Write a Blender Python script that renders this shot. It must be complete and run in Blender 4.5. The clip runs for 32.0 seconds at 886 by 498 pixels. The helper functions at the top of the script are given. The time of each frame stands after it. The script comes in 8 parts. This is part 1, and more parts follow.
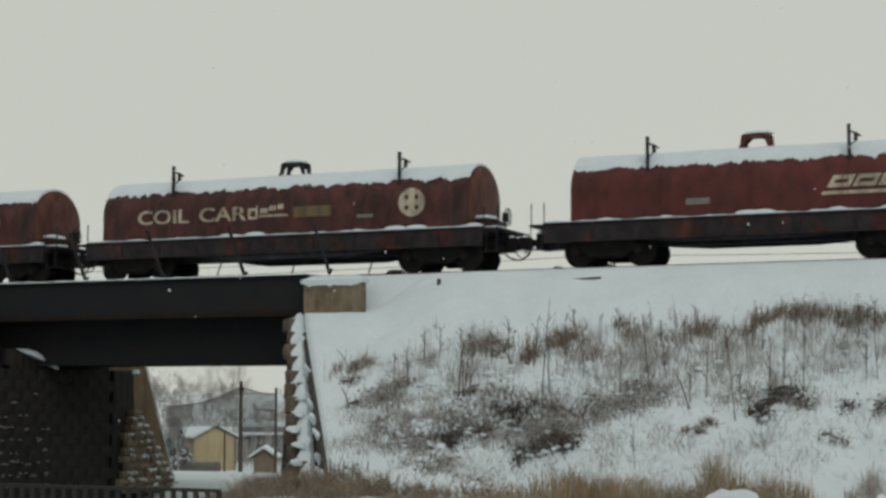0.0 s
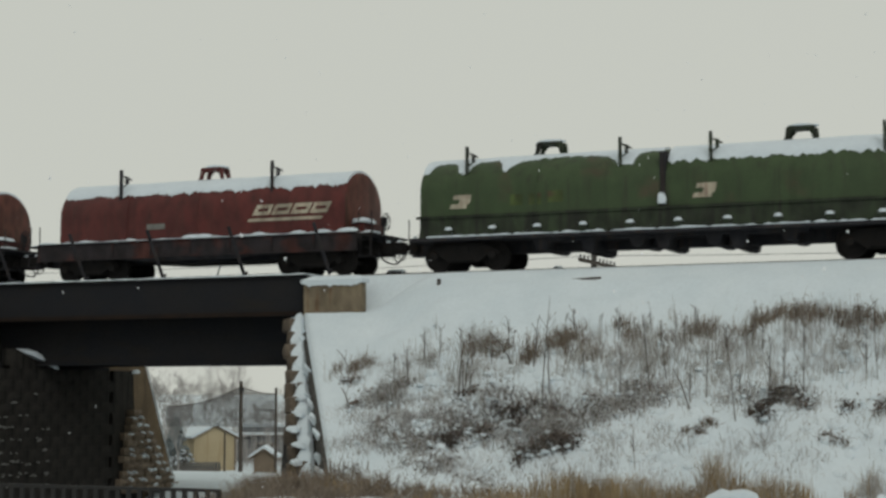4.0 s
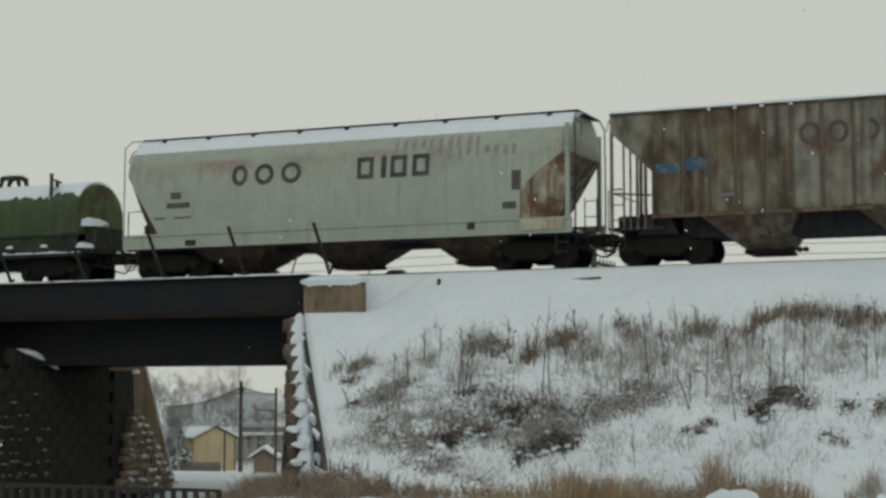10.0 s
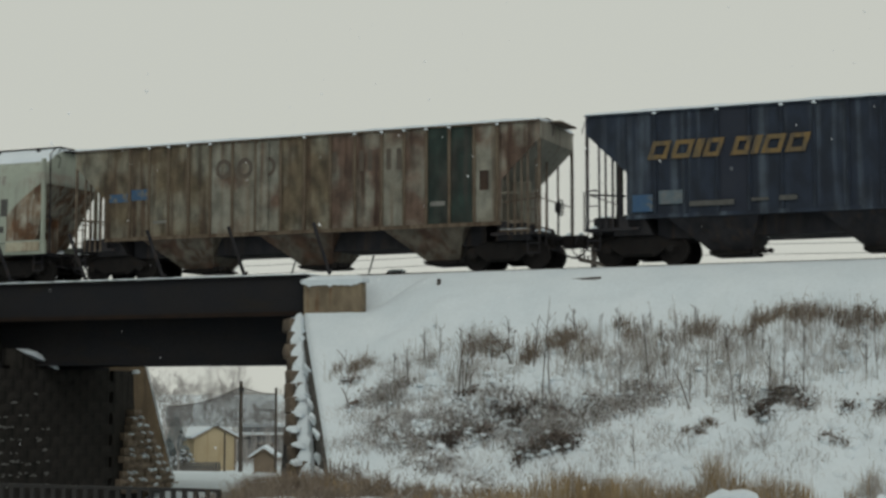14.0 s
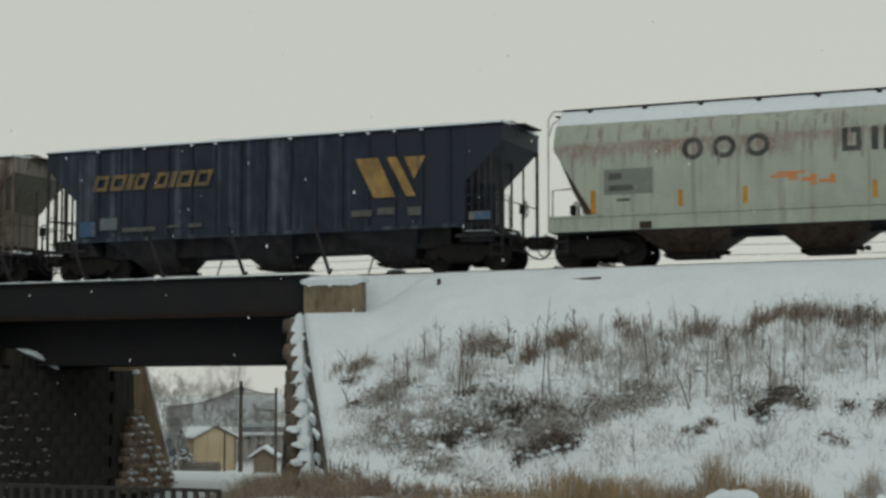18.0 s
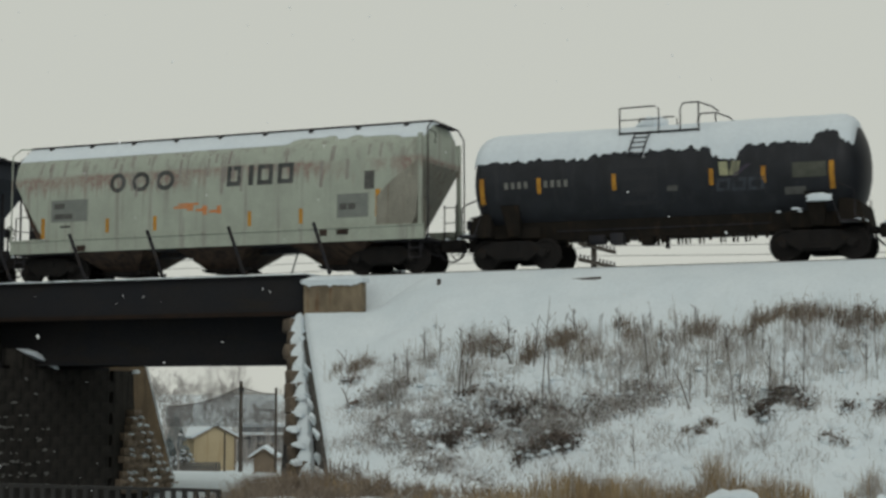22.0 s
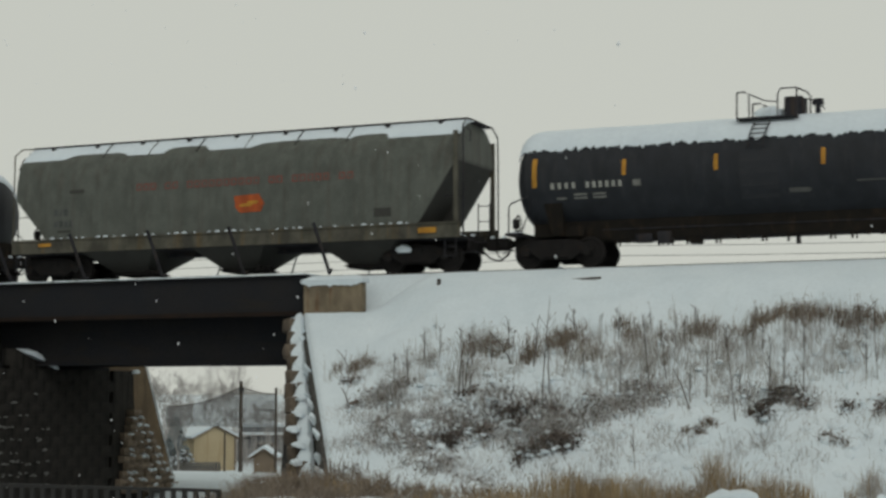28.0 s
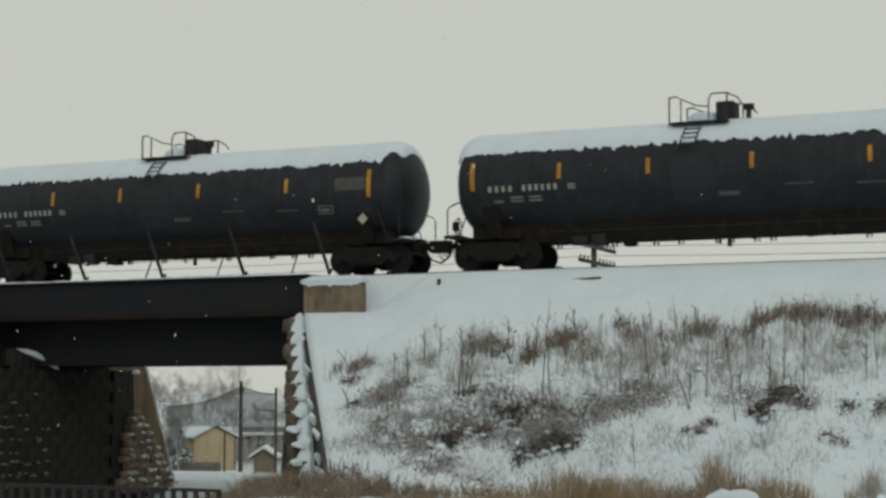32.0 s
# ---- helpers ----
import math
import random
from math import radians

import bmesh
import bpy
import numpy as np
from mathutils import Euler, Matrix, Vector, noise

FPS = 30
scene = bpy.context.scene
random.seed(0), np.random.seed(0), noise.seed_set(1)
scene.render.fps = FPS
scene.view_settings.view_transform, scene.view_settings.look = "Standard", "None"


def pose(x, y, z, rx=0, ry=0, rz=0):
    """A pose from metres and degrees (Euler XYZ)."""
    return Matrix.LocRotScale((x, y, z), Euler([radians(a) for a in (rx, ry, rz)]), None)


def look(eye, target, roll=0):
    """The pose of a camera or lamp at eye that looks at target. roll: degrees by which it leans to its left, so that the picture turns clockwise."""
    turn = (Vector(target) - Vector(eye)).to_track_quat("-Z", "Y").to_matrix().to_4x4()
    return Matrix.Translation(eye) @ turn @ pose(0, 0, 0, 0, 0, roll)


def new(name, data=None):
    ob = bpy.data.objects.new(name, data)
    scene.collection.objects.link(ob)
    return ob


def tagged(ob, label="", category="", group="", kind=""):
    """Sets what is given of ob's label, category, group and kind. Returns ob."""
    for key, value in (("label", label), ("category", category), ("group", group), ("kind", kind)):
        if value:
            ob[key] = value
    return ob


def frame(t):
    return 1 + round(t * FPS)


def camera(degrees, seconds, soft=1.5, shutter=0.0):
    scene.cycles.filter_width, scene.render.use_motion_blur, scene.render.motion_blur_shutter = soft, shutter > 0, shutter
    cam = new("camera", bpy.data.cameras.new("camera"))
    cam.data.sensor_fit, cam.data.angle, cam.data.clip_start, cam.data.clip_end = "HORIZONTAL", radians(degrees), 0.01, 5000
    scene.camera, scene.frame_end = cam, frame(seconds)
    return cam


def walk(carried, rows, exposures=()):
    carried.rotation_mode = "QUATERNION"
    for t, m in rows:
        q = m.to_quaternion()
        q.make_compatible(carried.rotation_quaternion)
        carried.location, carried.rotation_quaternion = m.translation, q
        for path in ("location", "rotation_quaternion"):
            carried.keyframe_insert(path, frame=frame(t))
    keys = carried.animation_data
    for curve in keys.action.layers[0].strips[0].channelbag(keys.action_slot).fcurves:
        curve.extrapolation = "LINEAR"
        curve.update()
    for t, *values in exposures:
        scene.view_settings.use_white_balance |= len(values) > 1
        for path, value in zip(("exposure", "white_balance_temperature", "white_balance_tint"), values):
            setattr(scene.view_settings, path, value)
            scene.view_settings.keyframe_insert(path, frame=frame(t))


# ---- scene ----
EYE = Vector((0.0, -47.463, -3.717))
YAW, PITCH = 0.41041, 0.08682
GAZE = Vector((-math.sin(YAW) * math.cos(PITCH), math.cos(YAW) * math.cos(PITCH), math.sin(PITCH)))
cam = camera(30.26, 32.0, soft=2.85, shutter=0.3)
HOLD = look(EYE, EYE + 50 * GAZE)
walk(cam, [(0.0, HOLD), (32.0, HOLD)], exposures=[(0.0, 0.0), (32.0, 0.0)])

# ---- overcast daylight ----
world = bpy.data.worlds.new("overcast")
scene.world = world
world.use_nodes = True
wn, wl = world.node_tree.nodes, world.node_tree.links
wn.clear()
w_out = wn.new("ShaderNodeOutputWorld")
w_bg = wn.new("ShaderNodeBackground")
w_sky = wn.new("ShaderNodeTexSky")
w_sky.sky_type, w_sky.sun_disc = "NISHITA", False
w_sky.sun_elevation, w_sky.sun_rotation = radians(32), radians(200)
w_dim = wn.new("ShaderNodeMix")
w_dim.data_type, w_dim.blend_type = "RGBA", "MIX"
w_dim.inputs[0].default_value = 0.985
w_dim.inputs[7].default_value = (5.60, 5.76, 5.22, 1)
wl.new(w_sky.outputs[0], w_dim.inputs[6])
wl.new(w_dim.outputs[2], w_bg.inputs[0])
w_bg.inputs[1].default_value = 0.1
wl.new(w_bg.outputs[0], w_out.inputs[0])
sun = new("sun", bpy.data.lights.new("sun", "SUN"))
sun.data.energy, sun.data.angle, sun.data.color = 0.5, radians(25), (1.0, 0.98, 0.95)
sun.matrix_world = look((30, -50, 45), (-15, 0, 0))


# ---- materials ----
def material(name, base, alt=None, rough=0.75, metal=0.0, scale=1.5, fine=25.0, bump=0.15, streak=None, amount=0.5,
             patch=None, patch_amount=0.45, patch_scale=1.2, vary=0.0, stretch=(5.0, 5.0, 0.35), spec=0.3, grime=0.0, mottle=(0.82, 1.12), band=None):
    """A paint, stone, rust or snow surface: mottling at two scales, vertical streaks, patches, fine relief."""
    m = bpy.data.materials.new(name)
    m.use_nodes = True
    n, l = m.node_tree.nodes, m.node_tree.links
    b = n["Principled BSDF"]
    b.inputs["Roughness"].default_value, b.inputs["Metallic"].default_value = rough, metal
    b.inputs["Specular IOR Level"].default_value = spec
    co = n.new("ShaderNodeTexCoord")

    def tex(sc, detail=5.0, mapping=None):
        t = n.new("ShaderNodeTexNoise")
        t.inputs["Scale"].default_value, t.inputs["Detail"].default_value = sc, detail
        if mapping:
            mp = n.new("ShaderNodeMapping")
            mp.inputs["Scale"].default_value = mapping
            l.new(co.outputs["Object"], mp.inputs["Vector"])
            l.new(mp.outputs["Vector"], t.inputs["Vector"])
        else:
            l.new(co.outputs["Object"], t.inputs["Vector"])
        return t.outputs["Fac"]

    def ramp(src, lo, hi):
        r = n.new("ShaderNodeMapRange")
        r.inputs["From Min"].default_value, r.inputs["From Max"].default_value = lo, hi
        l.new(src, r.inputs["Value"])
        return r.outputs["Result"]

    def mix(fac, a, c, mode="MIX", strength=None):
        x = n.new("ShaderNodeMix")
        x.data_type, x.blend_type = "RGBA", mode
        if strength is None:
            l.new(fac, x.inputs[0])
        else:
            x.inputs[0].default_value = strength
        for k, s in ((6, a), (7, c)):
            if isinstance(s, tuple):
                x.inputs[k].default_value = (*s, 1)
            else:
                l.new(s, x.inputs[k])
        return x.outputs[2]

    alt = alt or tuple(c * 0.72 for c in base)
    col = mix(ramp(tex(scale), 0.35, 0.68), base, alt)
    if patch:
        col = mix(ramp(tex(patch_scale, 8.0), 0.70 - 0.5 * patch_amount, 0.84 - 0.5 * patch_amount), col, patch)
    if streak:
        col = mix(ramp(tex(1.0, 6.0, stretch), 0.70 - 0.5 * amount, 0.86 - 0.5 * amount), col, streak)
    if grime:
        dirt = n.new("ShaderNodeMapRange")
        dirt.inputs["From Min"].default_value, dirt.inputs["From Max"].default_value = 0.36, 0.62
        dirt.inputs["To Min"].default_value, dirt.inputs["To Max"].default_value = 1 - grime, 1 + 0.25 * grime
        l.new(tex(1.7, 9.0, (1.6, 1.6, 0.9)), dirt.inputs["Value"])
        dc = n.new("ShaderNodeCombineColor")
        for k in range(3):
            l.new(dirt.outputs["Result"], dc.inputs[k])
        col = mix(None, col, dc.outputs[0], "MULTIPLY", 1.0)
    if band:
        # a stain that starts at a seam and runs down the side in drips
        z_top, z_low, stain, run, cover = band
        sep = n.new("ShaderNodeSeparateXYZ")
        l.new(co.outputs["Object"], sep.inputs[0])

        def calc(op, a, c):
            q = n.new("ShaderNodeMath")
            q.operation = op
            for k, s in ((0, a), (1, c)):
                if isinstance(s, float):
                    q.inputs[k].default_value = s
                else:
                    l.new(s, q.inputs[k])
            return q.outputs[0]
        drip = calc("MULTIPLY", calc("SUBTRACT", tex(1.0, 3.0, (10.0, 10.0, 0.10)), 0.5), run)
        wavy = calc("ADD", sep.outputs["Z"], calc("MULTIPLY", tex(3.0, 3.0), 0.12))
        top = ramp(wavy, z_top + 0.12, z_top - 0.02)
        low = ramp(calc("ADD", sep.outputs["Z"], drip), z_low - 0.25, z_low + 0.12)
        gaps = ramp(tex(1.0, 4.0, (0.45, 0.45, 0.6)), 0.62 - 0.4 * cover, 0.80 - 0.4 * cover)
        worn = ramp(tex(9.0, 5.0), 0.15, 0.62)
        col = mix(calc("MULTIPLY", calc("MULTIPLY", top, low), calc("MULTIPLY", gaps, worn)), col, stain)
    f = tex(fine, 4.0)
    g = n.new("ShaderNodeMapRange")
    g.inputs["From Min"].default_value, g.inputs["From Max"].default_value = 0.3, 0.7
    g.inputs["To Min"].default_value, g.inputs["To Max"].default_value = mottle
    l.new(f, g.inputs["Value"])
    shade = g.outputs["Result"]
    if vary:
        inf = n.new("ShaderNodeObjectInfo")
        geo = n.new("ShaderNodeNewGeometry")
        add = n.new("ShaderNodeMath")
        add.operation = "ADD"
        l.new(inf.outputs["Random"], add.inputs[0])
        l.new(geo.outputs["Random Per Island"], add.inputs[1])
        vr = n.new("ShaderNodeMapRange")
        vr.inputs["From Max"].default_value = 2.0
        vr.inputs["To Min"].default_value, vr.inputs["To Max"].default_value = 1 - vary, 1 + vary
        l.new(add.outputs[0], vr.inputs["Value"])
        mu = n.new("ShaderNodeMath")
        mu.operation = "MULTIPLY"
        l.new(shade, mu.inputs[0])
        l.new(vr.outputs["Result"], mu.inputs[1])
        shade = mu.outputs[0]
    cmb = n.new("ShaderNodeCombineColor")
    for k in range(3):
        l.new(shade, cmb.inputs[k])
    col = mix(None, col, cmb.outputs[0], "MULTIPLY", 1.0)
    l.new(col, b.inputs["Base Color"])
    if bump:
        bp = n.new("ShaderNodeBump")
        bp.inputs["Strength"].default_value, bp.inputs["Distance"].default_value = bump, 0.02
        l.new(f, bp.inputs["Height"])
        l.new(bp.outputs["Normal"], b.inputs["Normal"])
    return m


SNOW = material("snow", (0.655, 0.72, 0.765), (0.60, 0.672, 0.722), 0.9, scale=0.6, fine=9, bump=0.10, spec=0.1, mottle=(0.955, 1.03))
SNOW_CAR = material("snow_on_cars", (0.64, 0.705, 0.755), (0.605, 0.67, 0.725), 0.9, scale=1.2, fine=7, bump=0.06, spec=0.1, mottle=(0.96, 1.03))
BLACK = material("sooty_steel", (0.0283, 0.0287, 0.0346), (0.0375, 0.0357, 0.0382), 0.88, spec=0.15, scale=2, fine=30, streak=(0.0548, 0.0418, 0.0355), amount=0.32, grime=0.3)
TRUCK = material("grimy_cast_steel", (0.0175, 0.0165, 0.0168), (0.0215, 0.0195, 0.0185), 0.92, spec=0.08, scale=5, fine=40, bump=0.3, patch=(0.026, 0.020, 0.016), patch_amount=0.27, patch_scale=4, grime=0.15)
WHEEL = material("wheel_steel", (0.0185, 0.0172, 0.0172), (0.0225, 0.020, 0.019), 0.85, 0.0, spec=0.1, scale=6, fine=50)
RED = material("faded_red_paint", (0.103, 0.02116, 0.0184), (0.08464, 0.01932, 0.01748), 0.6, scale=0.9, fine=30, streak=(0.0736, 0.02208, 0.0184), amount=0.36, bump=0.05, grime=0.3)
RED_B = material("brown_red_paint", (0.088, 0.026, 0.023), (0.062, 0.022, 0.02), 0.65, scale=0.9, fine=30, streak=(0.04, 0.02, 0.018), amount=0.42, bump=0.05, grime=0.45)
RED_END = material("rust_red_end", (0.125, 0.042, 0.03), (0.09, 0.033, 0.026), 0.7, scale=2, fine=30, streak=(0.09, 0.045, 0.03), amount=0.4, grime=0.45)
GREEN = material("faded_green_paint", (0.050, 0.078, 0.034), (0.043, 0.067, 0.030), 0.62, scale=0.8, fine=30, streak=(0.04, 0.05, 0.027), amount=0.34, patch=(0.07, 0.056, 0.034), patch_amount=0.25, patch_scale=0.9, bump=0.04, grime=0.14)
GREEN_END = material("bright_green_end", (0.075, 0.105, 0.03), (0.06, 0.08, 0.028), 0.65, scale=2, fine=30, patch=(0.085, 0.06, 0.035), patch_amount=0.36, patch_scale=2, grime=0.45)
GREEN_LOW = material("grimy_green_sill", (0.0364, 0.05187, 0.0273), (0.026, 0.03139, 0.0208), 0.75, scale=1.6, fine=30, streak=(0.0221, 0.02321, 0.0182), amount=0.45, grime=0.4)
PALE = material("pale_grey_green_paint", (0.3358, 0.3726, 0.3174), (0.299, 0.3358, 0.2852), 0.6, scale=0.5, fine=22, streak=(0.2622, 0.2806, 0.2392), amount=0.3, bump=0.04, grime=0.07, mottle=(0.92, 1.05), band=(3.85, 3.5, (0.2484, 0.1886, 0.1656), 1.6, 0.5))
PALE_DIRTY = material("streaked_grey_paint", (0.355, 0.392, 0.335), (0.315, 0.345, 0.295), 0.65, scale=0.6, fine=22, streak=(0.25, 0.25, 0.22), amount=0.34, stretch=(4.5, 4.5, 0.2), bump=0.04, grime=0.08, mottle=(0.9, 1.06), band=(3.62, 3.28, (0.225, 0.15, 0.13), 1.9, 0.66))
PALE_RUST = material("rusty_pale_paint", (0.34, 0.33, 0.28), (0.22, 0.17, 0.12), 0.75, scale=1.4, fine=22, streak=(0.11, 0.06, 0.035), amount=0.48, patch=(0.14, 0.075, 0.04), patch_amount=0.42, patch_scale=1.6, grime=0.4)
RUST_BAY = material("dusty_rusted_bay", (0.165, 0.148, 0.118), (0.11, 0.092, 0.072), 0.8, scale=1.2, fine=25, streak=(0.085, 0.055, 0.04), amount=0.4, patch=(0.10, 0.058, 0.04), patch_amount=0.4, patch_scale=1.4, grime=0.35)
SILL = material("grimy_reddish_sill", (0.0285, 0.0256, 0.0285), (0.0359, 0.0295, 0.031), 0.85, spec=0.15, scale=2, fine=30, patch=(0.0815, 0.0342, 0.0293), patch_amount=0.33, patch_scale=1.1, grime=0.35)
COMB = material("faint_mauve_drips", (0.225, 0.205, 0.19), (0.27, 0.265, 0.24), 0.7, scale=3, fine=22)
CREAM_SILL = material("cream_patched_sill", (0.42, 0.40, 0.31), (0.30, 0.26, 0.19), 0.75, scale=1.5, fine=22, streak=(0.16, 0.085, 0.05), amount=0.36)
HOPPER_RUST = material("rust_stained_hopper_bay", (0.075, 0.0465, 0.0315), (0.04125, 0.027, 0.021), 0.8, scale=1.5, fine=25, streak=(0.02625, 0.01875, 0.015), amount=0.45, grime=0.4)
SLOPE_SMOOTH = material("plain_grey_slope_sheet", (0.250, 0.245, 0.208), (0.205, 0.195, 0.165), 0.75, scale=0.9, fine=25, streak=(0.16, 0.13, 0.10), amount=0.3, grime=0.15)
CAGE_RUST = material("rust_stained_end_post", (0.15, 0.122, 0.092), (0.085, 0.062, 0.046), 0.8, scale=2.5, fine=25, grime=0.3)
RUST = material("rusted_beige_siding", (0.149, 0.122, 0.0792), (0.104, 0.081, 0.054), 0.8, scale=0.7, fine=20, streak=(0.081, 0.0558, 0.0378), amount=0.42, patch=(0.211, 0.203, 0.162), patch_amount=0.5, patch_scale=0.55, stretch=(3.2, 3.2, 0.18), bump=0.1, grime=0.5)
RUST_RIB = material("rusted_rib", (0.149, 0.119, 0.0855), (0.081, 0.0594, 0.0414), 0.8, scale=2.0, fine=20, streak=(0.063, 0.0405, 0.027), amount=0.45)
RUST_PALE = material("pale_weathered_panel", (0.239, 0.239, 0.203), (0.18, 0.167, 0.133), 0.8, scale=0.9, fine=20, streak=(0.135, 0.104, 0.0765), amount=0.40, patch=(0.14, 0.0945, 0.0702), patch_amount=0.34, patch_scale=0.8, stretch=(3.2, 3.2, 0.18), grime=0.4)
RUST_RED = material("red_primer_panel", (0.144, 0.0972, 0.0747), (0.113, 0.0774, 0.0594), 0.8, scale=0.9, fine=20, streak=(0.0675, 0.0405, 0.0288), amount=0.42, patch=(0.216, 0.207, 0.171), patch_amount=0.52, patch_scale=0.7, stretch=(3.2, 3.2, 0.18), grime=0.45)
TEAL = material("dark_teal_panel", (0.022, 0.042, 0.036), (0.026, 0.032, 0.027), 0.7, scale=1.2, fine=20, streak=(0.04, 0.04, 0.035), amount=0.4, grime=0.45)
NAVY = material("dark_navy_paint", (0.0114, 0.0191, 0.0363), (0.0145, 0.0234, 0.0413), 0.6, scale=0.6, fine=20, streak=(0.0613, 0.0808, 0.106), amount=0.41, stretch=(3.4, 3.4, 0.12), bump=0.05, grime=0.4)
NAVY_DARK = material("deep_navy_panel", (0.0122, 0.0173, 0.0319), (0.0165, 0.0218, 0.0351), 0.6, scale=1.0, fine=20)
TANK = material("black_tank_paint", (0.0122, 0.0141, 0.0189), (0.0168, 0.0189, 0.0241), 0.55, scale=0.7, fine=25, streak=(0.0215, 0.0234, 0.028), amount=0.34, bump=0.04, grime=0.3)
TANK_DULL = material("dull_black_jacket", (0.0195, 0.0215, 0.026), (0.025, 0.026, 0.030), 0.75, scale=2, fine=25)
TANK_GRIME = material("oily_brown_underframe_grime", (0.0175, 0.0157, 0.014), (0.0245, 0.0203, 0.0168), 0.95, spec=0.05, scale=2, fine=25, streak=(0.0364, 0.0266, 0.0196), amount=0.3)
SLATE_INK = material("washed_out_slate_lettering", (0.050, 0.058, 0.072), (0.034, 0.040, 0.050), 0.75, scale=4, fine=40, streak=(0.02, 0.022, 0.026), amount=0.4)
LEAF_INK = material("faded_yellow_green_emblem", (0.33, 0.33, 0.20), (0.25, 0.25, 0.16), 0.75, scale=4, fine=40, streak=(0.12, 0.12, 0.09), amount=0.35)
VIOLET_INK = material("faded_violet_emblem", (0.060, 0.050, 0.075), (0.040, 0.034, 0.052), 0.75, scale=4, fine=40)
OLIVE = material("olive_grey_paint", (0.1, 0.107, 0.0938), (0.0884, 0.0955, 0.0839), 0.65, scale=0.5, fine=22, streak=(0.0839, 0.083, 0.0714), amount=0.38, bump=0.04, grime=0.2)
# Olive darkened for shade on sloping ends and bays; also serves stencils.
OLIVE_DARK = material("dark_shaded_olive", (0.048, 0.047, 0.042), (0.037, 0.036, 0.033), 0.75, scale=1.0, fine=22)
OLIVE_SILL = material("dirty_olive_sill", (0.095, 0.09, 0.068), (0.07, 0.065, 0.052), 0.75, scale=1.0, fine=22, streak=(0.12, 0.085, 0.042), amount=0.3, grime=0.4)
CREAM_INK = material("cream_lettering", (0.50, 0.46, 0.36), (0.40, 0.34, 0.26), 0.75, scale=4, fine=40, streak=(0.22, 0.12, 0.09), amount=0.34, grime=0.4)
GREY_INK = material("worn_grey_lettering", (0.20, 0.20, 0.185), (0.13, 0.13, 0.12), 0.8, scale=6, fine=40)
LETTER_GREY = material("off_white_lettering", (0.34, 0.34, 0.31), (0.26, 0.26, 0.235), 0.8, scale=6, fine=40)
FAINT_INK = material("faint_stencil", (0.10, 0.10, 0.095), (0.07, 0.07, 0.066), 0.8, scale=6, fine=40)
DARK_INK = material("charcoal_lettering", (0.055, 0.06, 0.06), (0.085, 0.09, 0.088), 0.75, scale=3, fine=30, streak=(0.15, 0.13, 0.115), amount=0.32, grime=0.3)
GHOST_INK = material("ghosted_lettering", (0.0819, 0.0702, 0.0585), (0.109, 0.0897, 0.0702), 0.8, scale=3, fine=30)
BLUE_INK = material("sprayed_blue_patch", (0.035, 0.085, 0.17), (0.06, 0.105, 0.16), 0.7, scale=4, fine=30, patch=(0.15, 0.14, 0.12), patch_amount=0.34, patch_scale=4)
YELLOW = material("reflective_yellow_stripe", (0.50, 0.25, 0.025), (0.38, 0.17, 0.02), 0.6, scale=5, fine=40, grime=0.25)
GOLD = material("faded_gold_paint", (0.33, 0.20, 0.06), (0.26, 0.17, 0.07), 0.7, scale=3, fine=30, streak=(0.15, 0.12, 0.08), amount=0.36, grime=0.3)
GOLD_DIM = material("weathered_gold_lettering", (0.19, 0.125, 0.05), (0.13, 0.10, 0.055), 0.75, scale=3, fine=30, streak=(0.06, 0.055, 0.05), amount=0.4)
ORANGE = material("orange_red_panel", (0.42, 0.085, 0.018), (0.33, 0.07, 0.02), 0.7, scale=3, fine=30, grime=0.3)
RED_INK = material("thin_red_lettering", (0.175, 0.062, 0.05), (0.145, 0.075, 0.062), 0.75, scale=3, fine=30)
SPRAY_ORANGE = material("orange_spray_mark", (0.55, 0.19, 0.06), (0.47, 0.24, 0.12), 0.75, scale=3, fine=30)
PLACARD = material("grubby_white_placard", (0.46, 0.43, 0.36), (0.36, 0.32, 0.26), 0.7, scale=4)
PANEL_GREY = material("grey_stencil_panel", (0.058, 0.062, 0.05), (0.085, 0.088, 0.072), 0.75, scale=5, fine=40)
SLATE_PANEL = material("slate_grey_patch", (0.165, 0.18, 0.168), (0.195, 0.21, 0.195), 0.7, scale=3)
SLATE_BLUE = material("worn_blue_grey_patch", (0.09, 0.125, 0.15), (0.14, 0.15, 0.155), 0.75, scale=5)
GIRDER = material("black_girder_steel", (0.0193, 0.0204, 0.0242), (0.0233, 0.0226, 0.0237), 0.9, scale=0.8, fine=20, streak=(0.0251, 0.0232, 0.022), amount=0.3, stretch=(0.5, 0.5, 2.5), spec=0.1)
GIRDER_RUST = material("rusted_flange", (0.0284, 0.0193, 0.015), (0.0196, 0.0154, 0.0141), 0.9, scale=2, fine=25, spec=0.1)
CONCRETE = material("tan_weathered_concrete", (0.23, 0.185, 0.125), (0.17, 0.135, 0.095), 0.9, scale=1.3, fine=22, bump=0.4, streak=(0.16, 0.085, 0.045), amount=0.28, grime=0.3)
# Wing stone coloured lighter for the daylight beyond the bridge.
STONE = material("lit_brown_rock_faced_stone", (0.27, 0.211, 0.153), (0.138, 0.113, 0.0873), 0.92, scale=2.4, fine=16, bump=0.7, vary=0.3)
# Plain dim tone on the east wing; on the west, STONE's shaded copy.
STONE_WING = material("dim_brown_stone", (0.125, 0.098, 0.074), (0.058, 0.048, 0.040), 0.92, scale=2.4, fine=16, bump=0.7, vary=0.35)
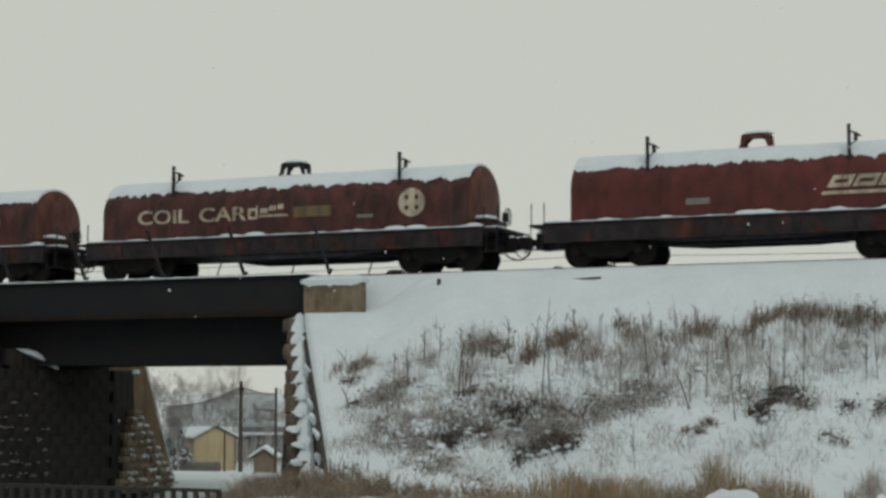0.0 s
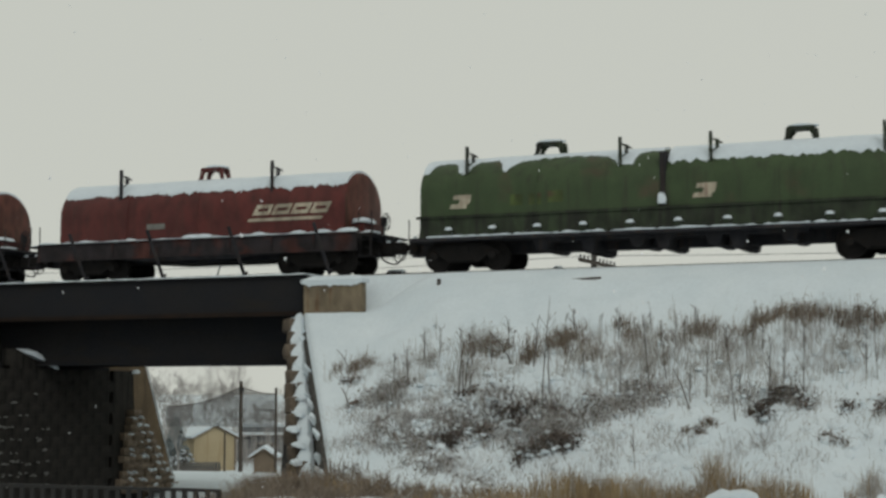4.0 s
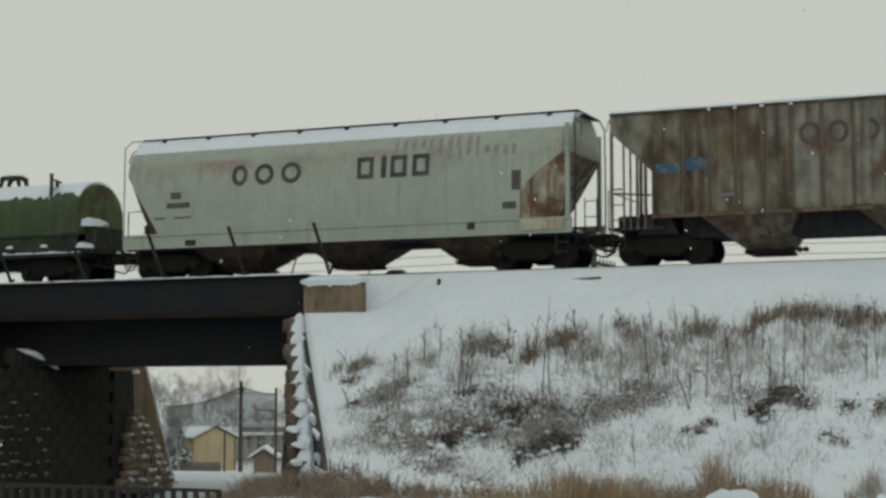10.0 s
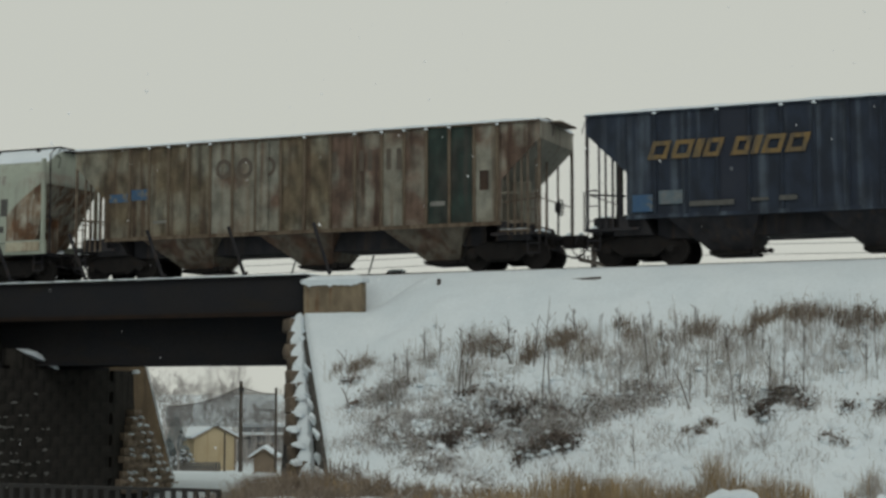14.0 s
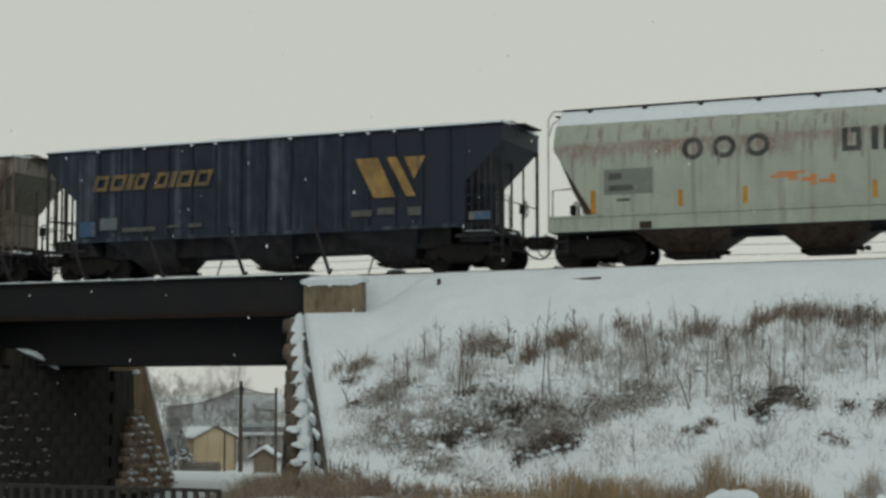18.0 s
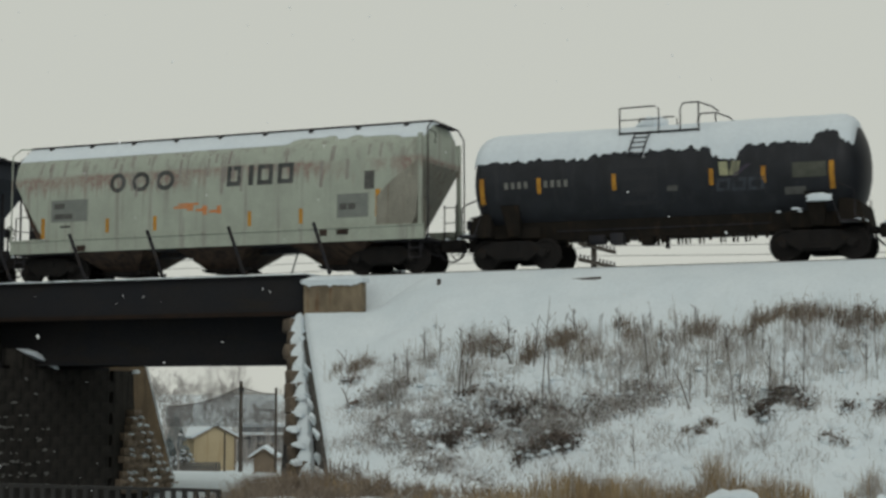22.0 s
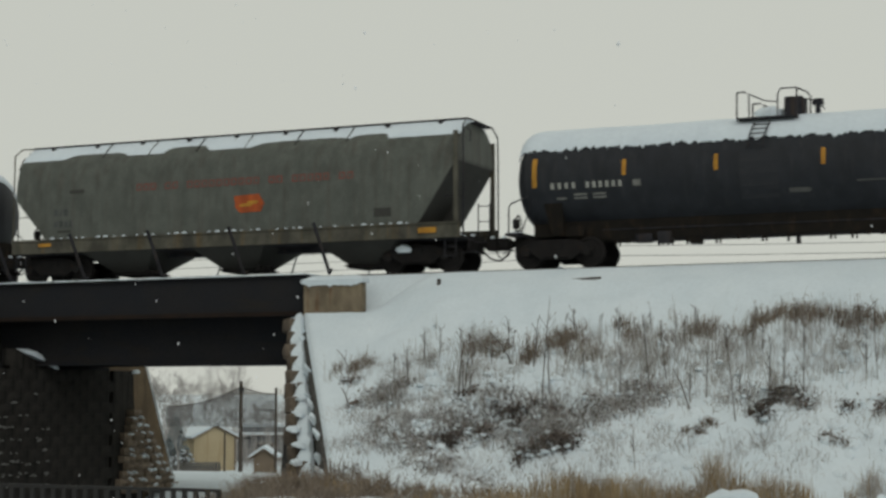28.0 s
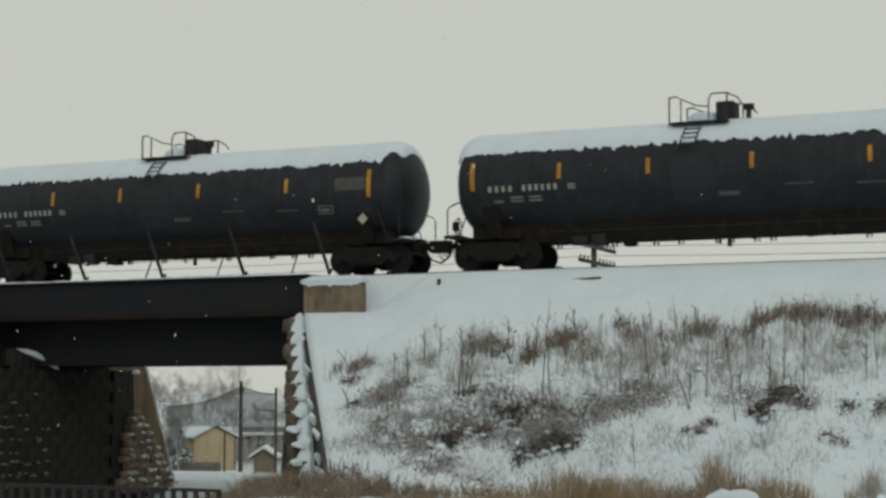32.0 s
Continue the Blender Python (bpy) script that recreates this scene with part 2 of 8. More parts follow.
# Abutment stone darkened to carry the shade under the bridge deck.
STONE_DARK = material("shade_dark_stone", (0.0385, 0.0358, 0.0318), (0.0283, 0.0264, 0.0245), 0.9, spec=0.1, scale=1.6, fine=16, bump=0.7, streak=(0.0102, 0.0101, 0.01), amount=0.45, vary=0.16)
# Edge stone lightened for daylight from the bridge's far side.
STONE_EDGE = material("edge_lit_dark_stone", (0.0614, 0.0535, 0.0426), (0.0337, 0.0297, 0.0248), 0.9, spec=0.1, scale=1.8, fine=16, bump=0.7, vary=0.35)
MORTAR = material("dark_mortar", (0.03, 0.028, 0.026), (0.022, 0.021, 0.02), 0.95, scale=3)
EARTH_CONCRETE = material("brown_coping_concrete", (0.20, 0.145, 0.09), (0.15, 0.11, 0.07), 0.9, scale=1.0, fine=16, bump=0.3, streak=(0.10, 0.075, 0.05), amount=0.35)
RAIL = material("rail_steel", (0.06, 0.045, 0.035), (0.045, 0.032, 0.026), 0.6, 0.4, scale=5)
TIMBER = material("creosoted_timber", (0.04, 0.031, 0.024), (0.06, 0.046, 0.035), 0.9, scale=3, fine=40)
POLE = material("weathered_pole_timber", (0.085, 0.072, 0.06), (0.06, 0.05, 0.043), 0.9, scale=3, fine=40)
WIRE = material("dull_wire", (0.16, 0.16, 0.16), (0.12, 0.12, 0.12), 0.7, scale=3, bump=0)
STRAW = material("dry_straw_grass", (0.383, 0.287, 0.169), (0.28, 0.204, 0.119), 0.9, scale=0.8, fine=12, bump=0, vary=0.35)
WEED = material("grey_brown_weeds", (0.38, 0.351, 0.31), (0.293, 0.27, 0.239), 0.95, scale=0.6, fine=12, bump=0, vary=0.45)
RUSSET = material("russet_grass_tuft", (0.214, 0.173, 0.136), (0.163, 0.131, 0.105), 0.95, scale=0.8, fine=12, bump=0, vary=0.35)
TWIG = material("dark_twigs", (0.125, 0.105, 0.09), (0.085, 0.07, 0.06), 0.95, scale=2, fine=20, bump=0, vary=0.35)
# Bark lightened to stand for the haze over these distant trees.
BARK = material("hazed_grey_bark", (0.375, 0.3562, 0.3438), (0.3, 0.2812, 0.2687), 0.95, scale=2, fine=20, bump=0, vary=0.2)
BARK_DARK = material("dark_trunk_bark", (0.05, 0.042, 0.037), (0.035, 0.03, 0.027), 0.95, scale=4, fine=20, bump=0.3)
SPRUCE = material("snowy_spruce_needles", (0.10, 0.125, 0.12), (0.24, 0.27, 0.29), 0.9, scale=2.5, fine=12, bump=0, vary=0.3)
# Yellow and brown wall tones paled slightly for the haze of distance.
YELLOW_WALL = material("yellow_clapboard", (0.475, 0.392, 0.255), (0.427, 0.354, 0.229), 0.8, scale=0.6, fine=20, streak=(0.38, 0.291, 0.17), amount=0.3)
GREY_WALL = material("blue_grey_siding", (0.16, 0.17, 0.18), (0.13, 0.14, 0.15), 0.8, scale=0.6, fine=20)
BROWN_WALL = material("brown_shed_boards", (0.20, 0.155, 0.115), (0.16, 0.125, 0.092), 0.85, scale=1.5, fine=25)
FENCE_BOARD = material("grey_fence_boards", (0.13, 0.125, 0.115), (0.10, 0.095, 0.09), 0.9, scale=1.5, fine=25, vary=0.15)
WINDOW_DARK = material("dark_window_pane", (0.03, 0.034, 0.04), (0.03, 0.034, 0.04), 0.15, scale=1, bump=0, spec=0.5)
NET = material("dark_netting", (0.075, 0.075, 0.078), (0.06, 0.06, 0.062), 0.95, scale=2, bump=0)
IRON = material("black_iron_fence", (0.02, 0.02, 0.021), (0.03, 0.028, 0.026), 0.6, scale=4)
STONE_GREY = material("grey_backing_stone", (0.0788, 0.0728, 0.0655), (0.0512, 0.0465, 0.0413), 0.92, scale=2.4, fine=16, bump=0.7, vary=0.25)
BRUSH = material("tangled_brush", (0.119, 0.106, 0.0935), (0.0744, 0.0655, 0.0598), 0.95, scale=1.0, fine=12, bump=0, vary=0.5)
SEED = material("grey_seed_heads", (0.25, 0.215, 0.18), (0.17, 0.14, 0.115), 0.95, scale=2, fine=30, bump=0, vary=0.4)
FROSTED = material("frosted_weeds", (0.476, 0.471, 0.471), (0.385, 0.375, 0.369), 0.95, scale=0.6, fine=12, bump=0, vary=0.25)
ROAD = material("slushy_road", (0.19, 0.19, 0.19), (0.42, 0.44, 0.47), 0.85, scale=0.35, fine=6, bump=0.3)
LEAF = material("curled_dead_leaves", (0.15, 0.114, 0.0956), (0.0845, 0.0676, 0.0601), 0.95, scale=1.0, fine=12, bump=0, vary=0.6)
RIMED = material("frost_rimed_steel", (0.34, 0.36, 0.36), (0.25, 0.26, 0.26), 0.9, scale=4, fine=30)
# Snow greyed to carry the shade it lies in on the abutment.
SNOW_GREY = material("shaded_grey_snow", (0.177, 0.177, 0.17), (0.0961, 0.0961, 0.0925), 0.95, scale=2.5, fine=12, bump=0.1)
FLAKE = material("snowflake", (0.85, 0.86, 0.88), (0.8, 0.82, 0.85), 0.9, scale=3, bump=0)


# ---- geometry helpers ----
class Shape:
    """Collects vertices and faces of one part."""

    def __init__(self):
        self.v, self.f = [], []

    def add(self, verts, faces):
        k = len(self.v)
        self.v += [tuple(p) for p in verts]
        self.f += [tuple(i + k for i in q) for q in faces]
        return self

    def box(self, x0, x1, y0, y1, z0, z1):
        return self.add([(x0, y0, z0), (x1, y0, z0), (x1, y1, z0), (x0, y1, z0), (x0, y0, z1), (x1, y0, z1), (x1, y1, z1), (x0, y1, z1)],
                        [(3, 2, 1, 0), (4, 5, 6, 7), (0, 1, 5, 4), (1, 2, 6, 5), (2, 3, 7, 6), (3, 0, 4, 7)])

    def hexa(self, lower, upper):
        """Two quads joined."""
        return self.add(list(lower) + list(upper), [(3, 2, 1, 0), (4, 5, 6, 7), (0, 1, 5, 4), (1, 2, 6, 5), (2, 3, 7, 6), (3, 0, 4, 7)])

    def tube(self, pts, r, seg=6, r_end=None):
        """A round bar along points."""
        pts = [Vector(p) for p in pts]
        k, n = len(self.v), len(pts)
        for i, p in enumerate(pts):
            d = (pts[min(i + 1, n - 1)] - pts[max(i - 1, 0)]).normalized()
            a = d.orthogonal().normalized() if abs(d.z) > 0.95 else Vector((0, 0, 1)).cross(d).normalized()
            c = d.cross(a)
            rr = r if r_end is None else r + (r_end - r) * i / max(n - 1, 1)
            for j in range(seg):
                t = 2 * math.pi * j / seg
                self.v.append(tuple(p + (a * math.cos(t) + c * math.sin(t)) * rr))
        for i in range(n - 1):
            for j in range(seg):
                a0, a1 = k + i * seg + j, k + i * seg + (j + 1) % seg
                self.f.append((a0, a1, a1 + seg, a0 + seg))
        self.f.append(tuple(k + j for j in reversed(range(seg))))
        self.f.append(tuple(k + (n - 1) * seg + j for j in range(seg)))
        return self

    def prism_y(self, outline, y0, y1):
        """An outline in x, z pushed through along y."""
        n = len(outline)
        return self.add([(x, y0, z) for x, z in outline] + [(x, y1, z) for x, z in outline],
                        [tuple(range(n)), tuple(reversed(range(n, 2 * n)))] + [(i, i + n, (i + 1) % n + n, (i + 1) % n) for i in range(n)])

    def prism_x(self, outline, x0, x1):
        """An outline in y, z pushed through along x."""
        n = len(outline)
        return self.add([(x0, y, z) for y, z in outline] + [(x1, y, z) for y, z in outline],
                        [tuple(reversed(range(n))), tuple(range(n, 2 * n))] + [(i, (i + 1) % n, (i + 1) % n + n, i + n) for i in range(n)])

    def loft(self, rings, closed=True, caps=True):
        k, n = len(self.v), len(rings[0])
        for r in rings:
            self.v += [tuple(p) for p in r]
        for i in range(len(rings) - 1):
            for j in range(n if closed else n - 1):
                a, b = k + i * n + j, k + i * n + (j + 1) % n
                self.f.append((a, b, b + n, a + n))
        if caps and closed:
            self.f.append(tuple(k + j for j in reversed(range(n))))
            self.f.append(tuple(k + (len(rings) - 1) * n + j for j in range(n)))
        return self

    def lathe_y(self, profile, cx, cz, seg=24):
        """A profile of (radius, y) turned about a line along y."""
        return self.loft([[(cx + r * math.cos(2 * math.pi * j / seg), y, cz + r * math.sin(2 * math.pi * j / seg)) for j in range(seg)] for r, y in profile])

    def mesh(self, name, smooth=False, bevel=0.0):
        me = bpy.data.meshes.new(name)
        me.from_pydata(self.v, [], self.f)
        bm = bmesh.new()
        bm.from_mesh(me)
        bmesh.ops.recalc_face_normals(bm, faces=bm.faces)
        if bevel:
            sharp = [e for e in bm.edges if len(e.link_faces) == 2 and e.calc_face_angle(0) > 0.6]
            bmesh.ops.bevel(bm, geom=sharp, offset=bevel, segments=1, affect="EDGES", clamp_overlap=True)
        if smooth:
            for fc in bm.faces:
                fc.smooth = True
            for e in bm.edges:
                if len(e.link_faces) == 2 and e.calc_face_angle(0) > 0.7:
                    e.smooth = False
        bm.to_mesh(me)
        bm.free()
        return me


def part(name, shape, mat, parent, label="", smooth=False, bevel=0.0, m=None):
    me = shape if isinstance(shape, bpy.types.Mesh) else shape.mesh(name, smooth, bevel)
    if not me.materials:
        me.materials.append(mat)
    ob = new(name, me)
    ob.parent = parent
    if m is not None:
        ob.matrix_basis = m
    if label:
        tagged(ob, label)
    return ob


def thing(name, label, category, group="", kind="", m=None):
    ob = new(name)
    ob.empty_display_size = 0.3
    if m is not None:
        ob.matrix_basis = m
    return tagged(ob, label, category, group, kind)


def solid(name, shape, mat, label, category, group="", kind="", smooth=False, bevel=0.0):
    me = shape.mesh(name, smooth, bevel)
    me.materials.append(mat)
    return tagged(new(name, me), label, category, group, kind)


def step(a, b, x):
    t = min(max((x - a) / (b - a), 0.0), 1.0)
    return t * t * (3 - 2 * t)


def fbm(x, y, z=0.0, octaves=4):
    return noise.fractal(Vector((x, y, z)), 0.9, 2.0, octaves)


# ---- ground: one sheet with the railway embankment and the street cut ----
def flare(y):
    return 0.62 * min(max(abs(y) - 3.0, 0.0), 9.9)


def recede(y):
    if y < 0:
        return -2.4 - 5.0 * step(-1.6, -2.4, y)
    return -2.4 - 1.3 * max(y - 2.6, 0.0) if y < 14 else -17.22


def shifted(u, y):
    """Plan position of a ground column: the cut's edges flare away from the street."""
    if u < -35.25:
        return u + recede(y) * min(max((u + 110.0) / 74.6, 0.0), 1.0)
    if u < -24.06:
        k = (u + 35.12) / 11.0
        return u + recede(y) * (1 - k) * (u > -35.2) + flare(y) * max(k, 0.0)
    return u + flare(y) * cut_weight(u)


def cut_weight(u):
    return min(max((u + 34.0) / 9.9, 0.0), 1.0) if u < -24.06 else min(max((-u - 2.0) / 22.0, 0.0), 1.0)


def bank(a):
    if a < 1.7:
        return -0.10
    if a < 3.0:
        return -0.10 - 0.12 * step(1.7, 3.0, a)
    if a < 4.2:
        return -0.22 - 0.53 * (a - 3.0) / 1.2
    return -0.75 - (a - 4.2) / 1.5


def floor_z(x, y):
    if y < 0:
        z = -6.05 + 0.65 * step(-22, -45, y)
        z += (-8.2 - z) * step(-18.0, -25.0, x) * step(-40, -20, y)
        return z
    return -8.2 + 1.05 * step(3.5, 7.5, y) - 2.0 * step(10, 48, y)


def ground_z(x, y, on_bank=None, rough=True):
    """Height of the snow at a place."""
    if on_bank is None:
        on_bank = x < -35.25 + recede(y) or x > -24.06 + flare(y)
    low = floor_z(x, y)
    z = low
    if on_bank:
        z = bank(abs(y))
        if y < -1.6 and x > -35:
            brow = min(-1.36, -1.41 - 0.495 * (-y - 3.94))
            z += (brow - z) * step(-1.7, -2.7, y) * (1 - step(1.9, 4.7, x + 24.06 - flare(y)))
        z = max(z, low)
    if rough:
        k = step(3.2, 5.0, abs(y)) * (1 - step(40, 90, abs(y))) * (0.12 + 0.88 * step(0.5, 3.2, x + 24.06 - flare(y)))
        if -40 < x < 25 and abs(y) < 60:
            z += k * (0.15 * fbm(x * 0.55, y * 0.7) + 0.10 * fbm(x * 1.7, y * 2.0, 3.0))
    return z


def stretch_axis(lo, hi, fine):
    """Coordinates that grow apart away from the fine stretch."""
    a, d, left = fine[0], 3.0, []
    while a > lo:
        a -= d
        d *= 1.5
        left.append(max(a, lo))
    b, d, right = fine[-1], 3.0, []
    while b < hi:
        b += d
        d *= 1.5
        right.append(min(b, hi))
    return left[::-1] + fine + right


us = stretch_axis(-2400, 2400, [-60 + 1.5 * i for i in range(17)] + [-35.4, -35.12] + [-34.0 + i for i in range(9)] + [-25.0, -24.3, -24.12, -24.0]
                  + [-23.8 + 0.22 * i for i in range(145)] + [8.6 + 1.4 * i for i in range(12)])
ys = stretch_axis(-2400, 2400, [-60 + 1.5 * i for i in range(26)] + [-21 + 0.4 * i for i in range(20)] + [-13.0 + 0.2 * i for i in range(57)]
                  + [-1.6 + 0.4 * i for i in range(9)] + [2.0 + 0.6 * i for i in range(17)] + [13.0 + 3 * i for i in range(18)])
gv, gf = [], []
for y in ys:
    for u in us:
        x = shifted(u, y)
        gv.append((x, y, ground_z(x, y, u < -35.25 or u > -24.06)))
nu = len(us)
for j in range(len(ys) - 1):
    for i in range(nu - 1):
        gf.append((j * nu + i, j * nu + i + 1, (j + 1) * nu + i + 1, (j + 1) * nu + i))
gm = bpy.data.meshes.new("ground")
gm.from_pydata(gv, [], gf)
gm.polygons.foreach_set("use_smooth", [True] * len(gf))
gm.materials.append(SNOW)
tagged(new("ground", gm), "snow-covered ground with a steep railway embankment", "ground", kind="structure")

road = Shape()
for i in range(30):
    y0, y1 = -30 + 3.0 * i, -27 + 3.0 * i
    z0, z1 = floor_z(-29.5, y0) + 0.03, floor_z(-29.5, y1) + 0.03
    road.hexa([(-32.6, y0, z0 - 0.2), (-26.8, y0, z0 - 0.2), (-26.8, y1, z1 - 0.2), (-32.6, y1, z1 - 0.2)],
              [(-32.6, y0, z0), (-26.8, y0, z0), (-26.8, y1, z1), (-32.6, y1, z1)])
solid("road", road, ROAD, "slushy street passing beneath the railway bridge", "road", kind="structure")

# ---- railway track ----
track = thing("railway_track", "snow-buried railway track with rusty steel rails", "railway track", kind="structure")
for side in (-0.755, 0.755):
    rail = Shape()
    rail.prism_x([(side - 0.036, -0.04), (side - 0.036, 0.0), (side + 0.036, 0.0), (side + 0.036, -0.04), (side + 0.009, -0.05), (side + 0.009, -0.145),
                  (side + 0.075, -0.165), (side + 0.075, -0.175), (side - 0.075, -0.175), (side - 0.075, -0.165), (side - 0.009, -0.145), (side - 0.009, -0.05)], -260, 260)
    part("rail", rail, RAIL, track)

# ---- bridge ----
bridge = thing("railway_bridge", "black steel plate-girder railway bridge with snow along its deck", "bridge", kind="structure")
XL, XR = -47.5, -24.1
for sgn, nm in ((-1, "fascia_girder"), (1, "fascia_girder")):
    g = Shape().box(XL, XR, sgn * 2.62 - 0.02, sgn * 2.62 + 0.02, -1.33, -0.14)
    part(nm, g, GIRDER, bridge)
    g = Shape().box(XL, XR, sgn * 2.62 - 0.16, sgn * 2.62 + 0.16, -0.14, -0.10)
    part("top_flange", g, GIRDER, bridge)
    g = Shape().box(XL, XR, sgn * 2.62 - 0.16, sgn * 2.62 + 0.16, -1.37, -1.33)
    g.box(XL, XR, sgn * 2.62 - 0.06, sgn * 2.62 + 0.06, -1.33, -1.23)
    part("bottom_flange", g, GIRDER_RUST, bridge, "rust-brown bottom flange")
    st = Shape().box(-0.012, 0.012, -0.07, 0.07, -1.23, -0.14).mesh("stiffener")
    for i in range(9):
        part("stiffener", st, GIRDER, bridge, m=pose(XL + 0.7 + 2.8 * i, sgn * 2.53, 0))
    h = [(0.2, -2.84), (0.2, -2.78), (0.02, -2.78), (0.02, -0.45), (0.2, -0.45), (0.2, -0.40)]
    m_g = Shape().prism_x([(sgn * 1.55 + a, z) for a, z in h] + [(sgn * 1.55 - a, z) for a, z in reversed(h)], -41.0, XR)
    part("main_girder", m_g, GIRDER, bridge)
    st = Shape().box(-0.012, 0.012, -0.09, 0.09, -2.78, -0.45).mesh("stiffener")
    for i in range(7):
        part("stiffener", st, GIRDER, bridge, m=pose(-36.2 + 1.84 * i, sgn * 1.44, 0))
for i in range(6):
    cb = Shape().box(-36.2 + 2.3 * i, -36.14 + 2.3 * i, -1.5, 1.5, -2.6, -0.5)
    part("cross_frame", cb, GIRDER, bridge)
tie = Shape().box(-0.11, 0.11, -2.6, 2.6, -0.40, -0.18).mesh("tie")
for i in range(42):
    part("tie", tie, TIMBER, bridge, m=pose(XL + 0.3 + 0.55 * i, 0, 0))
deck = Shape().box(XL, XR, -2.44, 2.44, -0.178, -0.15)
part("deck_plate", deck, GIRDER, bridge)
for sgn in (-1, 1):
    sn, rings = Shape(), []
    for i in range(140):
        x = XL + 0.05 + (XR - XL - 0.1) * i / 139
        t = 0.035 + 0.02 * fbm(x * 2, sgn, 5)
        rings.append([(x, sgn * 2.76, -0.098), (x, sgn * 2.74, -0.098 + t), (x, sgn * 2.3, -0.09 + t), (x, sgn * 1.0, -0.10 + t), (x, sgn * 1.0, -0.148)])
    part("deck_snow", sn.loft(rings), SNOW, bridge, "thin snow on the deck edge")
# leaning hand-rail posts along both sides
for i in range(5):
    x = -35.4 + 3.02 * i
    p = Shape()
    a, b = Vector((x, -2.62, -0.10)), Vector((x - 0.28, -3.2, 1.45))
    p.tube([a, b], 0.055, 6)
    p.tube([a + Vector((0, -0.05, 0)), a + Vector((0, 0.12, 0.16))], 0.04, 5)
    part("leaning_post", p, BLACK, bridge)
    if i < 4:
        p = Shape().tube([(x + 1.65, 2.62, -0.10), (x + 1.85, 3.1, 1.25)], 0.03, 6)
        part("leaning_post", p, RIMED, bridge, "frost-rimed grey post")

def snow_lump(w, d, t, seed):
    """A rounded lump of snow on a ledge, its underside at z = 0."""
    s, rnd = Shape(), random.Random(seed)
    n = 10
    rings = []
    for k, (r, z) in enumerate(((1.0, -0.02), (1.02, 0.25), (0.85, 0.75), (0.45, 1.0))):
        rings.append([(0.5 * w * r * math.cos(2 * math.pi * j / n) * (1 + 0.25 * rnd.uniform(-1, 1)), 0.5 * d * r * math.sin(2 * math.pi * j / n) * (1 + 0.2 * rnd.uniform(-1, 1)),
                       z * t * (1 + 0.15 * rnd.uniform(-1, 1))) for j in range(n)])
    s.loft(rings)
    return s.mesh("snow_lump", smooth=True)


# concrete block at the girder's end
blk = Shape()
for (x0, x1, z0, z1) in ((-24.05, -22.06, -1.34, -0.38),):
    blk.box(x0, x1, -3.0, -2.6, z0 - 0.5, z1)
bearing = thing("bearing_block", "tan concrete block with a cap of snow at the girder's end", "block", kind="structure")
part("block", blk, CONCRETE, bearing, bevel=0.05)
cap = Shape()
rings = []
for i in range(22):
    x = -24.1 + 2.12 * i / 21
    e = min(1.0, 6 * min(i / 21, 1 - i / 21) + 0.25)
    drip = 0.09 + 0.06 * abs(fbm(x * 3, 1.0)) + (0.05 if i % 7 == 3 else 0)
    t = 0.2 * e ** 0.5
    rings.append([(x, -3.05, -0.38 - drip * e), (x, -3.07, -0.30), (x, -3.0, -0.38 + t * 0.8), (x, -2.8, -0.38 + t * 1.05), (x, -2.58, -0.38 + t), (x, -2.55, -0.40)])
cap.loft(rings)
part("snow_cap", cap, SNOW, bearing, "rounded snow cap", smooth=True)

# ---- stone masonry ----
def rock(w, d, h, seed, rough=0.05):
    """A rock-faced block with a bulging face towards -y."""
    rnd = random.Random(seed)
    s = Shape()
    nx, nz = 4, 3
    front = []
    for j in range(nz):
        for i in range(nx):
            u, v = i / (nx - 1), j / (nz - 1)
            edge = 1 if (i in (0, nx - 1) or j in (0, nz - 1)) else 0
            front.append(((u - 0.5) * w * (0.985 if edge else 1) + (0 if edge else rnd.uniform(-0.04, 0.04)), -d / 2 - (rnd.uniform(0.0, 0.02) if edge else rough + rnd.uniform(0, rough)),
                          (v - 0.5) * h * 0.97 + (0 if edge else rnd.uniform(-0.03, 0.03))))
    back = [((u - 0.5) * w * 0.985, d / 2, (v - 0.5) * h * 0.97) for u, v in ((0, 0), (1, 0), (1, 1), (0, 1))]
    k = len(front)
    faces = [(j * nx + i, j * nx + i + 1, (j + 1) * nx + i + 1, (j + 1) * nx + i) for j in range(nz - 1) for i in range(nx - 1)]
    b0, b1, b2, b3 = k, k + 1, k + 2, k + 3
    faces += [(b0, b3, b2, b1)]
    faces += [tuple([b0, b1] + [i for i in reversed(range(nx))])]
    faces += [tuple([b2, b3] + [(nz - 1) * nx + i for i in range(nx)])]
    faces += [tuple([b3, b0] + [j * nx for j in range(nz)])]
    faces += [tuple([b1, b2] + [j * nx + nx - 1 for j in reversed(range(nz))])]
    s.add(front + back, faces)
    return s.mesh("stone")


# wing wall stepping down beside the embankment
wing = thing("wing_wall_east", "stepped brown stone wing wall with snow on every ledge", "wall", kind="structure")
DW, NW = Vector((0.527, -0.85, 0)), Vector((-0.85, -0.527, 0))
W0 = Vector((-24.12, -3.0, 0))
ANG = math.degrees(math.atan2(DW.y, DW.x)) + 90
